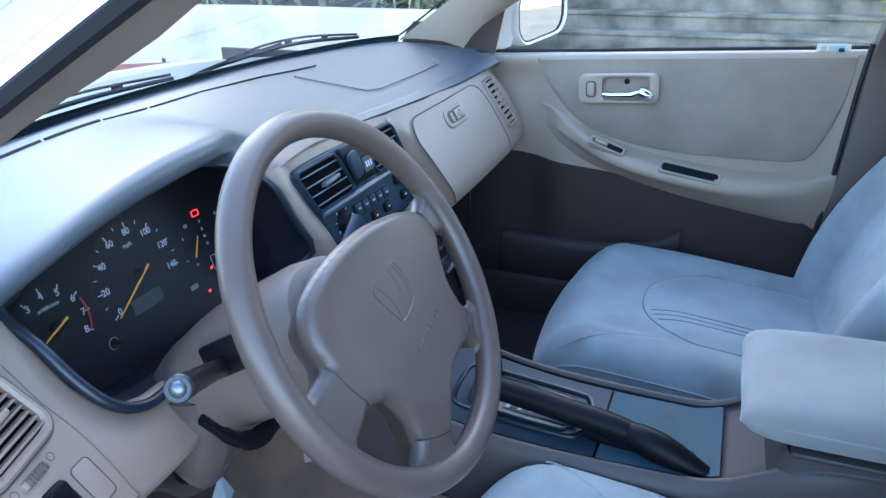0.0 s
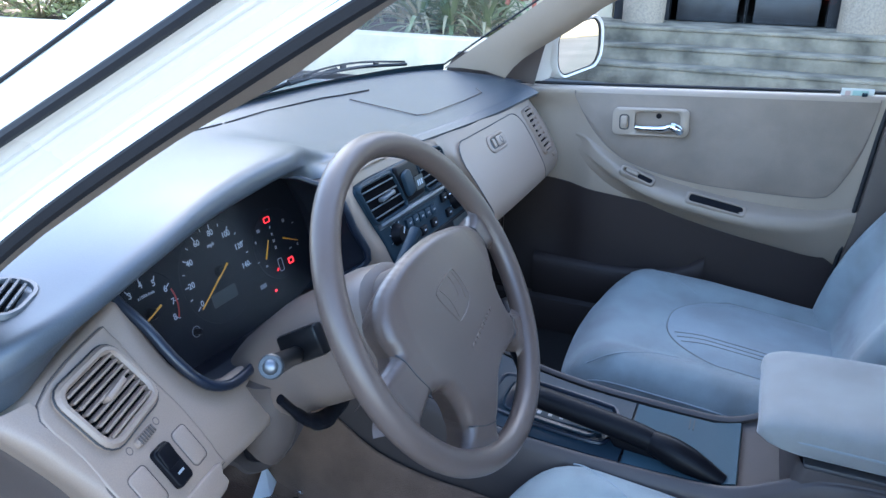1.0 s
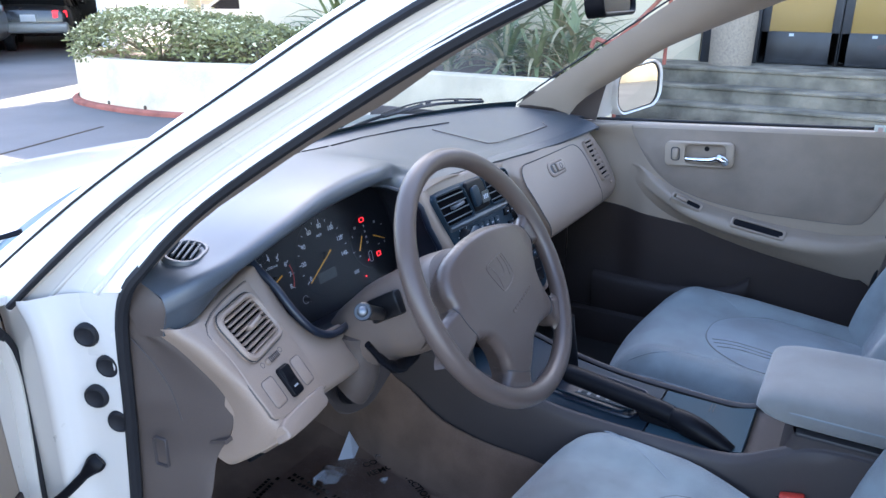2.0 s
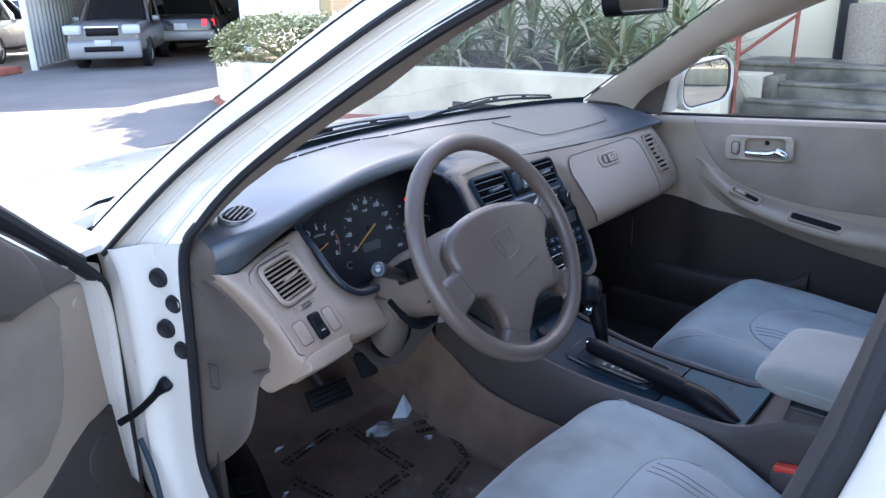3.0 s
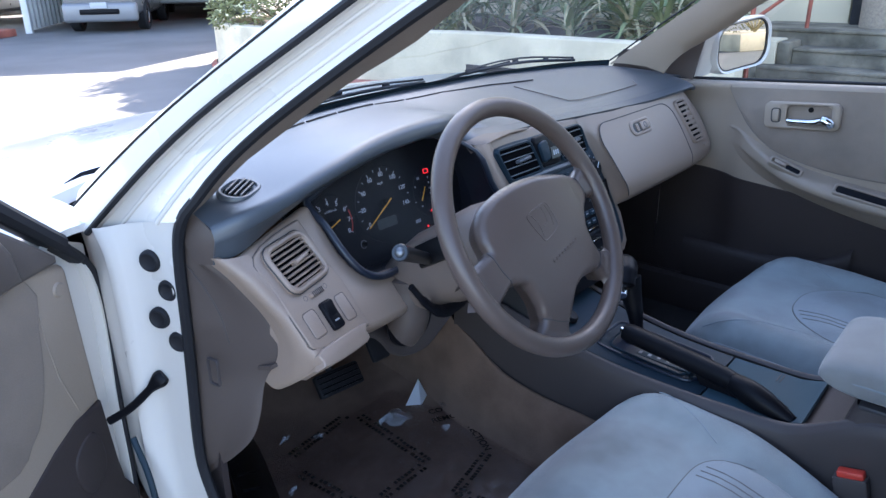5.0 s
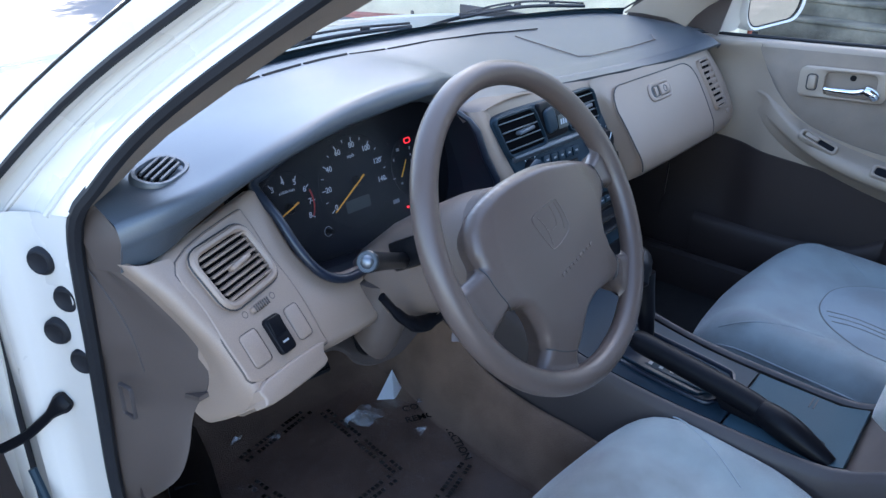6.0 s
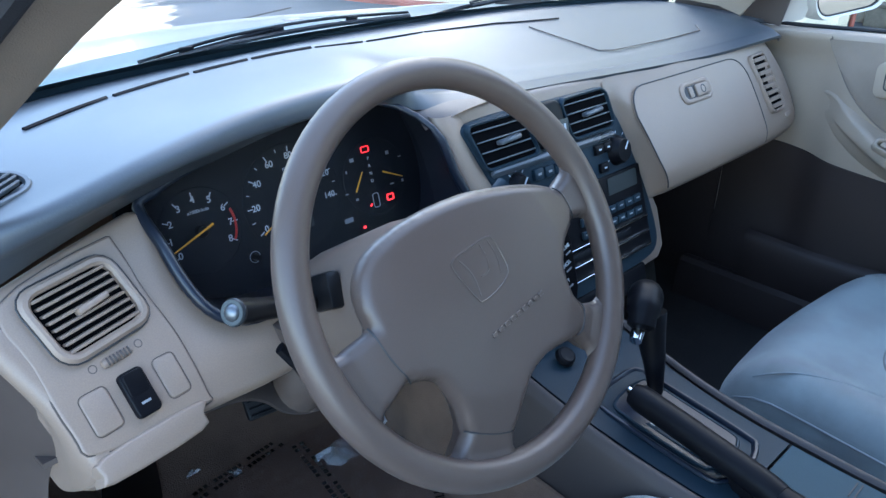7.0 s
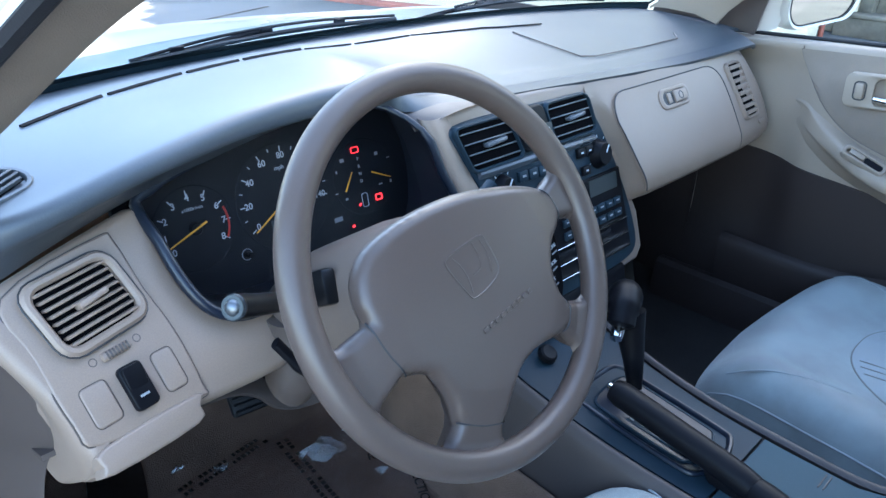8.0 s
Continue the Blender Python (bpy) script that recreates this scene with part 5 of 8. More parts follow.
# the rim of the shape is drawn out onto the outline
idx = np.flatnonzero(rim_v.ravel() & (np.linalg.norm(pts, axis=1) < 0.168))
eps = 0.0004
grad = np.stack([(wheel_distance(pts[idx] + v) - wheel_distance(pts[idx] - v)) / (2 * eps) for v in (np.array([eps, 0]), np.array([0, eps]))], 1)
grad /= np.maximum(np.linalg.norm(grad, axis=1), 1e-6)[:, None]
flat_pts = pts.copy()
flat_pts[idx] -= grad * dist[idx][:, None]
dist[idx] = 0.0
inward = np.zeros_like(pts)
inward[idx] = -grad
ROUND = 0.011
hub_d = outline_distance(pts, HUB_LINE).reshape(n_side, n_side)
spoke_d = np.stack([outline_distance(pts, line) for line in SPOKE_LINES]).reshape(4, n_side, n_side)


def wheel_point(k):
    x, y = flat_pts[k]
    s = max(0.0, 1 - (-dist[k]) / ROUND)
    return WM @ Vector((x, y, hub_z(x, y) - ROUND * (1 - math.sqrt(max(0.0, 1 - s * s)))))


def wheel_piece(owner):
    """The mesh of one piece: 4 for the pad, else the number of a spoke."""
    bm, made = bmesh.new(), {}

    def vert(k, level=0):
        if (k, level) not in made:
            p = wheel_point(k)
            if level:
                x, y = flat_pts[k] + inward[k] * (0.003, 0.010, 0.020)[level - 1]
                p = WM @ Vector((x, y, hub_z(x, y) - (0.018, 0.032, 0.048)[level - 1]))
            made[(k, level)] = bm.verts.new(p)
        return made[(k, level)]
    for a in range(n_side - 1):
        for b in range(n_side - 1):
            if not cell[a, b]:
                continue
            who = 4 if hub_d[a, b] <= 0.0006 else int(np.argmin(spoke_d[:, a, b]))
            if who != owner:
                continue
            q = [a * n_side + b, (a + 1) * n_side + b, (a + 1) * n_side + b + 1, a * n_side + b + 1]
            bm.faces.new([vert(k) for k in q])
            for (da, db), (u, v) in (((0, -1), (0, 1)), ((1, 0), (1, 2)), ((0, 1), (2, 3)), ((-1, 0), (3, 0))):
                if not cell[a + da, b + db] and max(np.hypot(*flat_pts[q[u]]), np.hypot(*flat_pts[q[v]])) < 0.160:
                    for level in range(3):
                        bm.faces.new((vert(q[u], level), vert(q[v], level), vert(q[v], level + 1), vert(q[u], level + 1)))
    return bm


hub = part("hub_pad", wheel_piece(4), M_WHEEL, wheel, "smooth taupe airbag pad", angle=70)
for k, (p0, p1, _, _) in enumerate(SPOKES):
    part("spoke", wheel_piece(k), M_WHEEL, wheel, "taupe spoke", angle=70)
    p0, p1 = Vector((*p0, 0)), Vector((*p1, 0))
    mid_ = (p0 + p1) / 2
    line = [p0.lerp(p1, -0.04 + 1.08 * j / 12) + mid_.normalized() * 0.003 * math.sin(math.pi * j / 12) for j in range(13)]
    fall = [max(0.0, abs(j / 6 - 1) - 0.55) ** 2 * 0.028 for j in range(13)]
    part("pad_seam", tube([WM @ Vector((v.x, v.y, hub_z(v.x, v.y) - 0.0001 - f)) for v, f in zip(line, fall)], 0.0008, 6), M_DARK, wheel, "dark seam between pad and spoke")
# pressed outline of the maker's badge with two slanting strokes, and a pressed line of lettering below
badge = smooth_line([(-0.038, 0.0155, 0), (-0.016, 0.020, 0), (0.004, 0.0225, 0), (0.011, 0.018, 0), (0.016, -0.006, 0), (0.012, -0.016, 0), (-0.004, -0.023, 0), (-0.022, -0.0265, 0), (-0.029, -0.021, 0), (-0.0415, 0.007, 0)], 5, True)
part("badge_outline", tube([WM @ Vector((p.x, p.y, hub_z(p.x, p.y))) for p in badge], 0.0008, 6, True), M_WHEEL, hub, "pressed badge outline")
for line in ([(-0.033, 0.013), (-0.027, 0.004), (-0.0235, -0.008), (-0.0235, -0.022)], [(-0.006, 0.019), (-0.0035, 0.006), (-0.006, -0.004), (-0.016, -0.007)], [(0.004, 0.0195), (0.008, 0.004), (0.006, -0.012)]):
    part("badge_stroke", tube([WM @ Vector((x, y, hub_z(x, y) - 0.0002)) for x, y, _ in smooth_line([(x, y, 0) for x, y in line], 4)], 0.0008, 6), M_WHEEL, hub, "pressed badge stroke")
LB = WM @ Matrix.Translation((0.010, -0.050, hub_z(0.010, -0.050) + 0.0006)) @ Matrix.Rotation(radians(11), 4, "Z")
for k in range(9):
    part("letter_bar", box((0.0062, 0.0042, 0.0012), LB @ Matrix.Translation((-0.034 + 0.0085 * k, 0, 0)), 0.0004, seg=1), M_WHEEL, hub, "pressed lettering bar")
part("rear_cover", lathe([(0.0, -0.12), (0.045, -0.12), (0.048, -0.08), (0.050, -0.02)], WM, 28), M_WHEEL, wheel, "taupe rear cover of the hub")
# cruise buttons at the spoke
cb = part("cruise_buttons", plate([(0.092, -0.012), (0.105, -0.001), (0.150, -0.004), (0.150, -0.022), (0.145, -0.042), (0.138, -0.066), (0.125, -0.084), (0.100, -0.080), (0.090, -0.055)], 0.012, WM @ Matrix.Translation((0, 0, -0.020)), 0.002), M_BLACK, wheel, "black cruise control buttons")
for k, (t, sx) in enumerate((("RESUME", 0.136), ("CANCEL", 0.129), ("S E T", 0.123))):
    mm = WM @ Matrix.Translation((sx, -0.024 - 0.016 * k, -0.0196)) @ Matrix.Rotation(radians(14), 4, "Z")
    lettering(t, 0.0050, mm, M_INK, cb, bold=0.0001)
    part("letter_bar", box((0.009, 0.0016, 0.0004), mm @ Matrix.Translation((0.002, -0.0062, 0))), M_GREYINK, cb)

# ---- steering column ----
column = thing("steering_column", "taupe plastic steering column shroud with black stalks", "steering column", (-0.37, 0.15, 0.80))


def ovals(spec, pw=0.62, n=28):
    out = []
    for z, cx, w, lo, hi in spec:
        out.append([WM @ Vector((cx + math.copysign(abs(math.cos(q)) ** pw, math.cos(q)) * w, -0.018 + (hi if math.sin(q) > 0 else lo) * math.copysign(abs(math.sin(q)) ** pw, math.sin(q)) , z)) for q in (2 * math.pi * j / n for j in range(n))])
    return out


rows = ovals([(-0.058, 0, 0.054, 0.043, 0.066), (-0.064, 0, 0.064, 0.050, 0.076), (-0.100, 0, 0.073, 0.054, 0.080), (-0.15, 0, 0.082, 0.053, 0.078), (-0.20, 0, 0.088, 0.050, 0.076), (-0.26, 0, 0.084, 0.048, 0.062), (-0.30, 0, 0.076, 0.045, 0.045)], 0.78)
own, made = grid(rows, True)
own.faces.new(made[0])
part("shroud", own, M_SHROUD, column, "taupe plastic shroud")
S0 = WM @ Vector((-0.070, 0.012, -0.155))
tipv = Vector((-0.560, 0.087, 0.893))
part("stalk_slot", box((0.016, 0.036, 0.058), WM @ Matrix.Translation((-0.0765, 0.021, -0.138)) @ Matrix.Rotation(radians(-10), 4, "Z"), 0.004), M_STALK, column, "black stalk opening")
stalk = part("indicator_stalk", tube([S0 + (tipv - S0) * t for t in (-0.1, 0.2, 0.5, 0.8, 0.86, 1.0)], [0.011, 0.0092, 0.0098, 0.0104, 0.0112, 0.0112], 16), M_STALK, column, "black indicator stalk")
dirv = (tipv - S0).normalized()
part("stalk_ring", tube([tipv - dirv * 0.005, tipv - dirv * 0.002, tipv + dirv * 0.0005], [0.0114, 0.0119, 0.0104], 20), plain("dark_chrome", (0.03, 0.033, 0.038), 0.3, 0.3), stalk, "dark chrome ring")
part("stalk_button", lathe([(0, 0.0048), (0.0034, 0.0043), (0.0062, 0.0026), (0.0076, 0.0), (0.0078, -0.003)], axes(tipv, dirv.orthogonal(), dirv.cross(dirv.orthogonal())), 18), plain("stalk_silver", (0.17, 0.18, 0.19), 0.35, 0.8), stalk, "silver end button")
for k in range(3):
    part("stalk_mark", box((0.006, 0.002, 0.0006), axes(S0.lerp(tipv, 0.35 + 0.16 * k) + Vector((0.0, -0.0085, 0.0055)), dirv, (0, 0.5, 0.8)), 0), M_INK, stalk)
W0, W1 = WM @ Vector((0.07, 0.02, -0.10)), WM @ Vector((0.150, 0.058, -0.085))
part("wiper_stalk", tube([W0, W0.lerp(W1, 0.6), W1], [0.008, 0.008, 0.009], 12), M_SLATE, column, "grey wiper stalk")
part("tilt_lever", tube(smooth_line([(-0.500, 0.125, 0.812), (-0.484, 0.115, 0.786), (-0.464, 0.11, 0.766), (-0.440, 0.108, 0.757), (-0.397, 0.108, 0.760)], 4), [0.007] * 4 + [0.009] * 4 + [0.011] * 5 + [0.009] * 3 + [0.006], 10, flat=0.7), M_BLACK, column, "black tilt lever")
# darker than the shroud: the shadow under the dash is in its colour
part("column_gaiter", tube(smooth_line([(-0.436, 0.190, 0.790), (-0.434, 0.190, 0.760), (-0.434, 0.192, 0.725), (-0.438, 0.200, 0.697), (-0.441, 0.206, 0.689)], 4), [0.030] * 4 + [0.032] * 4 + [0.033] * 4 + [0.031] * 3 + [0.024, 0.012], 18), M_TAUPE, column, "lower column cover, darker taupe for the shadow on it")
part("column_gap", tube(smooth_line([(-0.380, 0.205, 0.775), (-0.371, 0.213, 0.733), (-0.365, 0.215, 0.694), (-0.376, 0.215, 0.671), (-0.399, 0.215, 0.660), (-0.425, 0.215, 0.660), (-0.447, 0.215, 0.678), (-0.46, 0.21, 0.71)], 4), 0.008, 8), M_BLACK, column, "dark gap round the column cover")
part("column_bracket", patch([[(x, y + 0.035, 0.775), (x, y + 0.012, (0.775 + z) / 2), (x, y, z + 0.012), (x, y + 0.006, z)] for x, y, z in ((-0.60, 0.170, 0.742), (-0.55, 0.180, 0.728), (-0.505, 0.200, 0.704), (-0.473, 0.214, 0.676), (-0.447, 0.219, 0.644), (-0.412, 0.220, 0.624), (-0.365, 0.220, 0.618), (-0.324, 0.222, 0.632), (-0.281, 0.226, 0.650), (-0.235, 0.235, 0.665))], 4, 3, 0.006), M_CONSOLE, column, "taupe lower panel round the steering column")

# ---- key parts of the console ----
console = thing("center_console", "slate and taupe plastic centre console between the seats", "console", (-0.04, -0.1, 0.3))
CON = [(0.34, 0.640, -0.130, 0.125), (0.22, 0.610, -0.130, 0.118), (0.12, 0.590, -0.135, 0.102), (0.0, 0.576, -0.142, 0.076), (-0.10, 0.572, -0.145, 0.060), (-0.2, 0.572, -0.145, 0.052), (-0.30, 0.572, -0.140, 0.050), (-0.345, 0.585, -0.140, 0.052), (-0.385, 0.610, -0.143, 0.055), (-0.45, 0.640, -0.1455, 0.0565), (-0.62, 0.645, -0.1455, 0.0565), (-0.79, 0.645, -0.1455, 0.0565)]
rows = []
for y, zt, xl, xr in CON:
    rows.append([(xl - 0.016, y, 0.28), (xl - 0.014, y, 0.42), (xl - 0.009, y, zt - 0.03), (xl - 0.002, y, zt - 0.006), (xl + 0.006, y, zt + 0.001), (xl + 0.013, y, zt - 0.004), (xl + 0.016, y, zt - 0.015), (-0.04, y, zt - 0.018), (xr - 0.016, y, zt - 0.015), (xr - 0.013, y, zt - 0.004), (xr - 0.006, y, zt + 0.001), (xr + 0.002, y, zt - 0.006), (xr + 0.010, y, zt - 0.03), (xr + 0.028, y, 0.42), (xr + 0.045, y, 0.28)])
part("console_body", patch(rows, 4, 3), M_CONSOLE, console, "taupe console sides")


def con_at(y):
    k = 0
    while k < len(CON) - 2 and CON[k + 1][0] > y:
        k += 1
    t = (CON[k][0] - y) / (CON[k][0] - CON[k + 1][0])
    return [a + (b - a) * t for a, b in zip(CON[k][1:], CON[k + 1][1:])]


def con_plate(name, y0, y1, lift, inset, mat, label, n=8):
    rows = []
    for i in range(n + 1):
        y = y0 + (y1 - y0) * i / n
        z, xl, xr = con_at(y)
        rows.append([(xl + inset, y, z - 0.018 + lift), (-0.04, y, z - 0.018 + lift), (xr - inset, y, z - 0.018 + lift)])
    own, _ = grid(rows)
    bmesh.ops.recalc_face_normals(own, faces=own.faces)
    bmesh.ops.solidify(own, geom=own.faces[:], thickness=0.006)
    return part(name, own, mat, console, label)


con_plate("shifter_panel", 0.19, -0.176, 0.012, 0.018, M_SLATE, "slate plastic shifter panel")
con_plate("tray_lid", -0.180, -0.335, 0.012, 0.018, M_LID, "slate plastic lid")
part("lid_mark", box((0.03, 0.0015, 0.001), pose(0.012, -0.262, 0.567)), M_DARK, console)
part("lid_mark", box((0.03, 0.0015, 0.001), pose(0.012, -0.268, 0.567)), M_DARK, console)
gt = [Vector((0.0, 0.045, 0.574)), Vector((-0.075, 0.04, 0.573)), Vector((-0.09, 0.0, 0.571)), Vector((-0.098, -0.125, 0.567)), Vector((-0.088, -0.150, 0.567)), Vector((-0.05, -0.160, 0.567)), Vector((-0.005, -0.150, 0.567)), Vector((0.008, -0.125, 0.567)), Vector((0.020, 0.0, 0.571)), Vector((0.02, 0.035, 0.573))]
loop = smooth_line(gt, 4, True)
part("gate_ring", tube(loop, 0.005, 8, True, flat=0.8), M_NAVY, console, "raised oval gate surround")
inner = [p + (Vector((-0.038, -0.06, p.z)) - p) * 0.22 for p in loop]
part("gate_ring", tube(inner, 0.003, 8, True, flat=0.8), M_SLATE, console, "inner gate rib")
gp = bmesh.new()
gp.faces.new([gp.verts.new(p + Vector((0, 0, 0.0015))) for p in inner])
part("gate_plate", gp, M_NAVY, console, "dark gate plate")
part("indicator_strip", box((0.022, 0.115, 0.003), pose(-0.064, -0.085, 0.5705, 0, 0, -2), 0.001), M_SLATE, console, "selector indicator strip")
for k in range(6):
    part("letter_bar", box((0.008, 0.006, 0.0006), pose(-0.064, -0.040 - 0.018 * k, 0.5724)), M_GREYINK, console, "small pale selector mark")
part("power_socket", lathe([(0, 0.008), (0.011, 0.009), (0.014, 0.007), (0.0155, 0.0)], axes((-0.055, 0.115, 0.592), (1, 0, 0), (0, 0.8, 0.5)), 18), M_BLACK, console, "round black socket cover")
shifter = thing("gear_shifter", "black moulded gear selector lever with a chrome button", "gear lever", (-0.005, 0.01, 0.57))
part("lever", tube([(-0.002, -0.005, 0.568), (0.004, 0.008, 0.61), (0.012, 0.025, 0.65), (0.014, 0.034, 0.675)], [0.011, 0.0165, 0.023, 0.028], 16, flat=0.9), M_BLACK, shifter, "black lever shaft")
part("grip", tube(smooth_line([(-0.026, 0.020, 0.672), (-0.014, 0.026, 0.686), (0.004, 0.036, 0.694), (0.022, 0.046, 0.692), (0.034, 0.052, 0.680)], 4), [0.012] + [0.019] * 4 + [0.0225] * 4 + [0.0245] * 4 + [0.0235] * 3 + [0.015], 16), M_BLACK, shifter, "grained black handle")
part("release_button", tube([(-0.038, 0.018, 0.660), (-0.024, 0.024, 0.667)], [0.0085, 0.0095], 14), M_CHROME, shifter, "chrome release button")
brake = thing("parking_brake", "black parking brake lever with a silver button", "parking brake", (-0.07, -0.2, 0.57))
line = smooth_line([(-0.076, -0.012, 0.611), (-0.079, -0.06, 0.607), (-0.084, -0.13, 0.600), (-0.090, -0.20, 0.593), (-0.10, -0.26, 0.582), (-0.112, -0.32, 0.566)], 4)
part("handle", tube(line[:14], [0.0150] + [0.0178] * 12 + [0.0170], 16), M_BLACK, brake, "grained black grip")
part("lever", tube(line[13:], [0.0165, 0.0195, 0.021, 0.021, 0.0195, 0.017, 0.014, 0.011][: len(line[13:])], 14, flat=1.0), M_BLACK, brake, "black lever")
part("lever_web", patch([[(-0.088, -0.130, 0.600), (-0.090, -0.17, 0.596), (-0.096, -0.22, 0.588), (-0.103, -0.27, 0.577), (-0.112, -0.325, 0.562)], [(-0.092, -0.150, 0.585), (-0.094, -0.172, 0.575), (-0.098, -0.22, 0.570), (-0.104, -0.27, 0.564), (-0.112, -0.325, 0.558)], [(-0.094, -0.172, 0.556), (-0.096, -0.19, 0.555), (-0.10, -0.23, 0.555), (-0.105, -0.275, 0.555), (-0.112, -0.325, 0.555)]], 3, 3, 0.034), M_BLACK, brake, "black moulded lever cover")
part("button", tube([(-0.0755, -0.014, 0.611), (-0.075, -0.004, 0.6118)], [0.0075, 0.006], 12), M_CHROME, brake, "silver push button")

# ---- armrest ----
armrest = thing("console_armrest", "grey velour padded armrest on a taupe console bin", "armrest", (-0.045, -0.5, 0.3))
rows = []
for z, yf, hw in ((0.647, -0.402, 0.101), (0.61, -0.392, 0.101), (0.55, -0.372, 0.101), (0.50, -0.350, 0.102), (0.40, -0.335, 0.103), (0.29, -0.33, 0.104)):
    rows.append([(-0.045 - hw, -0.78, z), (-0.045 - hw, yf - 0.06, z), (-0.045 - hw, yf - 0.014, z), (-0.045 - hw + 0.006, yf - 0.003, z), (-0.045 - hw + 0.018, yf, z), (-0.045, yf, z), (-0.045 + hw - 0.018, yf, z), (-0.045 + hw - 0.006, yf - 0.003, z), (-0.045 + hw, yf - 0.014, z), (-0.045 + hw, yf - 0.06, z), (-0.045 + hw, -0.78, z)])
part("bin", grid(rows)[0], M_CONSOLE, armrest, "dark taupe plastic bin", angle=60)
part("bin_lip", box((0.204, 0.370, 0.008), pose(-0.045, -0.591, 0.648), 0.003), M_DARK, armrest, "dark joint under the lid")
rows = []
for y, zl, zt, hw in ((-0.348, 0.668, 0.676, 0.070), (-0.346, 0.660, 0.688, 0.088), (-0.350, 0.655, 0.699, 0.097), (-0.365, 0.652, 0.708, 0.102), (-0.40, 0.651, 0.714, 0.104), (-0.50, 0.651, 0.718, 0.105), (-0.65, 0.651, 0.720, 0.105), (-0.77, 0.651, 0.716, 0.102), (-0.785, 0.66, 0.70, 0.09)):
    zc, hh = (zl + zt) / 2, (zt - zl) / 2
    ff = max(0.0, min(1.0, (y + 0.55) / 0.2))
    rows.append([Vector((-0.045 + hw * math.copysign(abs(math.cos(q)) ** 0.4, math.cos(q)), y - 0.048 * ff * max(0.0, -math.sin(q)) ** 0.8, zc + hh * math.copysign(abs(math.sin(q)) ** 0.45, math.sin(q)))) for q in (2 * math.pi * j / 36 for j in range(36))])
cols = [smooth_line([r[j] for r in rows], 4) for j in range(36)]
own, made = grid([[c[i] for c in cols] for i in range(len(cols[0]))], True)
own.faces.new(made[0]), own.faces.new(made[-1])
part("lid", own, M_ARMCLOTH, armrest, "grey velour padded lid", angle=60)
part("lid_welt", tube(smooth_line([(-0.150, -0.60, 0.682), (-0.149, -0.42, 0.682), (-0.140, -0.364, 0.682), (-0.12, -0.349, 0.682), (0.03, -0.349, 0.682), (0.050, -0.364, 0.682), (0.059, -0.42, 0.682)], 5), 0.0018, 6), M_INSERT, armrest, "sewn welt round the lid")


# ---- seats ----
M_STITCH = surface("stitch_shadow", (0.17, 0.17, 0.165), rough=0.95, grain=1600, bump=0.4)


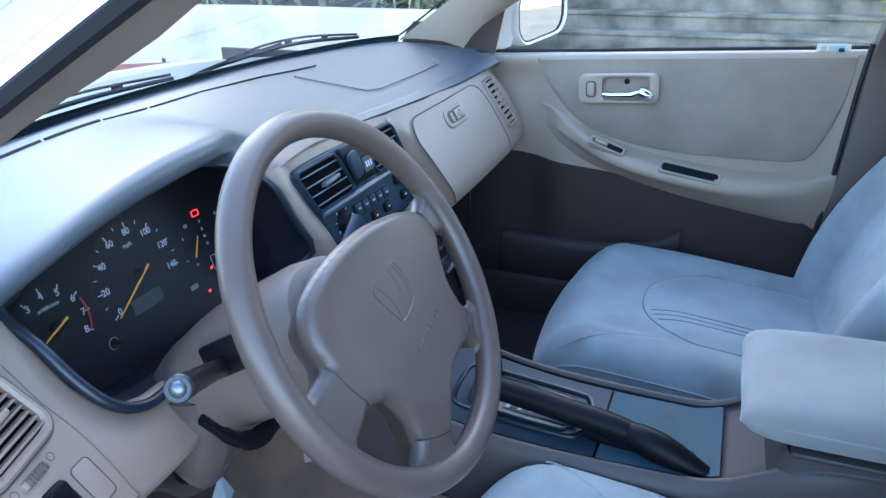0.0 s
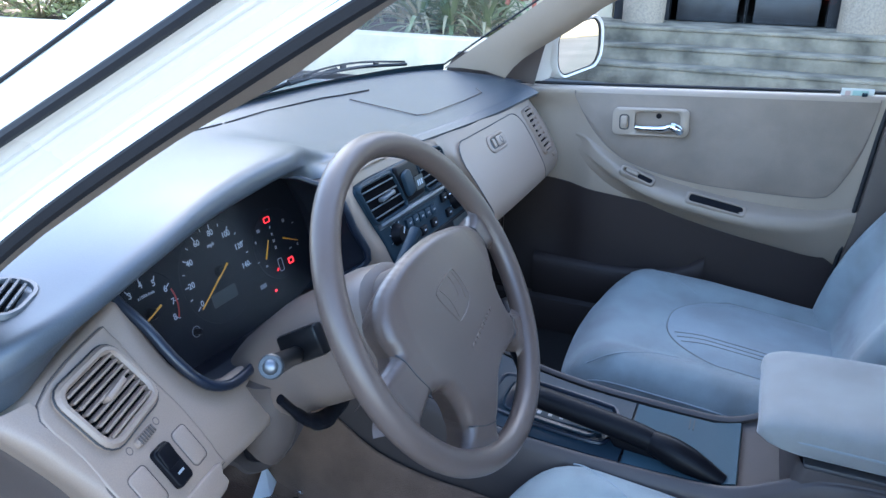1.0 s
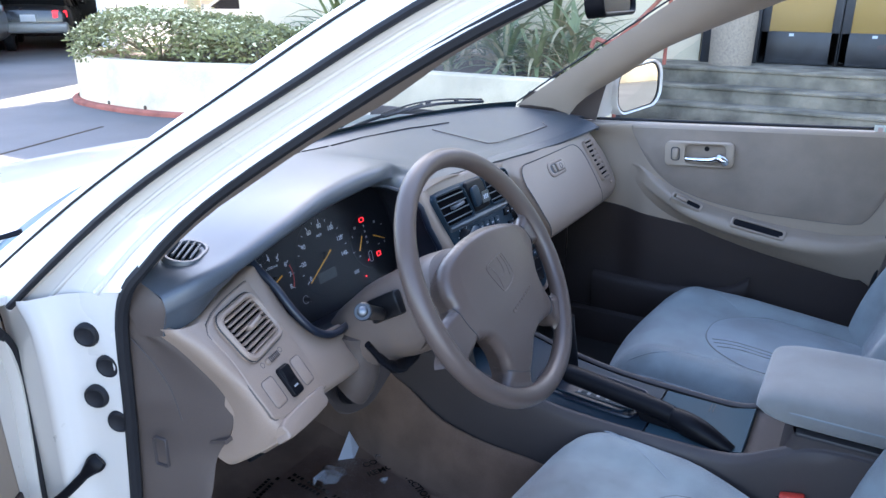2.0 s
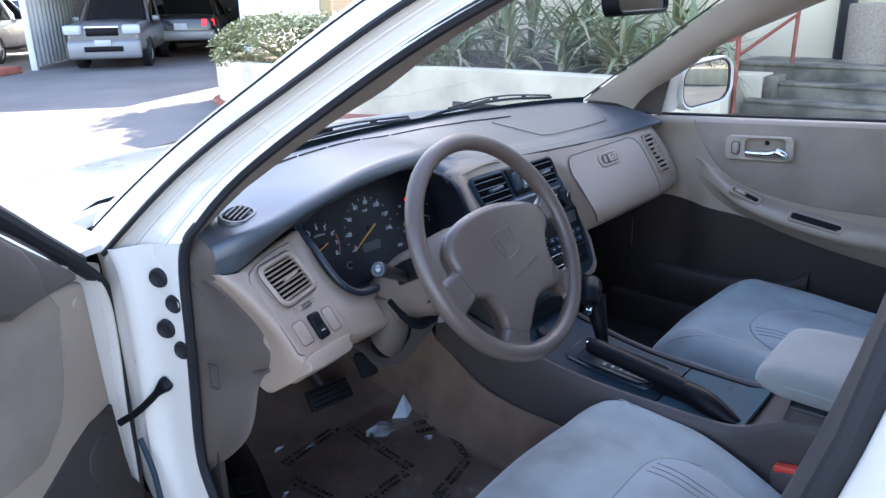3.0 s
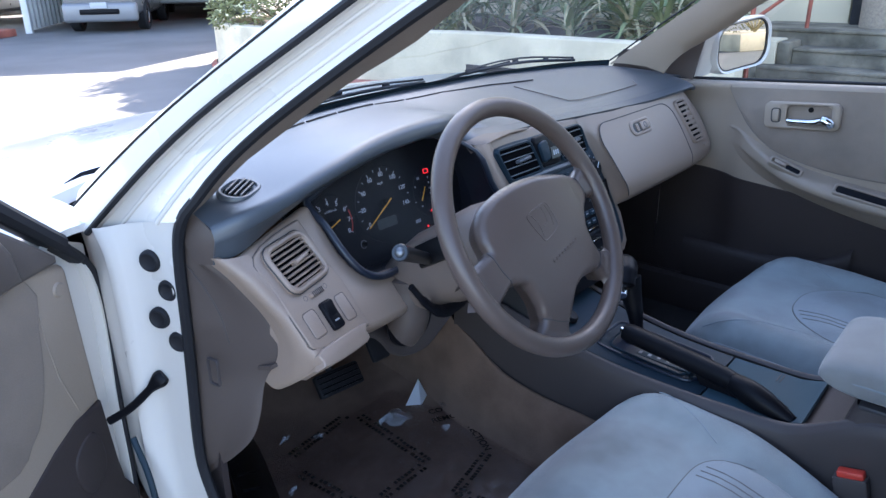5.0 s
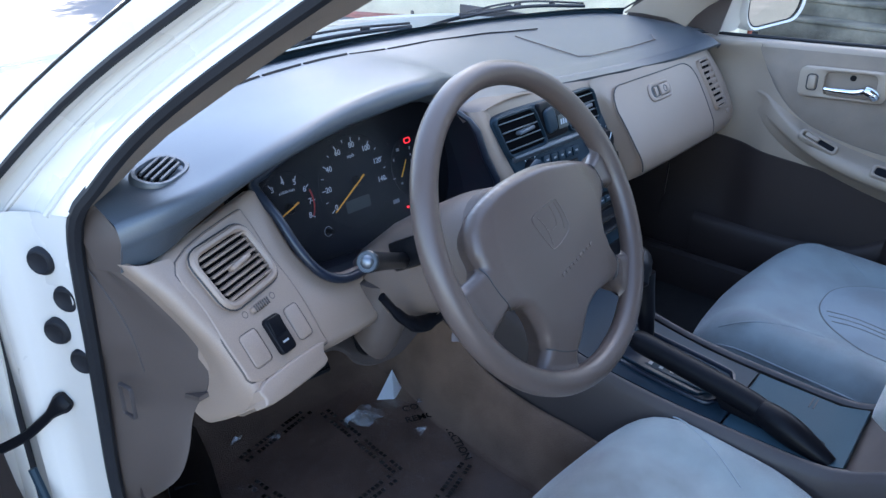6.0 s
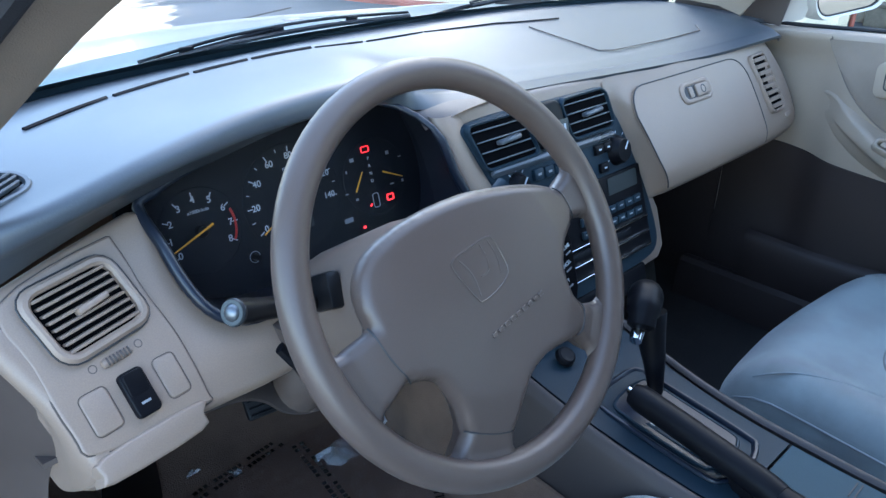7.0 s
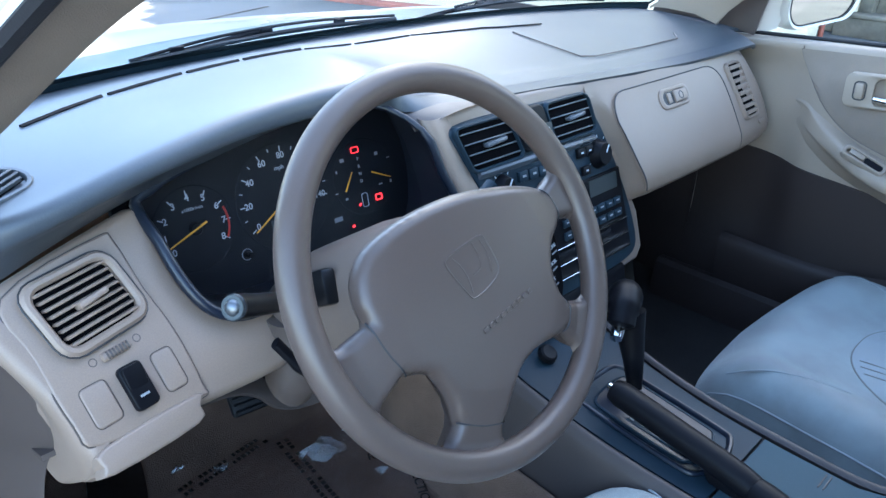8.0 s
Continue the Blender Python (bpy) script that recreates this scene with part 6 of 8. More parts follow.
def seat(name, label, cx, w, front, zc, belt_side, d_ins, w_ins, sink, taper):
    s = thing(name, label, "car seat", (cx, -0.4, 0.3))
    h = w / 2

    def top(u, d):
        """Cushion height for u across (-1 to 1) and d metres behind the front."""
        a = abs(u)
        z = zc - 0.055 * max(0.0, d - 0.06) - sink * max(0.0, d - 0.25) ** 1.3
        if d < 0.11:
            z -= 0.075 * ((0.11 - d) / 0.11) ** 2.2
        bol = min(max((a - 0.52) / 0.24, 0.0), 1.0)
        z += 0.016 * bol * bol * (3 - 2 * bol) * min(1.0, d / 0.12)
        if a > 0.80:
            z -= 0.062 * ((a - 0.80) / 0.20) ** 2
        return z + 0.0022 * noise.noise(Vector((u * 2.6 + cx * 5, d * 9, 0.3)))

    rows = []
    nd, nu = 26, 36
    for i in range(nd + 1):
        d = 0.60 * (i / nd) ** 1.15
        k = (0.93 + 0.07 * min(1.0, d / 0.12) ** 0.5) * (1 - taper * min(max((d - 0.22) / 0.20, 0.0), 1.0) ** 1.5)
        bow = -0.022 * (1 - min(1, d / 0.3))
        line = []
        for j in range(nu + 1):
            u = -1 + 2 * j / nu
            x = cx + h * k * u
            y = front - d + bow * u * u
            line.append(Vector((x, y, top(u, d))))
        lo, hi = line[0], line[-1]
        line = [lo + Vector((0.018, 0.0, -0.17)), lo + Vector((0.004, 0.0, -0.075)), lo + Vector((-0.003, 0, -0.025))] + line + [hi + Vector((0.003, 0, -0.025)), hi + Vector((-0.004, 0, -0.075)), hi + Vector((-0.018, 0.0, -0.17))]
        rows.append(line)
    f = rows[0]
    skirt = [[p + Vector((0, dy, dz)) for p in f] for dy, dz in ((-0.03, -0.14), (-0.004, -0.075), (0.004, -0.03))]
    part("cushion", grid(skirt + rows)[0], M_FABRIC, s, "grey velour seat cushion", angle=70)

    def ins(a, b, lift=0.010):
        d0 = d_ins + (0.075 * abs(a) ** 5 if belt_side > 0 else 0.11 * abs(a) ** 2.8)
        d = d0 + (0.60 - d0) * b
        u = w_ins / h * a * (1 - taper * min(max((d - 0.22) / 0.20, 0.0), 1.0) ** 1.5)
        return Vector((cx + h * u, front - d, top(u, d) + lift * min(1.0, 6 * b + 0.15) * min(1.0, (1 - abs(a)) * 6 + 0.15)))

    insert = part("cushion_insert", grid([[ins(-1 + 2 * j / 24, i / 18) for j in range(25)] for i in range(19)])[0], M_INSERT, s, "stitched grey insert", angle=70)
    border = [ins(-1, 1 - i / 12, 0.001) for i in range(12)] + [ins(-1 + 2 * j / 24, 0.0, 0.001) for j in range(25)] + [ins(1, i / 12, 0.001) for i in range(1, 13)]
    part("piping", tube(border, 0.0017, 8), M_STITCH, insert, "sewn border seam")
    for a in (0.37 * belt_side, 0.475 * belt_side, 0.58 * belt_side):
        part("stitch_line", tube([ins(a, 0.03 + 0.97 * i / 14, 0.0100) for i in range(15)], 0.0013, 5), M_STITCH, insert)
    for sg in (-1, 1):
        line = [Vector((cx + sg * (h * 0.985 * (0.93 + 0.07 * min(1.0, d / 0.12) ** 0.5) * (1 - taper * min(max((d - 0.22) / 0.20, 0.0), 1.0) ** 1.5)), front - d, top(sg * 0.96, d) - 0.006)) for d in (0.03 + 0.54 * i / 20 for i in range(21))]
        part("piping", tube(line, 0.0018, 6), M_INSERT, s, "sewn edge welt")
        line = [Vector((cx + sg * h * (0.90 - 0.30 * q ** 1.4), front - 0.07 - 0.16 * q, top(sg * (0.90 - 0.30 * q ** 1.4), 0.07 + 0.16 * q) - 0.0004)) for q in (i / 14 for i in range(15))]
        part("crease", tube(line, 0.0015, 6), M_INSERT, s, "sewn crease of the bolster")
    part("seat_base", box((w * 0.86, 0.46, 0.10), pose(cx, front - 0.33, 0.345), 0.01), M_DARK, s, "dark seat base")
    # backrest
    rows, lean = [], radians(24)
    for i in range(25):
        t = i / 24
        r = 0.64 * t
        y, z = front - 0.50 - r * math.sin(lean), zc - 0.05 + r * math.cos(lean)
        k = 1.0 + 0.04 * math.sin(math.pi * min(1, t * 1.4)) - (0.22 * max(0, t - 0.6) / 0.4 if t > 0.6 else 0)
        line = []
        for j in range(33):
            u = -1 + 2 * j / 32
            a = abs(u)
            bol = min(max((a - 0.50) / 0.25, 0.0), 1.0)
            out = 0.045 * bol * bol * (3 - 2 * bol) * math.sin(math.pi * min(1.0, 0.25 + t * 0.9))
            if a > 0.84:
                out -= 0.075 * ((a - 0.84) / 0.16) ** 2
            lum = 0.018 * math.sin(math.pi * min(1, t * 1.5))
            line.append(Vector((cx + h * k * u, y + out + lum, z)))
        lo, hi = line[0], line[-1]
        rows.append([lo + Vector((0.02, -0.11, 0)), lo + Vector((0.0, -0.04, 0))] + line + [hi + Vector((0.0, -0.04, 0)), hi + Vector((-0.02, -0.11, 0))])
    crown = [p + Vector((0, -0.02, 0.02)) for p in rows[-1]], [p + Vector((0, -0.09, 0.015)) for p in rows[-1]]
    back = part("backrest", grid(rows + list(crown))[0], M_FABRIC, s, "grey velour backrest with side bolsters", angle=70)
    part("back_shell", box((w * 0.9, 0.06, 0.60), pose(cx, front - 0.72, zc + 0.22, math.degrees(lean), 0, 0), 0.02), M_TAUPE, s, "taupe seat back shell")
    part("headrest", box((0.26, 0.10, 0.15), pose(cx, front - 0.82, zc + 0.64, 14, 0, 0), 0.04, seg=4), M_FABRIC, s, "grey velour headrest")
    b0 = Vector((-0.166 if belt_side > 0 else cx - h - 0.022, -0.455, 0.398))
    bk = part("buckle_stem", tube([b0, b0 + Vector((0, 0.02, 0.09))], 0.010, 8, flat=0.5), M_DARK, s, "belt buckle stem")
    part("buckle", box((0.022, 0.046, 0.070), Matrix.Translation(b0 + Vector((0, 0.028, 0.115))) @ Matrix.Rotation(radians(-14), 4, "X"), 0.004), M_CONSOLE, s, "dark grey belt buckle")
    part("buckle_button", box((0.017, 0.036, 0.012), Matrix.Translation(b0 + Vector((0, 0.036, 0.152))) @ Matrix.Rotation(radians(-14), 4, "X"), 0.003), plain("buckle_red", (0.62, 0.05, 0.03), 0.4), s, "red release button")
    return s


driver_seat = seat("driver_seat", "grey velour driver's seat with a stitched insert", -0.355, 0.475, -0.012, 0.553, 1, 0.222, 0.138, 0.36, 0.17)
passenger_seat = seat("passenger_seat", "grey velour passenger seat with a stitched insert", 0.43, 0.52, 0.012, 0.541, -1, 0.190, 0.150, 0.08, 0.0)

# ---- passenger door ----
pdoor = thing("passenger_door", "closed passenger door with taupe cloth and beige armrest trim", "car door", (0.75, -0.1, 0.35))


def belt(y):
    return 0.953 - 0.050 * y


def door_out(y):
    """How far the trim steps outward beside the end of the dashboard."""
    t = min(max((y - 0.06) / 0.09, 0.0), 1.0)
    return 0.032 * t * t * (3 - 2 * t)


YS = (0.30, 0.2, 0.15, 0.12, 0.09, 0.06, 0.0, -0.1, -0.2, -0.3, -0.4, -0.5, -0.54)
part("trim_panel", patch([[(0.775, y, belt(y)), (0.752, y, belt(y) + 0.001), (0.738, y, belt(y) - 0.008), (0.722 + door_out(y), y, 0.89), (0.716 + door_out(y), y, 0.82), (0.714 + door_out(y), y, 0.74), (0.714 + door_out(y), y, 0.66), (0.716 + door_out(y), y, 0.595)] for y in YS], 2, 4), M_DOORBEIGE, pdoor, "beige plastic upper trim")
part("lower_trim", patch([[(0.712 + door_out(y), y, 0.700 + 0.09 * max(-0.9, min(0.2, y)) if y > -0.5 else 0.60), (0.720 + door_out(y), y, 0.56), (0.722 + 0.5 * door_out(y), y, 0.45), (0.735, y, 0.33)] for y in YS], 2, 4, 0.004), M_LOWTRIM, pdoor, "dark taupe lower trim")
IN = [(0.132, 0.941), (0.125, 0.915), (0.109, 0.890), (0.080, 0.857), (0.047, 0.825), (0.015, 0.802), (-0.019, 0.786), (-0.096, 0.766), (-0.195, 0.754), (-0.334, 0.752), (-0.425, 0.755), (-0.450, 0.764), (-0.464, 0.785), (-0.491, 0.85), (-0.505, 0.92), (-0.511, 0.973)]


def trim_x(y, z):
    pts = [(belt(y) - 0.008, 0.738), (0.89, 0.722), (0.82, 0.716), (0.74, 0.714), (0.60, 0.714)]
    for (z0, x0), (z1, x1) in zip(pts, pts[1:]):
        if z1 <= z <= z0:
            return x0 + (x1 - x0) * (z0 - z) / (z0 - z1) + door_out(y) * min(1.0, (pts[0][0] - z) / 0.055)
    return pts[0][1] if z > pts[0][0] else 0.714


low_line = resample([(0, y, z) for y, z in IN], 40)
rows = []
for p in low_line:
    zt = belt(p.y) - 0.010
    col = []
    for k in range(11):
        z = min(p.z, zt) + (zt - min(p.z, zt)) * k / 10
        col.append(Vector((trim_x(p.y, z) - ((0.004 + 0.25 * door_out(p.y)) if 0 < k else 0.0005), p.y, z)))
    rows.append(col)
part("cloth_insert", grid(rows)[0], M_DOORCLOTH, pdoor, "taupe cloth insert")
part("insert_seam", tube([Vector((trim_x(p.y, p.z) - 0.0015, p.y, p.z)) for p in low_line], 0.0010, 5), M_SHROUD, pdoor)
ARM = [(0.135, 0.830, 0.80, -0.006), (0.10, 0.828, 0.780, -0.003), (0.07, 0.814, 0.755, 0.005), (0.02, 0.790, 0.722, 0.023), (-0.05, 0.760, 0.696, 0.045), (-0.15, 0.737, 0.668, 0.054), (-0.27, 0.720, 0.644, 0.055), (-0.38, 0.716, 0.628, 0.048), (-0.45, 0.722, 0.618, 0.034), (-0.515, 0.738, 0.612, 0.012)]
part("armrest", patch([[(q + 0.716, y, zt + 0.010), (q + 0.712 - 0.3 * d, y, zt + 0.004), (q + 0.712 - 0.8 * d, y, zt - 0.002), (q + 0.712 - d, y, zt - 0.014), (q + 0.711 - 0.96 * d, y, zt - 0.03), (q + 0.712 - 0.6 * d, y, (zt * 0.4 + zb * 0.6)), (q + 0.714 - 0.15 * d, y, zb + 0.004), (q + 0.718, y, zb - 0.004)] for y, zt, zb, d, q in [(*w_, door_out(w_[0]) + (0.006 if w_[0] > 0.13 else 0.0)) for w_ in ARM]], 4, 4), M_DOORBEIGE, pdoor, "beige sweeping armrest")
PD = axes((0.708, 0.0, 0.80), (0, -1, 0), (0, 0, 1))


def pd(y, z, lift=0.0):
    return PD @ Matrix.Translation((-y, z - 0.80, lift))


bz = pd(-0.0545, 0.8865, 0.0) @ Matrix.Rotation(radians(3.5), 4, "Z")
bezel = part("handle_bezel", ring(rrect(0.172, 0.064, 0.014), [(x + 0.016, y) for x, y in rrect(0.102, 0.050, 0.012)], 0.014, bz @ Matrix.Translation((0, 0, 0.004)), 0.003), M_DOORBEIGE, pdoor, "beige door handle bezel")
part("bezel_recess", plate([(x + 0.016, y) for x, y in rrect(0.106, 0.054, 0.013)], 0.002, bz @ Matrix.Translation((0, 0, -0.009))), M_DOORCLOTH, bezel)
part("recess_screw", lathe([(0, 0.002), (0.006, 0.0015), (0.0065, 0)], bz @ Matrix.Translation((0.018, 0.014, -0.0085)), 12), M_BLACK, bezel, "dark screw cap")
part("door_handle", tube([bz @ Vector(p) for p in smooth_line([(-0.032, -0.012, 0.0), (-0.01, -0.013, 0.003), (0.03, -0.012, 0.006), (0.050, -0.006, 0.010), (0.064, -0.012, 0.009), (0.070, -0.020, 0.004)], 4)], [0.006] * 4 + [0.007] * 4 + [0.0082] * 4 + [0.0115] * 4 + [0.0115] * 4 + [0.0075], 12, flat=0.9), M_CHROME, bezel, "polished chrome pull handle")
part("lock_knob", box((0.017, 0.030, 0.010), bz @ Matrix.Translation((-0.058, 0, 0.005)), 0.005), M_DOORBEIGE, bezel, "beige lock slider")
part("lock_joint", ring(rrect(0.023, 0.036, 0.008), rrect(0.018, 0.031, 0.006), 0.002, bz @ Matrix.Translation((-0.058, 0, 0.0044)), 0.0), M_DARK, bezel)
for y, z, d, w, h, nm, lab in ((-0.045, 0.766, 0.044, 0.070, 0.012, "window_switch", "window switch recess in the armrest"), (-0.225, 0.724, 0.053, 0.118, 0.018, "pull_pocket", "dark pull slot with a raised rim")):
    mm = axes((0.712 - d * 0.80, y, z - 0.001), (0.02, -1, -0.16 if nm == "pull_pocket" else -0.36), (0.75, 0, 0.66))
    pk = part(nm, ring(rrect(w + 0.016, h + 0.014, 0.009), rrect(w, h, 0.006), 0.014, mm @ Matrix.Translation((0, 0, 0.0065)), 0.003), M_DOORBEIGE, pdoor, lab)
    part("slot", plate(rrect(w, h, 0.006) if nm == "pull_pocket" else [(x * 0.5 + 0.018, yy) for x, yy in rrect(w, h, 0.006)], 0.002, mm @ Matrix.Translation((0, 0, 0.0045))), M_BLACK, pk, "black slot")
    if nm == "window_switch":
        part("rocker", box((w * 0.42, h * 0.8, 0.005), mm @ Matrix.Translation((-w * 0.22, 0, 0.006)), 0.002), M_DOORBEIGE, pk)
part("belt_seal", tube([(0.778, y, belt(y) + 0.004) for y in YS], 0.004, 8), M_RUBBER, pdoor, "black window seal")
part("map_pocket", patch([[(0.716, y, z) , (0.700, y, z - 0.012), (0.700, y, z - 0.06), (0.716, y, z - 0.13)] for y, z in ((0.20, 0.52), (0.0, 0.515), (-0.15, 0.535), (-0.22, 0.58))], 3, 3), M_LOWTRIM, pdoor, "dark map pocket lip")
part("door_shell", box((0.06, 1.05, 0.62), pose(0.83, -0.15, 0.63), 0.02), M_WHITE, pdoor, "white outer door skin")
wg = part("window_glass", patch([[(0.785 - 0.42 * (z - 0.95), y, z) for y, z in ((ya, 0.94), (yb, 1.14), (yc, 1.33))] for ya, yb, yc in ((0.22, 0.02, -0.28), (-0.15, -0.2, -0.4), (-0.58, -0.58, -0.58))], 3, 3), M_GLASS, pdoor, "clear side window")
wg.visible_shadow = False
part("window_frame", tube(smooth_line([(0.792, 0.36, 0.935), (0.762, 0.29, 1.02), (0.712, 0.13, 1.13), (0.662, -0.03, 1.24), (0.62, -0.24, 1.335), (0.60, -0.50, 1.355), (0.62, -0.60, 1.31), (0.70, -0.60, 1.12), (0.775, -0.585, 0.97)], 4), 0.012, 8), M_RUBBER, pdoor, "dark window frame")
part("sail_trim", patch([[(0.748, 0.32, 0.955), (0.750, 0.285, 0.952), (0.752, 0.240, 0.944)], [(0.740, 0.29, 1.00), (0.742, 0.26, 1.00), (0.744, 0.226, 0.997)], [(0.728, 0.26, 1.045), (0.730, 0.235, 1.048), (0.733, 0.210, 1.05)], [(0.715, 0.22, 1.085), (0.717, 0.205, 1.088), (0.718, 0.190, 1.09)]], 4, 4, 0.006), M_TAUPE, pdoor, "dark taupe sail trim")
POST = [(0.35, 0.692, -0.470), (0.57, 0.692, -0.492), (0.74, 0.693, -0.509), (0.91, 0.700, -0.522), (1.0, 0.693, -0.530), (1.15, 0.650, -0.560), (1.34, 0.57, -0.590)]
part("pillar_trim", patch([[(x + 0.030, y + 0.001, z), (x + 0.005, y - 0.002, z), (x, y - 0.012, z), (x - 0.002, y - 0.08, z), (x, -0.72, z)] for z, x, y in POST], 4, 4), M_TAUPE, body, "dark taupe centre pillar trim")
part("shut_seal", tube([(x + 0.014, y + 0.004, z) for z, x, y in POST[:5]], 0.005, 8), M_RUBBER, body, "black door seal")
# side mirror
MM = axes((0.891, 0.169, 1.026), (0.21, -0.07, 0), (0, 0.050, 1))
mo = rrect(0.225, 0.135, 0.050, 6)
mo = [(x, y + 0.10 * x) for x, y in mo]
rows = [[MM @ Vector((x * k, y * k, z)) for x, y in mo] for k, z in ((0.90, 0.004), (0.97, 0.008), (1.0, 0.0), (1.0, -0.02), (0.96, -0.05), (0.84, -0.08), (0.60, -0.105), (0.25, -0.118), (0.01, -0.12))]
housing = part("mirror_housing", grid(rows, True)[0], M_WHITE, pdoor, "white painted mirror housing", angle=60)
part("mirror_glass", plate([(x * 0.84 - 0.003, y * 0.85) for x, y in mo], 0.004, MM @ Matrix.Translation((0, 0, 0.003))), M_MIRROR, housing, "mirror glass")
part("mirror_rim", ring([(x * 0.875 - 0.003, y * 0.90) for x, y in mo], [(x * 0.84 - 0.003, y * 0.85) for x, y in mo], 0.008, MM @ Matrix.Translation((0, 0, 0.005)), 0.002), M_RUBBER, housing, "black inner rim")
part("mirror_arm", patch([[(0.770, 0.30, 0.945), (0.785, 0.25, 0.945), (0.800, 0.218, 0.957)], [(0.775, 0.285, 0.985), (0.788, 0.24, 0.985), (0.800, 0.210, 0.985)], [(0.78, 0.265, 1.03), (0.788, 0.235, 1.03), (0.799, 0.207, 1.03)], [(0.785, 0.25, 1.06), (0.790, 0.225, 1.065), (0.799, 0.207, 1.065)]], 4, 4, 0.010), M_WHITE, pdoor, "white mirror foot")

# inspection sticker and lock pin at the window sill
st = thing("sticker", "small white and green paper sticker on the window glass", "sticker", (0.77, -0.47, 0.98))
sm = axes((0.757, -0.465, 0.976), (0, -1, 0.02), (-0.35, 0, 1))
part("paper", plate(rrect(0.062, 0.026, 0.002), 0.0008, sm @ Matrix.Translation((0, 0.006, 0.006))), plain("sticker_white", (0.72, 0.74, 0.72), 0.6), st)
part("print", plate(rrect(0.030, 0.016, 0.002), 0.0004, sm @ Matrix.Translation((0.006, 0.007, 0.0068))), plain("sticker_green", (0.42, 0.62, 0.60), 0.6), st, "pale green print")
part("print", plate(rrect(0.010, 0.014, 0.002), 0.0004, sm @ Matrix.Translation((-0.018, 0.007, 0.0068))), plain("sticker_red", (0.62, 0.46, 0.44), 0.6), st, "red print")
part("clip", box((0.010, 0.030, 0.008), sm @ Matrix.Translation((0.014, -0.004, 0.010)), 0.002), M_SLATE, st, "grey clip")
part("clip_bar", box((0.030, 0.010, 0.006), sm @ Matrix.Translation((0.012, -0.012, 0.010)), 0.002), M_SLATE, st, "grey clip foot")

# ---- open driver's door ----
ddoor = thing("driver_door", "open driver's door with taupe and beige inner trim", "car door", (-0.83, 0.44, 0.3))
PHI = radians(62)
dd = Vector((-math.sin(PHI), -math.cos(PHI), 0))
DI = axes((-0.83, 0.44, 0.0), -dd, (0, 0, 1))


def dpoly(pts):
    return [(-s, z) for s, z in pts]


def dplate(name, pts, depth, lift, r, mat, label, sm=0):
    line = dpoly(pts)
    if sm:
        line = [(p.x, p.y) for p in smooth_line([(x, y, 0) for x, y in line], sm, True)]
    return part(name, plate(line, depth, DI @ Matrix.Translation((0, 0, lift)), r), mat, ddoor, label)


dplate("door_shell", [(-0.050, 0.885), (0.05, 0.93), (1.05, 0.98), (1.08, 0.60), (1.0, 0.30), (0.0, 0.30), (-0.050, 0.45), (-0.058, 0.66)], 0.10, -0.012, 0.008, M_WHITE, "white painted door shell")
dplate("trim_panel", [(0.018, 0.880), (0.04, 0.888), (0.10, 0.90), (0.25, 0.925), (1.0, 0.955), (1.02, 0.62), (0.30, 0.605), (0.176, 0.606), (0.155, 0.615), (0.104, 0.641), (0.058, 0.658), (0.003, 0.664), (0.009, 0.774), (0.014, 0.872)], 0.03, 0.006, 0.010, M_DOORBEIGE, "grey-beige inner trim")
dplate("cloth_insert", [(0.085, 0.880), (0.20, 0.905), (0.95, 0.935), (0.95, 0.70), (0.25, 0.66), (0.14, 0.68), (0.10, 0.74), (0.085, 0.82)], 0.01, 0.009, 0.003, M_DOORCLOTH, "taupe cloth insert", 3)
dplate("lower_trim", [(0.003, 0.664), (0.058, 0.666), (0.104, 0.650), (0.155, 0.624), (0.176, 0.614), (0.30, 0.612), (1.02, 0.62), (1.0, 0.33), (-0.01, 0.33), (-0.036, 0.45), (-0.036, 0.480), (-0.014, 0.515), (-0.007, 0.56)], 0.03, 0.0075, 0.006, M_LOWTRIM, "dark taupe lower trim")
dplate("speaker_cover", [(0.035, 0.632), (0.060, 0.628), (0.079, 0.607), (0.078, 0.572), (0.062, 0.546), (0.040, 0.548), (0.021, 0.570), (0.022, 0.607)], 0.006, 0.0105, 0.003, M_LOWTRIM, "dark taupe speaker cover", 3)
dplate("door_pocket", [(0.07, 0.49), (0.16, 0.53), (0.40, 0.545), (1.0, 0.55), (1.0, 0.36), (0.08, 0.36)], 0.03, 0.03, 0.012, M_LOWTRIM, "dark taupe door pocket")
dplate("sail_trim", [(0.041, 0.893), (0.040, 0.903), (0.085, 0.940), (0.130, 0.975), (0.186, 1.022), (0.217, 1.040), (0.219, 1.030), (0.214, 0.929), (0.228, 0.922), (0.197, 0.894), (0.170, 0.884), (0.130, 0.891), (0.101, 0.892)], 0.03, 0.018, 0.008, M_SAIL, "dark taupe mirror sail trim")
dplate("sail_hump", [(0.108, 0.897), (0.115, 0.937), (0.137, 0.974), (0.186, 1.014), (0.208, 1.026), (0.206, 0.932), (0.214, 0.918), (0.195, 0.899), (0.170, 0.890), (0.130, 0.895)], 0.02, 0.027, 0.009, M_SAIL, "raised taupe mirror cover")
dplate("frame_cover", [(-0.028, 0.872), (0.017, 0.924), (0.113, 1.005), (0.19, 1.075), (0.36, 1.215), (0.55, 1.30), (0.56, 1.27), (0.38, 1.175), (0.22, 1.056), (0.12, 0.982), (0.023, 0.902), (-0.012, 0.870)], 0.02, 0.008, 0.006, M_RUBBER, "black window frame cover")
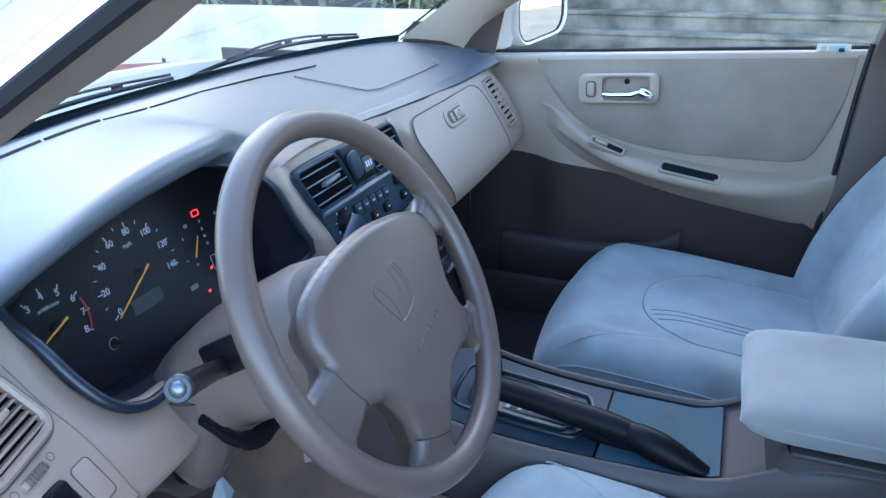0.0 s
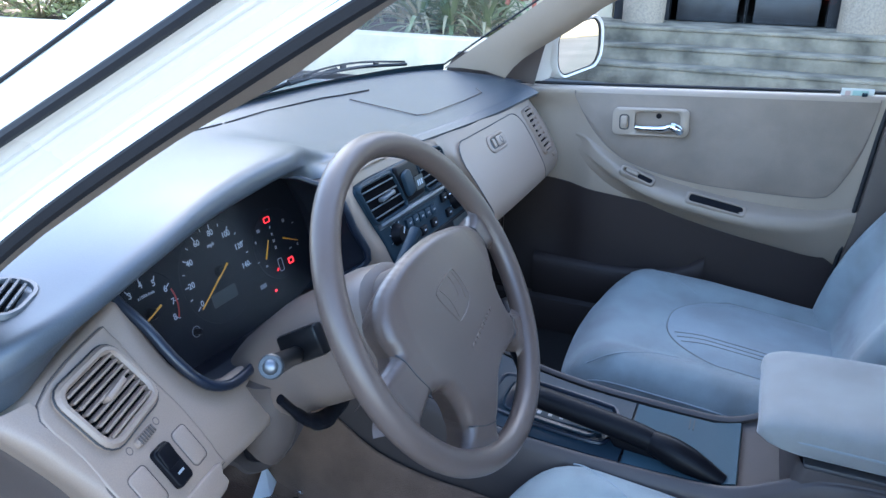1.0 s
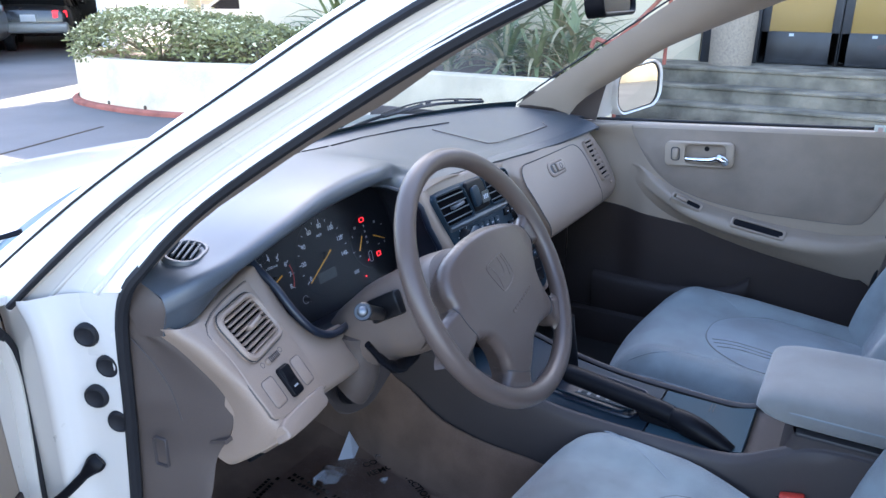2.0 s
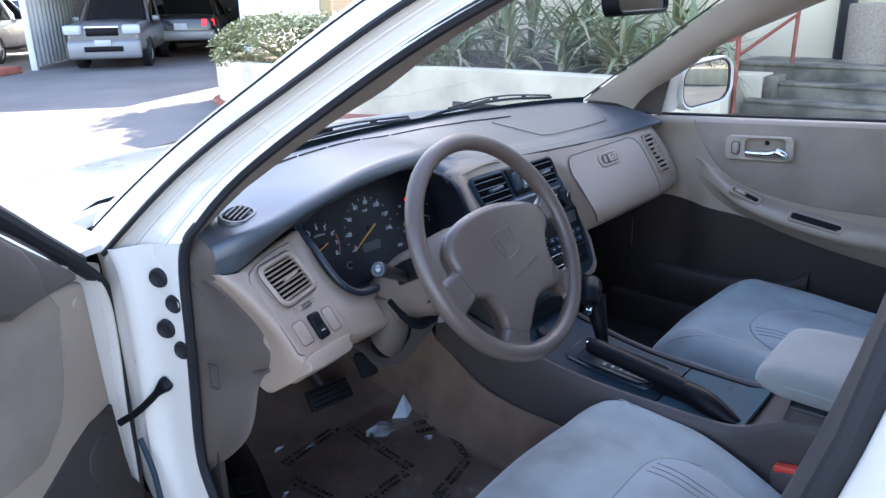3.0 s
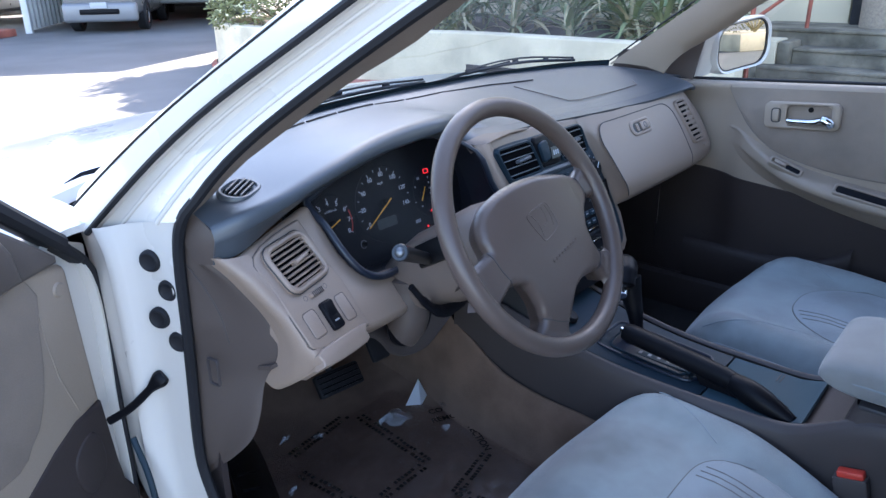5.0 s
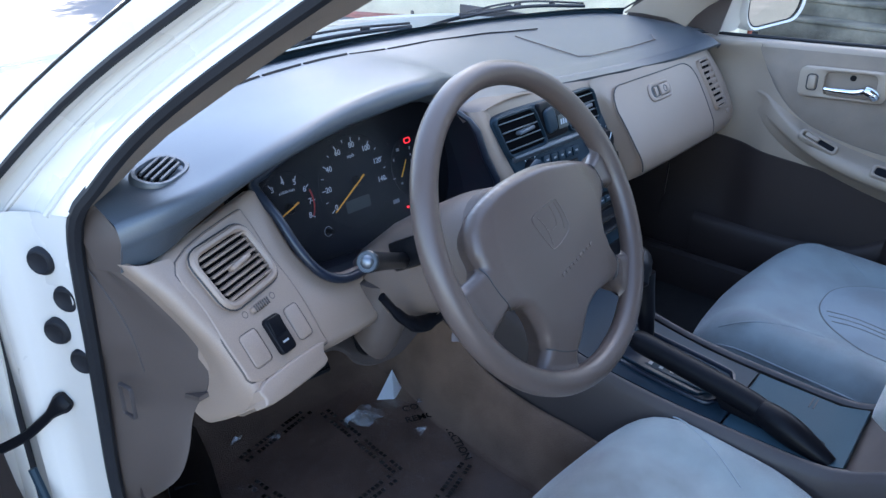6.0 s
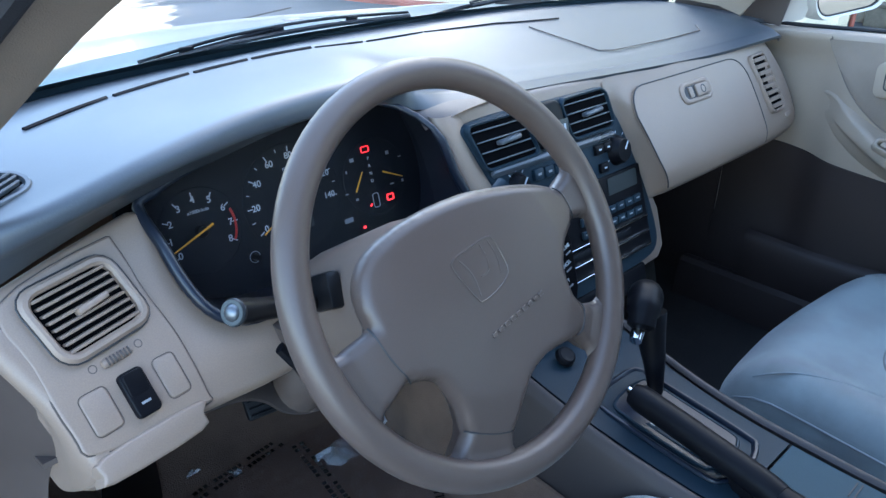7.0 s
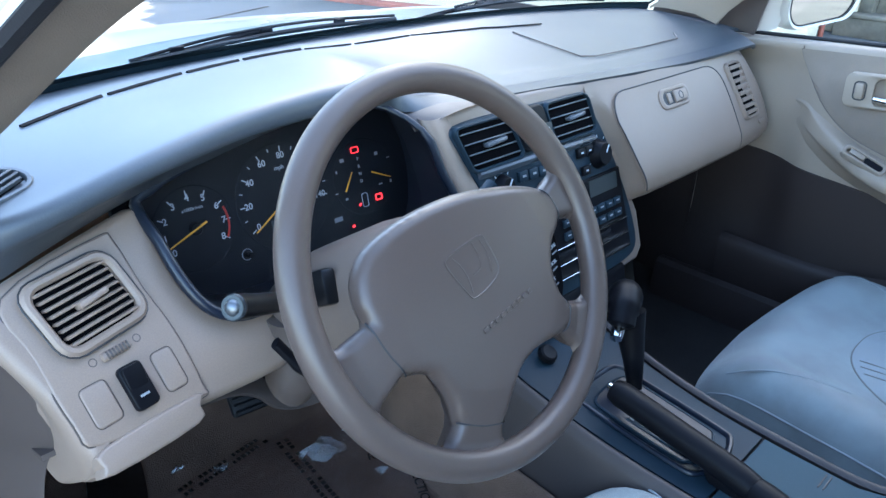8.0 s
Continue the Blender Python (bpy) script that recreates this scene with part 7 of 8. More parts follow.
part("trim_clip", lathe([(0, 0.0025), (0.0085, 0.002), (0.0105, 0.0), (0.011, -0.002)], DI @ Matrix.Translation((-0.038, 0.854, 0.0065)), 18), M_DOORBEIGE, ddoor, "round trim clip")
part("trim_crease", tube([DI @ Vector((-s, z, 0.0058)) for s, z in ((0.080, 0.848), (0.078, 0.80), (0.070, 0.74), (0.048, 0.674))], 0.0012, 6), M_DOORBEIGE, ddoor)
edge = [(0.55, 1.295), (0.36, 1.20), (0.168, 1.046), (0.086, 0.975), (0.015, 0.910), (-0.026, 0.868), (-0.043, 0.82), (-0.044, 0.74), (-0.037, 0.64), (-0.036, 0.52), (-0.030, 0.42)]
part("door_seal", tube(smooth_line([DI @ Vector((-s, z, 0.002)) for s, z in edge], 5), 0.0055, 10), M_RUBBER, ddoor, "black door seal")
part("window_frame", tube(smooth_line([DI @ Vector((-s, z, 0.004)) for s, z in ((1.05, 1.02), (0.95, 1.30), (0.55, 1.30), (0.36, 1.197), (0.17, 1.043), (0.09, 0.974), (0.015, 0.910))], 5), 0.012, 8), M_RUBBER, ddoor, "black window frame")
part("door_edge", patch([[DI @ Vector((-s, z, w)) for s, z in ((-0.020, 0.872), (-0.036, 0.80), (-0.031, 0.66), (-0.029, 0.52), (-0.022, 0.40))] for w in (0.004, -0.020, -0.05)], 3, 4, 0.004), M_WHITE, ddoor, "white painted door edge")
wg = part("window_glass", plate(dpoly([(0.195, 0.925), (1.02, 0.965), (0.93, 1.29), (0.56, 1.295), (0.38, 1.225), (0.195, 1.06)]), 0.004, DI @ Matrix.Translation((0, 0, -0.015))), M_GLASS, ddoor, "clear side window")
wg.visible_shadow = False
part("check_strap", tube(smooth_line([(-0.775, 0.345, 0.712), (-0.786, 0.352, 0.702), (-0.800, 0.366, 0.682), (-0.816, 0.385, 0.660), (-0.835, 0.41, 0.64)], 4), [0.010, 0.012, 0.0125, 0.012, 0.010, 0.008] + [0.006] * 11, 8, flat=0.6), M_BLACK, ddoor, "black door check strap")
part("wiring_boot", tube(smooth_line([(-0.815, 0.39, 0.61), (-0.815, 0.36, 0.55), (-0.82, 0.345, 0.47), (-0.83, 0.36, 0.40)], 5), 0.005, 8), M_SLATE, ddoor, "grey wiring boot")

# ---- footwell ----
for side in (-1, 1):
    single("kick_panel", patch([[(side * 0.745, y, z) for z in (0.31, 0.5, 0.72, 0.93)] for y in (0.30, 0.5, 0.75, 1.0)] if side == 1 else [[(-0.735 + 0.01 * (y > 0.4), y, z) for z in (0.31, 0.42, 0.55, 0.70)] for y in (0.30, 0.5, 0.75, 1.0)], 3, 3, 0.01), M_LOWTRIM, "dark taupe footwell side panel", "trim", kind="structure")
    # the passenger's sill takes a darker colour that stands in for shade
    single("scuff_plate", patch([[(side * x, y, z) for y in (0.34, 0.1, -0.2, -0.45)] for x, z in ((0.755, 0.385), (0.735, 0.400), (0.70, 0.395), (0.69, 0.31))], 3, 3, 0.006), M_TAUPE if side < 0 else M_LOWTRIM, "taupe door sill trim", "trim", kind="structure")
pedals = thing("brake_pedal", "black rubber brake pedal on a steel arm", "pedal", (-0.29, 0.56, 0.40))
part("pad", box((0.115, 0.016, 0.052), pose(-0.278, 0.560, 0.386, -38, 0, -8), 0.006), M_RUBBER, pedals, "black rubber pad")
for k in range(4):
    part("tread_rib", box((0.105, 0.004, 0.004), pose(-0.278, 0.560, 0.386, -38, 0, -8) @ pose(0, -0.009, -0.018 + 0.012 * k), 0.001), M_BLACK, pedals)
part("arm", tube([(-0.28, 0.57, 0.39), (-0.29, 0.63, 0.46), (-0.305, 0.66, 0.60), (-0.31, 0.65, 0.70)], 0.009, 8), M_DARK, pedals)
gas = thing("accelerator_pedal", "black accelerator pedal above the carpet", "pedal", (-0.15, 0.60, 0.38))
part("pad", box((0.050, 0.014, 0.065), pose(-0.142, 0.575, 0.405, -32, 0, -6), 0.006), M_RUBBER, gas, "black ribbed pad")
part("arm", tube([(-0.142, 0.575, 0.40), (-0.15, 0.66, 0.50), (-0.165, 0.70, 0.62)], 0.007, 8), M_DARK, gas)
lever = thing("hood_release", "small black bonnet release lever by the sill", "lever", (-0.70, 0.42, 0.44))
part("handle", box((0.012, 0.06, 0.022), pose(-0.715, 0.43, 0.455, 12, 0, 8), 0.004), M_BLACK, lever)
part("bracket", box((0.02, 0.04, 0.05), pose(-0.725, 0.46, 0.44), 0.005), M_DARK, lever)

rest = thing("footrest", "black plastic footrest on the floor beside the sill", "footrest", (-0.60, 0.42, 0.31))
rows = [[(x0 - 0.085, y, z + 0.055), (x0 - 0.055, y, z + 0.050), (x0 - 0.030, y, z + 0.036), (x0 - 0.012, y, z + 0.016), (x0, y, z)] for x0, y, z in ((-0.48, 0.62, 0.335), (-0.505, 0.54, 0.322), (-0.54, 0.46, 0.316), (-0.575, 0.38, 0.314), (-0.61, 0.29, 0.314))]
part("pad", patch(rows, 4, 4, 0.006), M_STALK, rest)
for k in range(6):
    y = 0.34 + 0.045 * k
    part("tread_rib", tube([(-0.595 + 0.415 * (y - 0.33) - 0.075, y, 0.374), (-0.595 + 0.415 * (y - 0.33) - 0.035, y, 0.357)], 0.003, 6), M_BLACK, rest)

# clear protective film on the carpet, printed along its borders
FILM = bpy.data.materials.new("clear_film")
FILM.use_nodes = True
n, l = FILM.node_tree.nodes, FILM.node_tree.links
n.clear()
out, mix, clear, gloss = n.new("ShaderNodeOutputMaterial"), n.new("ShaderNodeMixShader"), n.new("ShaderNodeBsdfTransparent"), n.new("ShaderNodeBsdfGlossy")
bump, tex = n.new("ShaderNodeBump"), n.new("ShaderNodeTexNoise")
tex.inputs["Scale"].default_value, tex.inputs["Detail"].default_value = 26.0, 5.0
bump.inputs["Strength"].default_value, bump.inputs["Distance"].default_value = 0.6, 0.008
clear.inputs[0].default_value = (0.94, 0.92, 0.94, 1)
gloss.inputs["Roughness"].default_value = 0.24
l.new(tex.outputs["Fac"], bump.inputs["Height"]), l.new(bump.outputs[0], gloss.inputs["Normal"])
l.new(grazing(FILM, bump.outputs[0], 0.13), mix.inputs[0]), l.new(clear.outputs[0], mix.inputs[1]), l.new(gloss.outputs[0], mix.inputs[2]), l.new(mix.outputs[0], out.inputs[0])
film = thing("floor_film", "clear plastic protective film lying on the carpet, printed in black", "film", (-0.36, 0.3, 0.31))


def film_z(x, y):
    return 0.3215 + 0.004 * noise.noise(Vector((x * 9, y * 9, 0))) + 0.0025 * noise.noise(Vector((x * 30, y * 30, 2))) + (0.45 * (y - 0.53) ** 1.2 if y > 0.53 else 0)


rows = []
for i in range(45):
    y = -0.12 + 0.63 * i / 44
    rows.append([Vector((-0.70 + 0.575 * j / 40 + 0.02 * noise.noise(Vector((y * 5, 0, 0))), y, film_z(-0.70 + 0.575 * j / 40, y))) for j in range(41)])
fo = part("sheet", grid(rows)[0], FILM, film, "clear crinkled sheet", angle=80)
fo.visible_shadow = False
M_PRINT = plain("film_print", (0.02, 0.018, 0.018), 0.5, 0.0, Alpha=0.8)


def film_text(text, x, y, ang, size):
    mm = Matrix.Translation((x, y, film_z(x, y) + 0.0022)) @ Matrix.Rotation(radians(ang), 4, "Z")
    lettering(text, size, mm, M_PRINT, film, "black print", bold=0.0004)


def film_bars(x0, y0, x1, y1, n_, rows_=2):
    d = Vector((x1 - x0, y1 - y0, 0))
    a = math.degrees(math.atan2(d.y, d.x))
    nrm = Vector((-d.y, d.x, 0)).normalized()
    n_ *= 3
    for r_ in range(rows_):
        for k in range(n_):
            if (k * 5 + r_ * 2) % 7 == 3:
                continue
            p = Vector((x0, y0, 0)) + d * ((k + 0.5) / n_) + nrm * 0.015 * r_
            w = d.length / n_ * (0.55 + 0.30 * ((k * 7 + r_ * 3) % 5) / 4)
            part("print_bar", box((w, 0.0075, 0.0006), Matrix.Translation((p.x, p.y, film_z(p.x, p.y) + 0.002)) @ Matrix.Rotation(radians(a), 4, "Z")), M_PRINT, film)


film_bars(-0.47, 0.487, -0.30, 0.510, 6)
film_bars(-0.29, 0.495, -0.315, 0.275, 7)
film_bars(-0.44, 0.262, -0.325, 0.262, 4)
film_bars(-0.50, 0.44, -0.485, 0.28, 5)
film_bars(-0.215, 0.205, -0.345, 0.180, 5)
film_bars(-0.345, 0.175, -0.335, 0.06, 4)
film_bars(-0.10, 0.565, -0.04, 0.575, 2)
film_text("DEALER", -0.138, 0.245, -118, 0.022)
film_text("PROTECTION", -0.172, 0.262, -118, 0.022)
film_text("REMOVE", -0.165, 0.335, -28, 0.022)
film_text("COVER", -0.150, 0.365, -28, 0.022)
film_text("REMOVE", -0.135, 0.155, -28, 0.022)
film_text("COVER", -0.120, 0.185, -28, 0.022)
tag = thing("paper_tag", "small folded white paper tag standing on the film", "paper", (-0.155, 0.435, 0.320))
bm = bmesh.new()
v = [bm.verts.new(p) for p in ((-0.142, 0.446, 0.368), (-0.190, 0.442, 0.3225), (-0.164, 0.420, 0.321), (-0.132, 0.424, 0.3205))]
bm.faces.new((v[0], v[1], v[2])), bm.faces.new((v[0], v[2], v[3]))
bmesh.ops.solidify(bm, geom=bm.faces[:], thickness=0.0006)
part("sheet", bm, plain("white_paper", (0.86, 0.87, 0.88), 0.2), tag)
M_SHINE = plain("crumpled_clear", (0.75, 0.76, 0.80), 0.08, 0.0, Alpha=0.26, Specular_IOR_Level=1.0)
for k, (x, y, sz) in enumerate(((-0.257, 0.418, 0.034), (-0.142, 0.366, 0.020), (-0.40, 0.490, 0.015), (-0.585, 0.375, 0.014), (-0.21, 0.312, 0.013), (-0.455, 0.535, 0.012), (-0.54, 0.405, 0.010))):
    bm = bmesh.new()
    pts = [Vector((x + sz * math.cos(a) * (0.5 + random.random()), y + sz * 0.5 * math.sin(a) * (0.5 + random.random()), film_z(x, y) + 0.004 + 0.014 * random.random())) for a in (2 * math.pi * j / 7 for j in range(7))]
    c = bm.verts.new((x, y, film_z(x, y) + 0.018))
    vs = [bm.verts.new(p) for p in pts]
    for j in range(7):
        bm.faces.new((c, vs[j], vs[(j + 1) % 7]))
    bmesh.ops.subdivide_edges(bm, edges=bm.edges[:], cuts=2)
    for q in bm.verts:
        q.co += Vector((random.uniform(-1, 1), random.uniform(-1, 1), random.uniform(-1, 1))) * sz * 0.30
    single("film_scrap", bm, M_SHINE, "crumpled scrap of clear film on the floor", "plastic scrap", group="film scraps", angle=10)

# rear-view mirror
rv = thing("rear_view_mirror", "black framed rear-view mirror on the windscreen", "mirror", (0.02, 0.02, 1.29))
RM = axes((0.035, -0.02, 1.276), (1, 0.10, 0), (0, 0.12, 1))
part("frame", ring(rrect(0.265, 0.074, 0.022), rrect(0.248, 0.058, 0.016), 0.03, RM @ Matrix.Translation((0, 0, 0.006)), 0.004), M_BLACK, rv, "black frame")
part("glass", plate(rrect(0.25, 0.060, 0.016), 0.02, RM @ Matrix.Translation((0, 0, 0.001))), M_MIRROR, rv, "mirror glass")
part("stem", tube([RM @ Vector((0, 0.01, -0.02)), RM @ Vector((0, 0.05, -0.06)), (0.03, 0.08, 1.345)], 0.010, 8), M_BLACK, rv)

# wipers on the glass
def wiper(line, arm, label):
    w = thing("windshield_wiper", label, "wiper", line[0], group="windscreen wipers")
    part("blade", tube(smooth_line(line, 6), 0.0042, 6), M_RUBBER, w, "black rubber blade")
    part("spine", tube(smooth_line([Vector(p) + Vector((0, 0.004, 0.010 if 0 < i < len(line) - 1 else 0.006)) for i, p in enumerate(line)], 6), 0.0026, 6), M_BLACK, w, "black steel spine")
    part("arm", tube(smooth_line(arm, 5), 0.0045, 6), M_BLACK, w, "black arm")
    for t in (0.2, 0.5, 0.8):
        p = smooth_line(line, 6)[int(t * 6 * (len(line) - 1))]
        part("claw", box((0.022, 0.006, 0.011), Matrix.Translation(p + Vector((0, 0.003, 0.005))), 0.002), M_BLACK, w)
    return w


wiper([(0.24, 0.606, 0.989), (0.36, 0.592, 0.996), (0.48, 0.570, 0.996), (0.62, 0.528, 0.988)], [(0.08, 0.63, 0.965), (0.22, 0.622, 0.984), (0.40, 0.592, 1.000)], "black wiper resting on the foot of the windscreen")
wiper([(-0.40, 0.592, 0.976), (-0.25, 0.615, 0.984), (-0.08, 0.627, 0.987), (0.10, 0.622, 0.984)], [(-0.52, 0.62, 0.950), (-0.36, 0.64, 0.968), (-0.17, 0.635, 0.991)], "black wiper resting on the foot of the windscreen")
wj = thing("antenna_stub", "black pointed trim at the edge of the bonnet", "trim", (-0.77, 0.54, 0.95))
part("stub", tube([(-0.775, 0.545, 0.955), (-0.755, 0.53, 0.967), (-0.728, 0.51, 0.974)], [0.0008, 0.0035, 0.0045], 8, flat=0.6), M_BLACK, wj)

# ---- outside ----
ground = single("ground", box((500, 500, 0.02), pose(0, 0, -0.01)), M_GROUND, "sunlit grey asphalt of a parking lot", "ground", kind="structure")
for x0, y0, x1, y1 in ((-1.5, 4.6, 1.2, 5.4), (1.2, 5.4, 3.4, 6.2)):
    d = Vector((x1 - x0, y1 - y0, 0))
    single("pavement_joint", box((d.length, 0.03, 0.006), Matrix.Translation(((x0 + x1) / 2, (y0 + y1) / 2, 0.002)) @ Matrix.Rotation(math.atan2(d.y, d.x), 4, "Z")), M_SOIL, "dark joint in the paving", "joint", kind="structure")

# raised planter
PLAN = [(4.97, 1.575), (4.97, 2.5), (4.95, 4.4), (4.55, 5.3), (4.22, 6.2), (4.20, 7.0), (4.40, 7.95), (5.0, 8.6), (6.2, 8.9)]


def wall_along(name, line, height, thick, mat, label):
    rows, n = [], len(line)
    for i, (x, y) in enumerate(line):
        a, b = Vector(line[max(i - 1, 0)]), Vector(line[min(i + 1, n - 1)])
        d = (b - a).normalized()
        nrm = Vector((d.y, -d.x, 0))
        p = Vector((x, y, 0))
        up = Vector((0, 0, 1))
        rows.append([p, p + up * (height - 0.015), p + nrm * 0.015 + up * height, p + nrm * (thick - 0.015) + up * height, p + nrm * thick + up * (height - 0.015), p + nrm * thick])
    bm, made = grid(rows)
    bm.faces.new(made[0]), bm.faces.new(made[-1])
    return single(name, bm, mat, label, "wall", kind="structure")


curve = [(p.x, p.y) for p in smooth_line([(x, y, 0) for x, y in PLAN[1:]], 5)]
wall_along("wall_planter", [PLAN[0]] + curve, 0.56, 0.2, M_WALLWHITE, "low cream painted planter wall")
kerbline = [(x - 0.10, y) for x, y in curve if y > 4.6]
wall_along("kerb", kerbline, 0.05, 0.14, M_KERB, "low reddish kerb at the foot of the planter")
soil = bmesh.new()
soil.faces.new([soil.verts.new((x, y, 0.48)) for x, y in [(p[0] + 0.1, p[1]) for p in [PLAN[0]] + curve] + [(8.3, 8.9), (8.3, 2.4), (7.1, 2.4), (5.1, 1.6)]])
single("planter_soil", soil, M_SOIL, "dark soil in the raised planter", "soil", kind="structure")
for k in range(7):
    x, y = curve[int(3 + k * (len(curve) - 8) / 6)]
    single("drain_hole", lathe([(0, 0.004), (0.022, 0.004), (0.026, -0.01)], axes((x - 0.002, y, 0.07), (0, 1, 0), (0, 0, 1)) @ Matrix.Rotation(math.pi, 4, "Y"), 10), M_SOIL, "dark weep hole at the foot of the planter wall", "drain hole", group="weep holes")

# stairs, landing, building
stairs = thing("stairs", "weathered grey concrete entrance steps", "stairs", (7.2, -2, 0), kind="structure")
for x, z in ((6.80, 0.205), (7.10, 0.365), (7.42, 0.53)):
    end = 1.99 if z < 0.3 else 1.74 if z < 0.5 else 2.35
    low = box((0.34, end + 6.15, z - 0.035), pose(x + 0.185, (end - 6.15) / 2, (z - 0.035) / 2), 0.006)
    st_ = part("step", low, M_CONCRETE, stairs, "stained concrete step")
    part("tread", box((0.36 if z < 0.5 else 2.6, end + 6.15, 0.035), pose(x + 0.18 if z < 0.5 else x + 1.3, (end - 6.15) / 2, z - 0.0175), 0.012), M_CONCRETE, st_, "worn tread with a rounded nosing")
single("wall_stair", box((0.40, 1.0, 0.44), pose(7.18, 2.373, 0.22), 0.015), M_WALLWHITE, "low cream painted cheek wall beside the steps", "wall", kind="structure")
single("wall_stair", box((0.40, 0.125, 0.43), pose(7.205, 1.806, 0.215), 0.02), M_CONCRETE, "rough concrete cheek block beside the steps", "wall", kind="structure")
for y0, y1, h in ((1.55, 6.6, 9.0), (6.6, 9.2, 4.9), (-4.6, -1.65, 4.6)):
    single("wall_building", box((0.3, y1 - y0 - 0.004, h), pose(8.55, (y0 + y1) / 2, h / 2), 0.01), M_STUCCO, "cream stucco building wall", "wall", kind="structure")
single("wall_building", box((0.3, 3.19, 2.0), pose(8.60, -0.05, 3.6), 0.01), M_STUCCO, "cream stucco wall over the doors", "wall", kind="structure")
for y in (1.28, -1.28):
    single("wall_building", box((0.28, 0.72, 2.2), pose(8.62, y, 1.6), 0.01), M_STUCCO, "cream stucco wall beside the doors", "wall", kind="structure")
# no pier: a dark box stands in for the recess's shade
single("wall_building", box((0.25, 0.12, 3.0), pose(8.34, 1.44, 2.03), 0.01), M_BRONZE, "dark strip in place of the shaded recess beside the entrance", "wall", kind="structure")
# added backing that blocks sunlight at the door seams and darkens the inside
single("wall_building", box((0.2, 4.4, 4.0), pose(8.86, -0.05, 2.0), 0.01), M_BRONZE, "dark backing added behind the entrance against leaking sun", "wall", kind="structure")
ent = thing("entrance_door", "dark bronze double glass entrance doors, closed", "door", (8.35, -0.05, 0.53))
for y0, y1 in ((0.05, 0.88), (-0.79, 0.04)):
    yc, w = (y0 + y1) / 2, y1 - y0
    leaf = part("leaf", box((0.05, w - 0.008, 0.36), pose(8.40, yc, 0.72), 0.006), M_BRONZE, ent, "dark bronze kick panel")
    for sy in (y0 + 0.045, y1 - 0.045):
        part("stile", box((0.05, 0.09, 2.2), pose(8.40, sy, 1.64), 0.006), M_BRONZE, leaf, "dark stile")
    part("top_rail", box((0.05, w, 0.12), pose(8.40, yc, 2.70), 0.006), M_BRONZE, leaf)
    # the amber base colour imitates the sunlit building mirrored in the pane
    g = part("pane", box((0.012, w - 0.16, 1.75), pose(8.40, yc, 1.77)), plain("amber_reflection_glass", (0.26, 0.16, 0.045), 0.10), leaf, "glass pane coloured amber for a sunlit reflection")
    part("handle", tube([(8.36, y0 + 0.09 if yc < 0 else y1 - 0.72, 1.3), (8.33, y0 + 0.09 if yc < 0 else y1 - 0.72, 1.3), (8.33, y0 + 0.09 if yc < 0 else y1 - 0.72, 1.55), (8.36, y0 + 0.09 if yc < 0 else y1 - 0.72, 1.55)], 0.012, 8), M_CHROME, leaf, "steel pull handle")
    part("label", box((0.004, 0.05, 0.03), pose(8.37, yc + 0.08, 0.865)), M_INK, leaf, "small white label")
for y in (0.95, -0.86):
    part("frame_post", box((0.09, 0.13, 2.4), pose(8.40, y, 1.73), 0.008), M_BRONZE, ent, "dark frame post")
part("frame_post", box((0.09, 1.9, 0.12), pose(8.40, 0.04, 2.83), 0.008), M_BRONZE, ent)
for y in (1.12, -1.12):
    pot = thing("planter_pot", "tall round pot of pale exposed aggregate on the landing", "planter pot", (8.02, y, 0.53), group="entrance pots")
    part("shell", lathe([(0.0, 0.56), (0.19, 0.56), (0.20, 0.60), (0.225, 0.61), (0.24, 0.60), (0.245, 0.55), (0.235, 0.0), (0.0, 0.0)], pose(8.02, y, 0.53), 28), M_AGG, pot)
    part("soil", lathe([(0, 0.57), (0.195, 0.57)], pose(8.02, y, 0.53), 20), M_SOIL, pot)
rail = thing("handrail", "red painted steel handrail beside the steps", "handrail", (6.4, 1.6, 0))
for pts in ([(5.95, 1.80, 0.0), (5.95, 1.81, 0.88)], [(7.55, 1.755, 0.53), (7.55, 1.75, 1.36)]):
    part("post", tube(pts, 0.022, 10), M_RAIL, rail, "red post")
part("top_bar", tube(smooth_line([(5.78, 2.02, 0.80), (5.80, 1.98, 0.88), (5.95, 1.81, 0.89), (7.55, 1.75, 1.365), (7.7, 1.745, 1.38)], 5), 0.022, 10), M_RAIL, rail, "red top bar")
part("lower_bar", tube([(5.78, 1.84, 0.655), (5.95, 1.815, 0.70), (7.55, 1.755, 1.04)], 0.018, 10), M_RAIL, rail, "red lower bar")

# plants
def blade(bm, base, yaw, lean, length, width, droop, twist=0.0):
    """A long strap leaf from the base, arching over."""
    prev = None
    p = Vector(base)
    pitch = radians(lean)
    for i in range(7):
        t = i / 6
        w = width * (0.55 + 0.45 * math.sin(math.pi * min(1, 0.15 + t * 0.6))) * (1 - t ** 2.5)
        side = Vector((-math.sin(yaw), math.cos(yaw), twist * t)) * (w / 2 + 0.0008)
        a, b = bm.verts.new(p - side), bm.verts.new(p + side)
        c = bm.verts.new(p + Vector((0, 0, -w * 0.22)))
        if prev:
            bm.faces.new((prev[0], prev[2], c, a)), bm.faces.new((prev[2], prev[1], b, c))
        prev = (a, b, c)
        pitch -= radians(droop) / 6
        step = length / 6
        p = p + Vector((math.cos(yaw) * math.cos(pitch), math.sin(yaw) * math.cos(pitch), math.sin(pitch))) * step


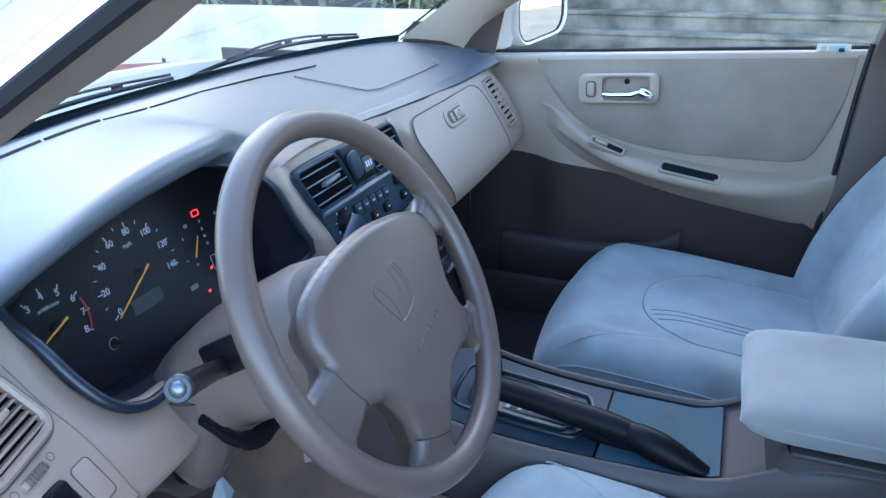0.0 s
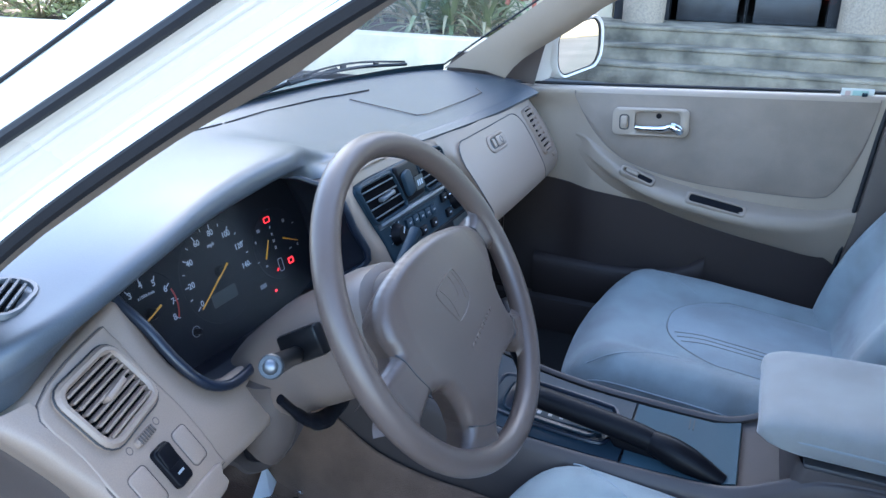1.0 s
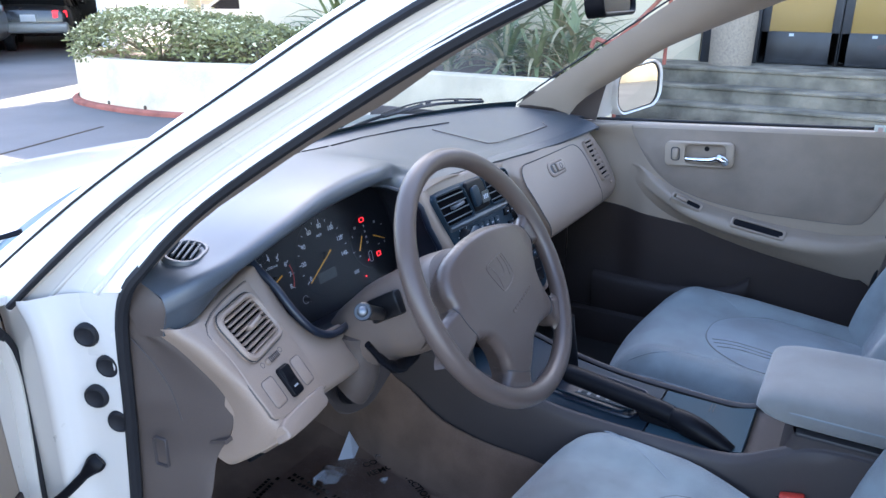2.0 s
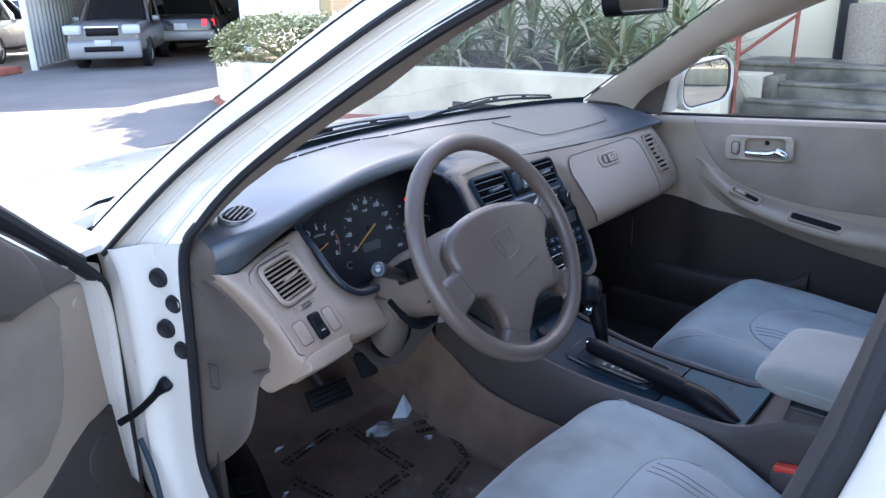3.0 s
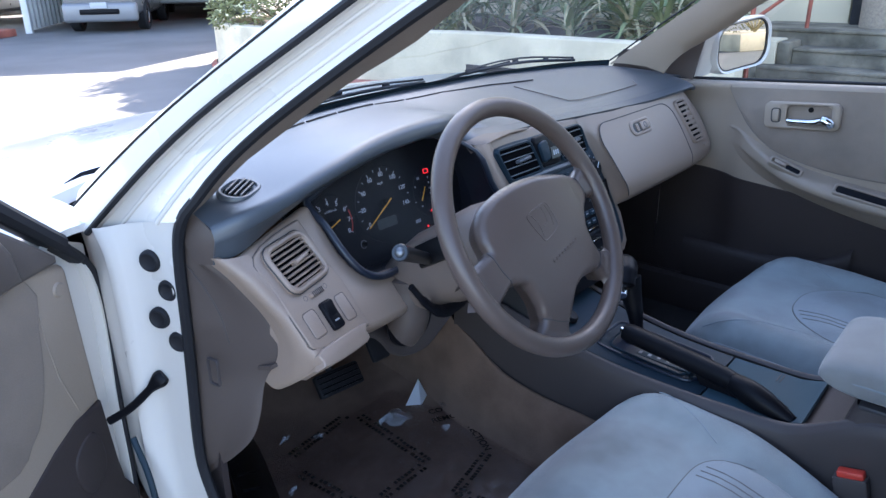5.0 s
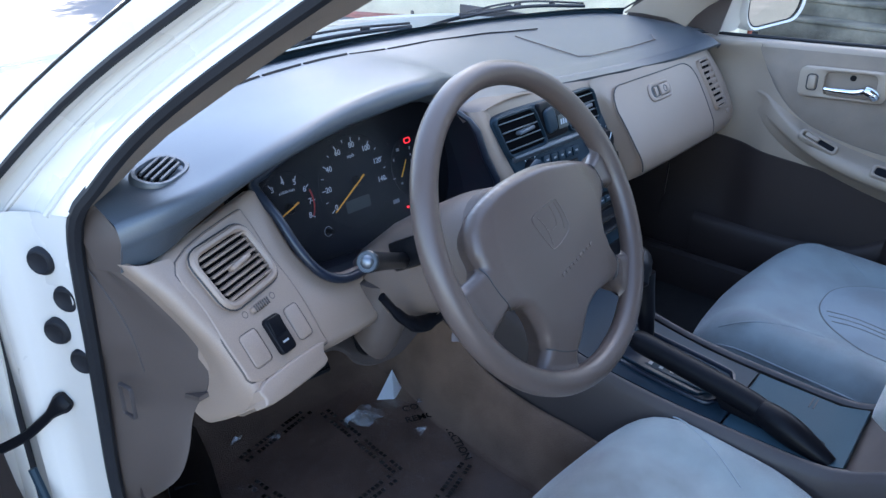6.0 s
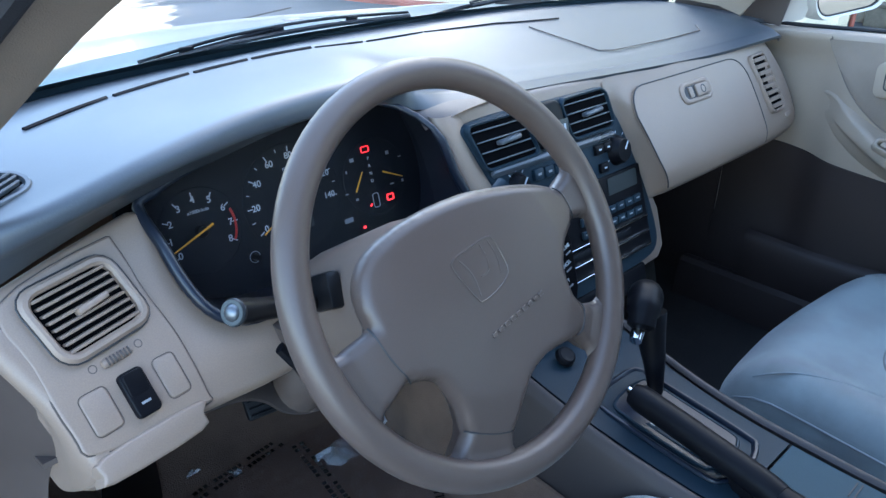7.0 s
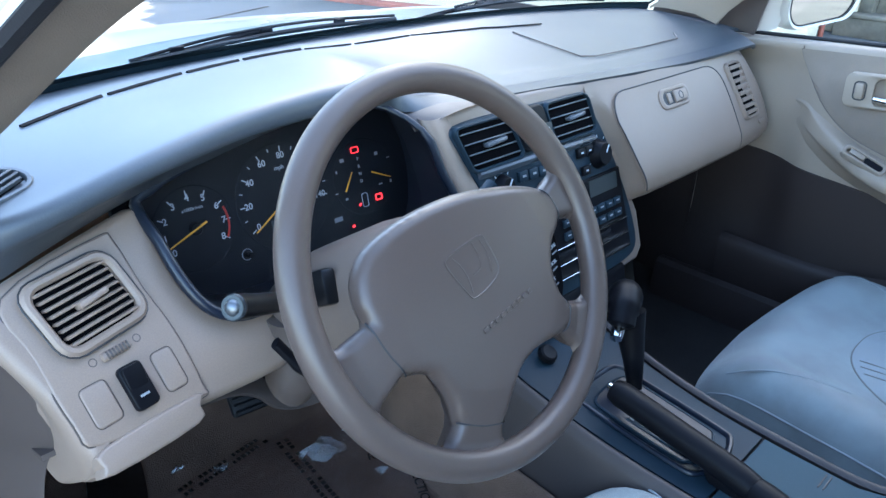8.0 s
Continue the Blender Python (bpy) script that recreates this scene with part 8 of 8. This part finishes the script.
def strap_plant(x, y, size, n, seed):
    random.seed(seed)
    plant = thing("strap_leaf_plant", "clump of long green strap leaves in the planter", "plant", (x, y, 0.48), group="planter plants")
    green, dry = bmesh.new(), bmesh.new()
    for k in range(n):
        yaw = random.uniform(0, 2 * math.pi)
        lean = random.uniform(22, 86)
        h0 = random.uniform(0, 0.45) * size * (0.4 if k % 2 else 1)
        bm = dry if (random.random() < 0.22) else green
        blade(bm, (x + random.uniform(-0.04, 0.04), y + random.uniform(-0.04, 0.04), 0.48 + h0), yaw, lean, size * random.uniform(0.55, 1.0), random.uniform(0.035, 0.06), random.uniform(20, 110) if bm is green else random.uniform(90, 150), random.uniform(-0.5, 0.5))
    part("stem", tube([(x, y, 0.46), (x + 0.02, y, 0.48 + 0.5 * size)], [0.045, 0.02], 8), M_LEAFDRY, plant, "dry brown stem")
    part("leaves", green, M_LEAF, plant, "green arching leaves", angle=60)
    part("dead_leaves", dry, M_LEAFDRY, plant, "dry hanging leaves", angle=60)


SPOTS = [(6.75, 2.55, 0.45), (5.6, 2.3, 0.8), (5.5, 3.0, 1.0), (6.2, 2.7, 1.2), (5.5, 3.7, 1.15), (6.3, 3.6, 1.3), (5.45, 4.4, 1.1), (6.1, 4.5, 1.3), (5.3, 5.1, 0.9), (5.9, 5.4, 1.2), (6.8, 4.2, 1.35), (6.9, 5.6, 1.3), (7.3, 3.2, 1.3), (5.35, 2.6, 0.6)]
for k, (x, y, s) in enumerate(SPOTS):
    strap_plant(x + 0.45, y, s * 1.1, 40, 20 + k)


def bush(x, y, rx, ry, h, n, nf, seed, label):
    random.seed(seed)
    b = thing("flowering_bush", label, "bush", (x, y, 0.48))
    stems = bmesh.new()
    for k in range(16):
        a = 2 * math.pi * k / 16
        stems = tube([(x, y, 0.46), (x + rx * 0.4 * math.cos(a), y + ry * 0.4 * math.sin(a), 0.48 + h * 0.4), (x + rx * 0.75 * math.cos(a), y + ry * 0.75 * math.sin(a), 0.48 + h * 0.6)], [0.018, 0.010, 0.004], 5, bm=stems)
    part("stem", stems, M_LEAFDRY, b, "woody stems")
    leaves, flowers = bmesh.new(), bmesh.new()
    for k in range(n):
        a, u = random.uniform(0, 2 * math.pi), random.random()
        e = random.uniform(0, 1) ** 0.7
        rad = 0.80 + 0.20 * random.random() + 0.16 * noise.noise(Vector((3 * math.cos(a), 3 * math.sin(a), 4 * e)))
        z = 0.47 + h * math.sin(e * math.pi / 2) * rad
        r = math.cos(e * math.pi / 2) ** 0.55 * rad
        p = Vector((x + rx * r * math.cos(a), y + ry * r * math.sin(a), z))
        up = nf and random.random() < nf * max(0.0, e) * (0.6 + 0.6 * noise.noise(p * 1.7))
        s = random.uniform(0.022, 0.045) if not up else random.uniform(0.02, 0.035)
        d1 = Vector((random.uniform(-1, 1), random.uniform(-1, 1), random.uniform(-0.3, 1))).normalized()
        d2 = d1.orthogonal().normalized()
        bm = flowers if up else leaves
        vs = [bm.verts.new(q) for q in (p - d1 * s, p - d2 * s * 0.42, p + d1 * s, p + d2 * s * 0.42)]
        bm.faces.new(vs)
    part("leaves", leaves, M_BUSH, b, "small grey-green leaves", angle=80)
    if nf:
        tagged(part("blossom", flowers, M_FLOWER, b, "pale yellow blossoms", angle=80), kind="stuff")


single("planter_wall", box((5.0, 3.0, 0.46), pose(14.4, -17.6, 0.23), 0.02), M_WALLWHITE, "white painted block planter beyond the steps", "wall", kind="structure")
bush(12.95, -17.0, 1.3, 0.9, 1.15, 6000, 0.0, 9, "dark rounded green bush in the planter beyond the steps")
bush(5.15, 7.35, 0.95, 1.25, 0.62, 9000, 0.75, 5, "rounded grey-green bush covered in pale yellow blossoms")
bush(5.35, 5.9, 0.8, 1.0, 0.45, 5000, 0.35, 6, "low green bush with a few pale blossoms")
bush(6.9, 8.0, 0.9, 0.7, 0.50, 3500, 0.5, 8, "green bush with pale blossoms beyond the planter")
bush(6.45, -1.95, 0.5, 0.6, 0.75, 2500, 0.0, 9, "leafy green shrub beside the steps")

# carport, open to the front, with ribbed white side walls
CA, CR = Vector((0.62, 0.785, 0)), Vector((0.785, -0.62, 0))
C0 = Vector((6.35, 14.9, 0))


def cp(r, a, z):
    return C0 + CR * r + CA * a + Vector((0, 0, z))


carport = thing("carport", "white ribbed metal carport with a dark shaded interior", "carport", C0)
rib = box((0.12, 0.07, 2.3), None, 0.008)
rib_mesh = finish(rib, "rib", M_METALWALL)
for r0, a0, a1 in ((-1.36, 0.0, 9.0), (2.85, 0.4, 9.0)):
    k = 0
    a = a0
    w = part("side_wall", box((0.03, a1 - a0, 2.3), axes(cp(r0 + (0.05 if r0 < 0 else -0.05) * -1, (a0 + a1) / 2, 1.2), CR, CA), 0.0), M_METALWALL, carport, "white metal side wall")
    while a < a1:
        ob = new("rib", rib_mesh)
        ob.parent = w
        ob.matrix_basis = axes(cp(r0, a, 1.2), CA, -CR)
        a += 0.30
part("roof", box((4.7, 9.4, 0.10), axes(cp(0.75, 4.5, 2.55), CR, CA), 0.01), M_METALWALL, carport, "metal roof deck")
part("fascia_beam", box((4.8, 0.10, 0.30), axes(cp(0.75, -0.2, 2.45), CR, CA), 0.01), M_METALWALL, carport, "white roof edge")
part("back_wall", box((4.4, 0.1, 2.5), axes(cp(0.75, 9.2, 1.25), CR, CA), 0.0), M_BRONZE, carport, "dark back wall")
for r0 in (-1.36, 2.85):
    part("post", box((0.12, 0.12, 2.45), axes(cp(r0, -0.1, 1.22), CR, CA), 0.008), M_METALWALL, carport, "white post")
for k in range(7):
    part("rafter", box((4.1, 0.06, 0.14), axes(cp(0.75, 0.6 + 1.3 * k, 2.42), CR, CA), 0.005), M_METALWALL, carport)


def wheel_at(parent, m, r, w):
    t = part("wheel", lathe([(r * 0.62, w / 2), (r * 0.9, w / 2), (r, w * 0.36), (r, -w * 0.36), (r * 0.9, -w / 2), (r * 0.62, -w / 2)], m, 22), M_RUBBER, parent, "black tyre")
    part("rim", lathe([(0, w * 0.40), (r * 0.2, w * 0.42), (r * 0.55, w * 0.36), (r * 0.64, w * 0.45), (r * 0.64, -w * 0.4)], m, 18), M_CHROME, t, "silver rim")


for side in (-1, 1):
    for y in (1.22, -1.62):
        wheel_at(body, Matrix.Translation((side * 0.76, y, 0.31)) @ Matrix.Rotation(side * math.pi / 2, 4, "Y"), 0.31, 0.19)


def parked_car(name, label, at, heading, length, width, height, paint, suv=False, rear_lit=True, tall=1.0):
    """A parked car: x across, y towards its nose, built about its middle on the ground."""
    m = Matrix.Translation(at) @ Matrix.Rotation(heading, 4, "Z") @ Matrix.Diagonal((1, 1, tall, 1))
    c = thing(name, label, "car", at, group="parked cars")
    h, w = length / 2, width / 2
    if suv:
        ST = [(-h, 0.55, 0.98, 0.86), (-h + 0.06, 0.38, 1.02, 0.96), (-h + 0.9, 0.32, 1.04, 1.0), (0.0, 0.30, 1.04, 1.0), (h - 1.25, 0.30, 1.03, 1.0), (h - 0.55, 0.34, 1.02, 0.99), (h - 0.14, 0.36, 0.98, 0.94), (h, 0.48, 0.86, 0.84)]
    else:
        ST = [(-h, 0.42, 0.86, 0.82), (-h + 0.10, 0.32, 0.98, 0.94), (-h + 0.6, 0.27, 1.0, 1.0), (0.0, 0.24, 0.96, 1.0), (h - 1.25, 0.25, 0.93, 1.0), (h - 0.5, 0.27, 0.86, 0.97), (h - 0.12, 0.30, 0.74, 0.90), (h, 0.36, 0.62, 0.78)]
    rows = []
    for y, zl, zt, k in ST:
        rows.append([m @ Vector((w * k * x, y, zl + (zt - zl) * z)) for x, z in ((-0.82, 0), (-0.97, 0.12), (-1.0, 0.45), (-0.98, 0.78), (-0.90, 0.96), (-0.6, 1.0), (0, 1.02), (0.6, 1.0), (0.90, 0.96), (0.98, 0.78), (1.0, 0.45), (0.97, 0.12), (0.82, 0))])
    fine_rows = [smooth_line([r[i] for r in rows], 3) for i in range(len(rows[0]))]
    own, made = grid([[c_[i] for c_ in fine_rows] for i in range(len(fine_rows[0]))])
    own.faces.new(made[0]), own.faces.new(made[-1])
    part("body", own, paint, c, "painted body")
    zb = 1.0
    cab = [(-h + 0.12, -h + 0.35), (h - 1.35, h - 2.05)] if suv else [(-h + 0.75, -h + 1.45), (h - 1.25, h - 2.0)]
    (b0, t0), (b1, t1) = cab
    rows = []
    for k in range(6):
        t = k / 5
        z = zb - 0.06 + (height - zb + 0.06) * t
        kk = 0.93 - 0.20 * t
        y0, y1 = b0 + (t0 - b0) * t, b1 + (t1 - b1) * t
        rows.append([m @ Vector((w * kk * x, y0 + (y1 - y0) * y, z)) for x, y in ((-1, 0.06), (-1, 0.5), (-1, 0.94), (-0.85, 1.0), (0, 1.02), (0.85, 1.0), (1, 0.94), (1, 0.5), (1, 0.06), (0.85, 0), (0, -0.01), (-0.85, 0))])
    own, made = grid(rows, True)
    part("window_band", own, plain("dark_car_glass", (0.012, 0.013, 0.016), 0.04), c, "dark tinted windows", angle=50)
    own = bmesh.new()
    rows = [[m @ Vector((w * 0.73 * k * x, (t0 + t1) / 2 + (t1 - t0) / 2 * k2 * y, height + dz)) for x, y in ((-1, -0.9), (-1, 0.9), (-0.8, 1), (0.8, 1), (1, 0.9), (1, -0.9), (0.8, -1), (-0.8, -1))] for k, k2, dz in ((1.02, 1.02, -0.03), (0.99, 1.0, 0.01), (0.8, 0.85, 0.03), (0.02, 0.02, 0.035))]
    part("roof", grid(rows, True)[0], paint, c, "painted roof")
    for sx in (-1, 1):
        for (b, t_) in ((b0, t0), (b1, t1), ((b0 + b1) / 2, (t0 + t1) / 2)):
            part("window_pillar", tube([m @ Vector((sx * w * 0.935, b, zb - 0.05)), m @ Vector((sx * w * 0.735, t_, height))], 0.03, 6), paint, c)
        for y in (-h + 0.85, h - 0.90):
            wheel_at(c, m @ Matrix.Translation((sx * (w - 0.09), y, 0.34 if suv else 0.31)) @ Matrix.Rotation(radians(90 * sx), 4, "Y"), 0.34 if suv else 0.31, 0.21)
        part("wing_mirror", box((0.16, 0.10, 0.13), m @ pose(sx * (w + 0.08), h - 1.55, 1.04), 0.03), paint, c)
        fz = 0.80 if suv else 0.62
        part("headlight", box((0.34, 0.16, 0.20 if suv else 0.13), m @ pose(sx * w * (0.74 if suv else 0.70), h - (0.03 if suv else 0.10), fz + (0.05 if suv else 0.0), 0, 0, -sx * 12), 0.04), plain("headlight_lens", (0.46, 0.48, 0.50), 0.12), c, "clear headlight")
        part("tail_light", box((0.30, 0.10, 0.17), m @ pose(sx * w * 0.74, -h + 0.06, 0.80, 0, 0, sx * 14), 0.03), glow("tail_lamp_red", (0.8, 0.02, 0.03), 0.5 if rear_lit else 0.0), c, "red tail light")
    part("bumper", box((width * 0.94, 0.20, 0.40 if suv else 0.26), m @ pose(0, h - 0.06, 0.44 if suv else 0.50), 0.07, seg=3), plain("bumper_silver", (0.22, 0.22, 0.23), 0.4, 0.3) if suv else paint, c, "front bumper")
    part("bumper", box((width * 0.92, 0.18, 0.24), m @ pose(0, -h + 0.06, 0.52), 0.06, seg=3), plain("bumper_grey", (0.30, 0.30, 0.29), 0.4, 0.2) if paint is P_BLACK else paint, c, "rear bumper")
    part("grille", box((width * 0.42, 0.06, 0.17), m @ pose(0, h - 0.02, 0.80 if suv else 0.60), 0.02), M_BLACK, c, "black grille")
    part("grille_bar", box((width * 0.44, 0.05, 0.05), m @ pose(0, h + 0.005, 0.90 if suv else 0.66), 0.015), M_CHROME, c, "bright grille bar")
    part("air_intake", box((width * 0.50, 0.05, 0.11), m @ pose(0, h + 0.04, 0.45), 0.02), M_BLACK, c)
    part("number_plate", box((0.30, 0.02, 0.15), m @ pose(0, -h - 0.02, 0.72), 0.004), plain("plate_white", (0.7, 0.72, 0.74), 0.4), c, "pale number plate")
    part("number_plate", box((0.30, 0.02, 0.12), m @ pose(0, h + 0.075, 0.58), 0.004), plain("plate_white", (0.45, 0.46, 0.48), 0.4), c, "pale number plate")
    return c


P_GREY = surface("grey_car_paint", (0.12, 0.122, 0.128), rough=0.3, grain=300, bump=0, spread=0.05, Coat_Weight=0.5)
P_BLACK = surface("black_car_paint", (0.015, 0.015, 0.018), rough=0.25, grain=300, bump=0, spread=0.05, Coat_Weight=0.5)
P_SILVER = surface("silver_car_paint", (0.26, 0.265, 0.28), rough=0.3, grain=300, bump=0, spread=0.05, metal=0.4, Coat_Weight=0.5)
P_BLUE = surface("pale_blue_car_paint", (0.30, 0.42, 0.55), rough=0.3, grain=300, bump=0, spread=0.05, Coat_Weight=0.5)
head = math.atan2(-CA.y, -CA.x) - math.pi / 2
q = cp(0.16, 1.45, 0)
parked_car("suv", "dark grey sport utility vehicle parked nose out in the carport", q, head, 4.4, 1.46, 1.72, P_GREY, True, tall=0.92)
q = cp(1.28, 4.7, 0)
parked_car("sedan", "black saloon parked nose in with red tail lights", q, head + math.pi, 4.9, 1.70, 1.45, P_BLACK)
q = cp(-3.55, 3.6, 0)
parked_car("sedan", "silver saloon parked nose in beside the carport", q, head + math.pi, 4.6, 1.75, 1.42, P_SILVER)
q = cp(-4.0, 9.6, 0)
parked_car("sedan", "pale blue saloon parked beyond the carport wall", q, head + math.pi, 4.5, 1.72, 1.40, P_BLUE)
q = cp(6.6, 1.6, 0)
parked_car("sedan", "white saloon parked behind the flowering planter", q, head + 1.4, 4.6, 1.75, 1.44, M_WHITE)
single("kerb", box((9.0, 1.1, 0.14), Matrix.Translation((1.0, 12.9, 0.07)) @ Matrix.Rotation(math.atan2(CA.y - 0.2, CA.x + 0.1), 4, "Z"), 0.02), M_KERB, "red painted kerb beside the carport", "kerb", kind="structure")
far = thing("far_building", "cream and red building front beyond the carport", "building", (11.0, 20.0, 0))
part("wall", box((9.0, 0.4, 4.5), axes(cp(9.2, 5.5, 2.25), CR, CA), 0.02), M_STUCCO, far, "cream wall")
part("red_panel", box((1.6, 0.1, 1.3), axes(cp(6.6, 5.2, 2.0), CR, CA), 0.01), M_KERB, far, "red wall panel")
part("window", box((0.9, 0.1, 1.2), axes(cp(9.3, 5.2, 2.2), CR, CA), 0.01), M_BRONZE, far, "dark window")
part("window_frame", ring(rrect(1.0, 1.3, 0.02), rrect(0.9, 1.2, 0.02), 0.08, axes(cp(9.3, 5.15, 2.2), CR, (0, 0, 1)) @ Matrix.Translation((0, 0, 0.01)), 0.01), M_STUCCO, far)
trees = thing("tree", "dark leafy tree beyond the parking lot", "tree", (2.0, 30.0, 0))
random.seed(3)
part("trunk", tube([(1.8, 30, 0), (1.9, 30, 2), (2.2, 30.2, 4)], [0.25, 0.2, 0.1], 10), M_LEAFDRY, trees, "brown trunk")
bm = bmesh.new()
for k in range(6000):
    a, e = random.uniform(0, 2 * math.pi), random.uniform(-1, 1)
    r = 3.2 * (random.random() ** 0.4) * (0.8 + 0.35 * noise.noise(Vector((2 * math.cos(a), 2 * math.sin(a), 2 * e))))
    p = Vector((2 + 1.8 * r * math.cos(a) * math.sqrt(1 - e * e), 30 + r * math.sin(a) * math.sqrt(1 - e * e), 4.6 + r * 0.8 * e))
    d1 = Vector((random.uniform(-1, 1), random.uniform(-1, 1), random.uniform(-1, 1))).normalized()
    d2 = d1.orthogonal().normalized()
    bm.faces.new([bm.verts.new(p + v_ * 0.16) for v_ in (-d1, -d2 * 0.5, d1, d2 * 0.5)])
part("crown", bm, M_BUSH, trees, "dark green crown", angle=80)
# an unseen storey added above the carport to cast the shade on the asphalt before it
part("shade_storey", box((15.0, 9.0, 2.56), axes(cp(-2.6, 4.4, 3.92), CR, CA), 0.02), M_STUCCO, carport, "unseen cream storey added over the carport to cast shade")
for k in range(5):
    wn = part("window", box((1.2, 0.06, 1.1), axes(cp(-8.0 + 2.6 * k, -0.09, 4.0), CR, CA), 0.01), M_BRONZE, carport, "dark window of the added storey")
# street tree at the corner of the building, with its ragged shadow
yard = thing("tree", "leafy street tree at the corner of the building", "tree", (8.3, 10.2, 0))
part("trunk", tube([(8.3, 10.2, 0), (8.25, 10.1, 1.6), (8.0, 9.7, 3.0), (7.95, 9.4, 3.9)], [0.13, 0.11, 0.07, 0.03], 10), M_LEAFDRY, yard, "slender brown trunk")
for k in range(7):
    a = 0.9 * k
    part("limb", tube([(8.05, 9.75, 2.5 + 0.15 * k), (7.95 + 0.5 * math.cos(a), 9.4 + 0.5 * math.sin(a), 2.9 + 0.2 * k)], [0.04, 0.015], 6), M_LEAFDRY, yard)
bm = bmesh.new()
random.seed(41)
for k in range(95):
    a, e, rr_ = random.uniform(0, 2 * math.pi), random.uniform(-1, 1), random.uniform(0.45, 1.0)
    c = Vector((7.95 + 0.75 * rr_ * math.cos(a) * math.sqrt(1 - e * e), 9.30 + 0.85 * rr_ * math.sin(a) * math.sqrt(1 - e * e), 3.4 + 0.8 * rr_ * e))
    for j in range(60):
        p = c + Vector((random.gauss(0, 0.13), random.gauss(0, 0.13), random.gauss(0, 0.10)))
        d1 = Vector((random.uniform(-1, 1), random.uniform(-1, 1), random.uniform(-1, 1))).normalized()
        d2 = d1.orthogonal().normalized()
        bm.faces.new([bm.verts.new(p + v_ * 0.10) for v_ in (-d1, -d2 * 0.45, d1, d2 * 0.45)])
part("crown", bm, M_BUSH, yard, "green leafy crown", angle=80)
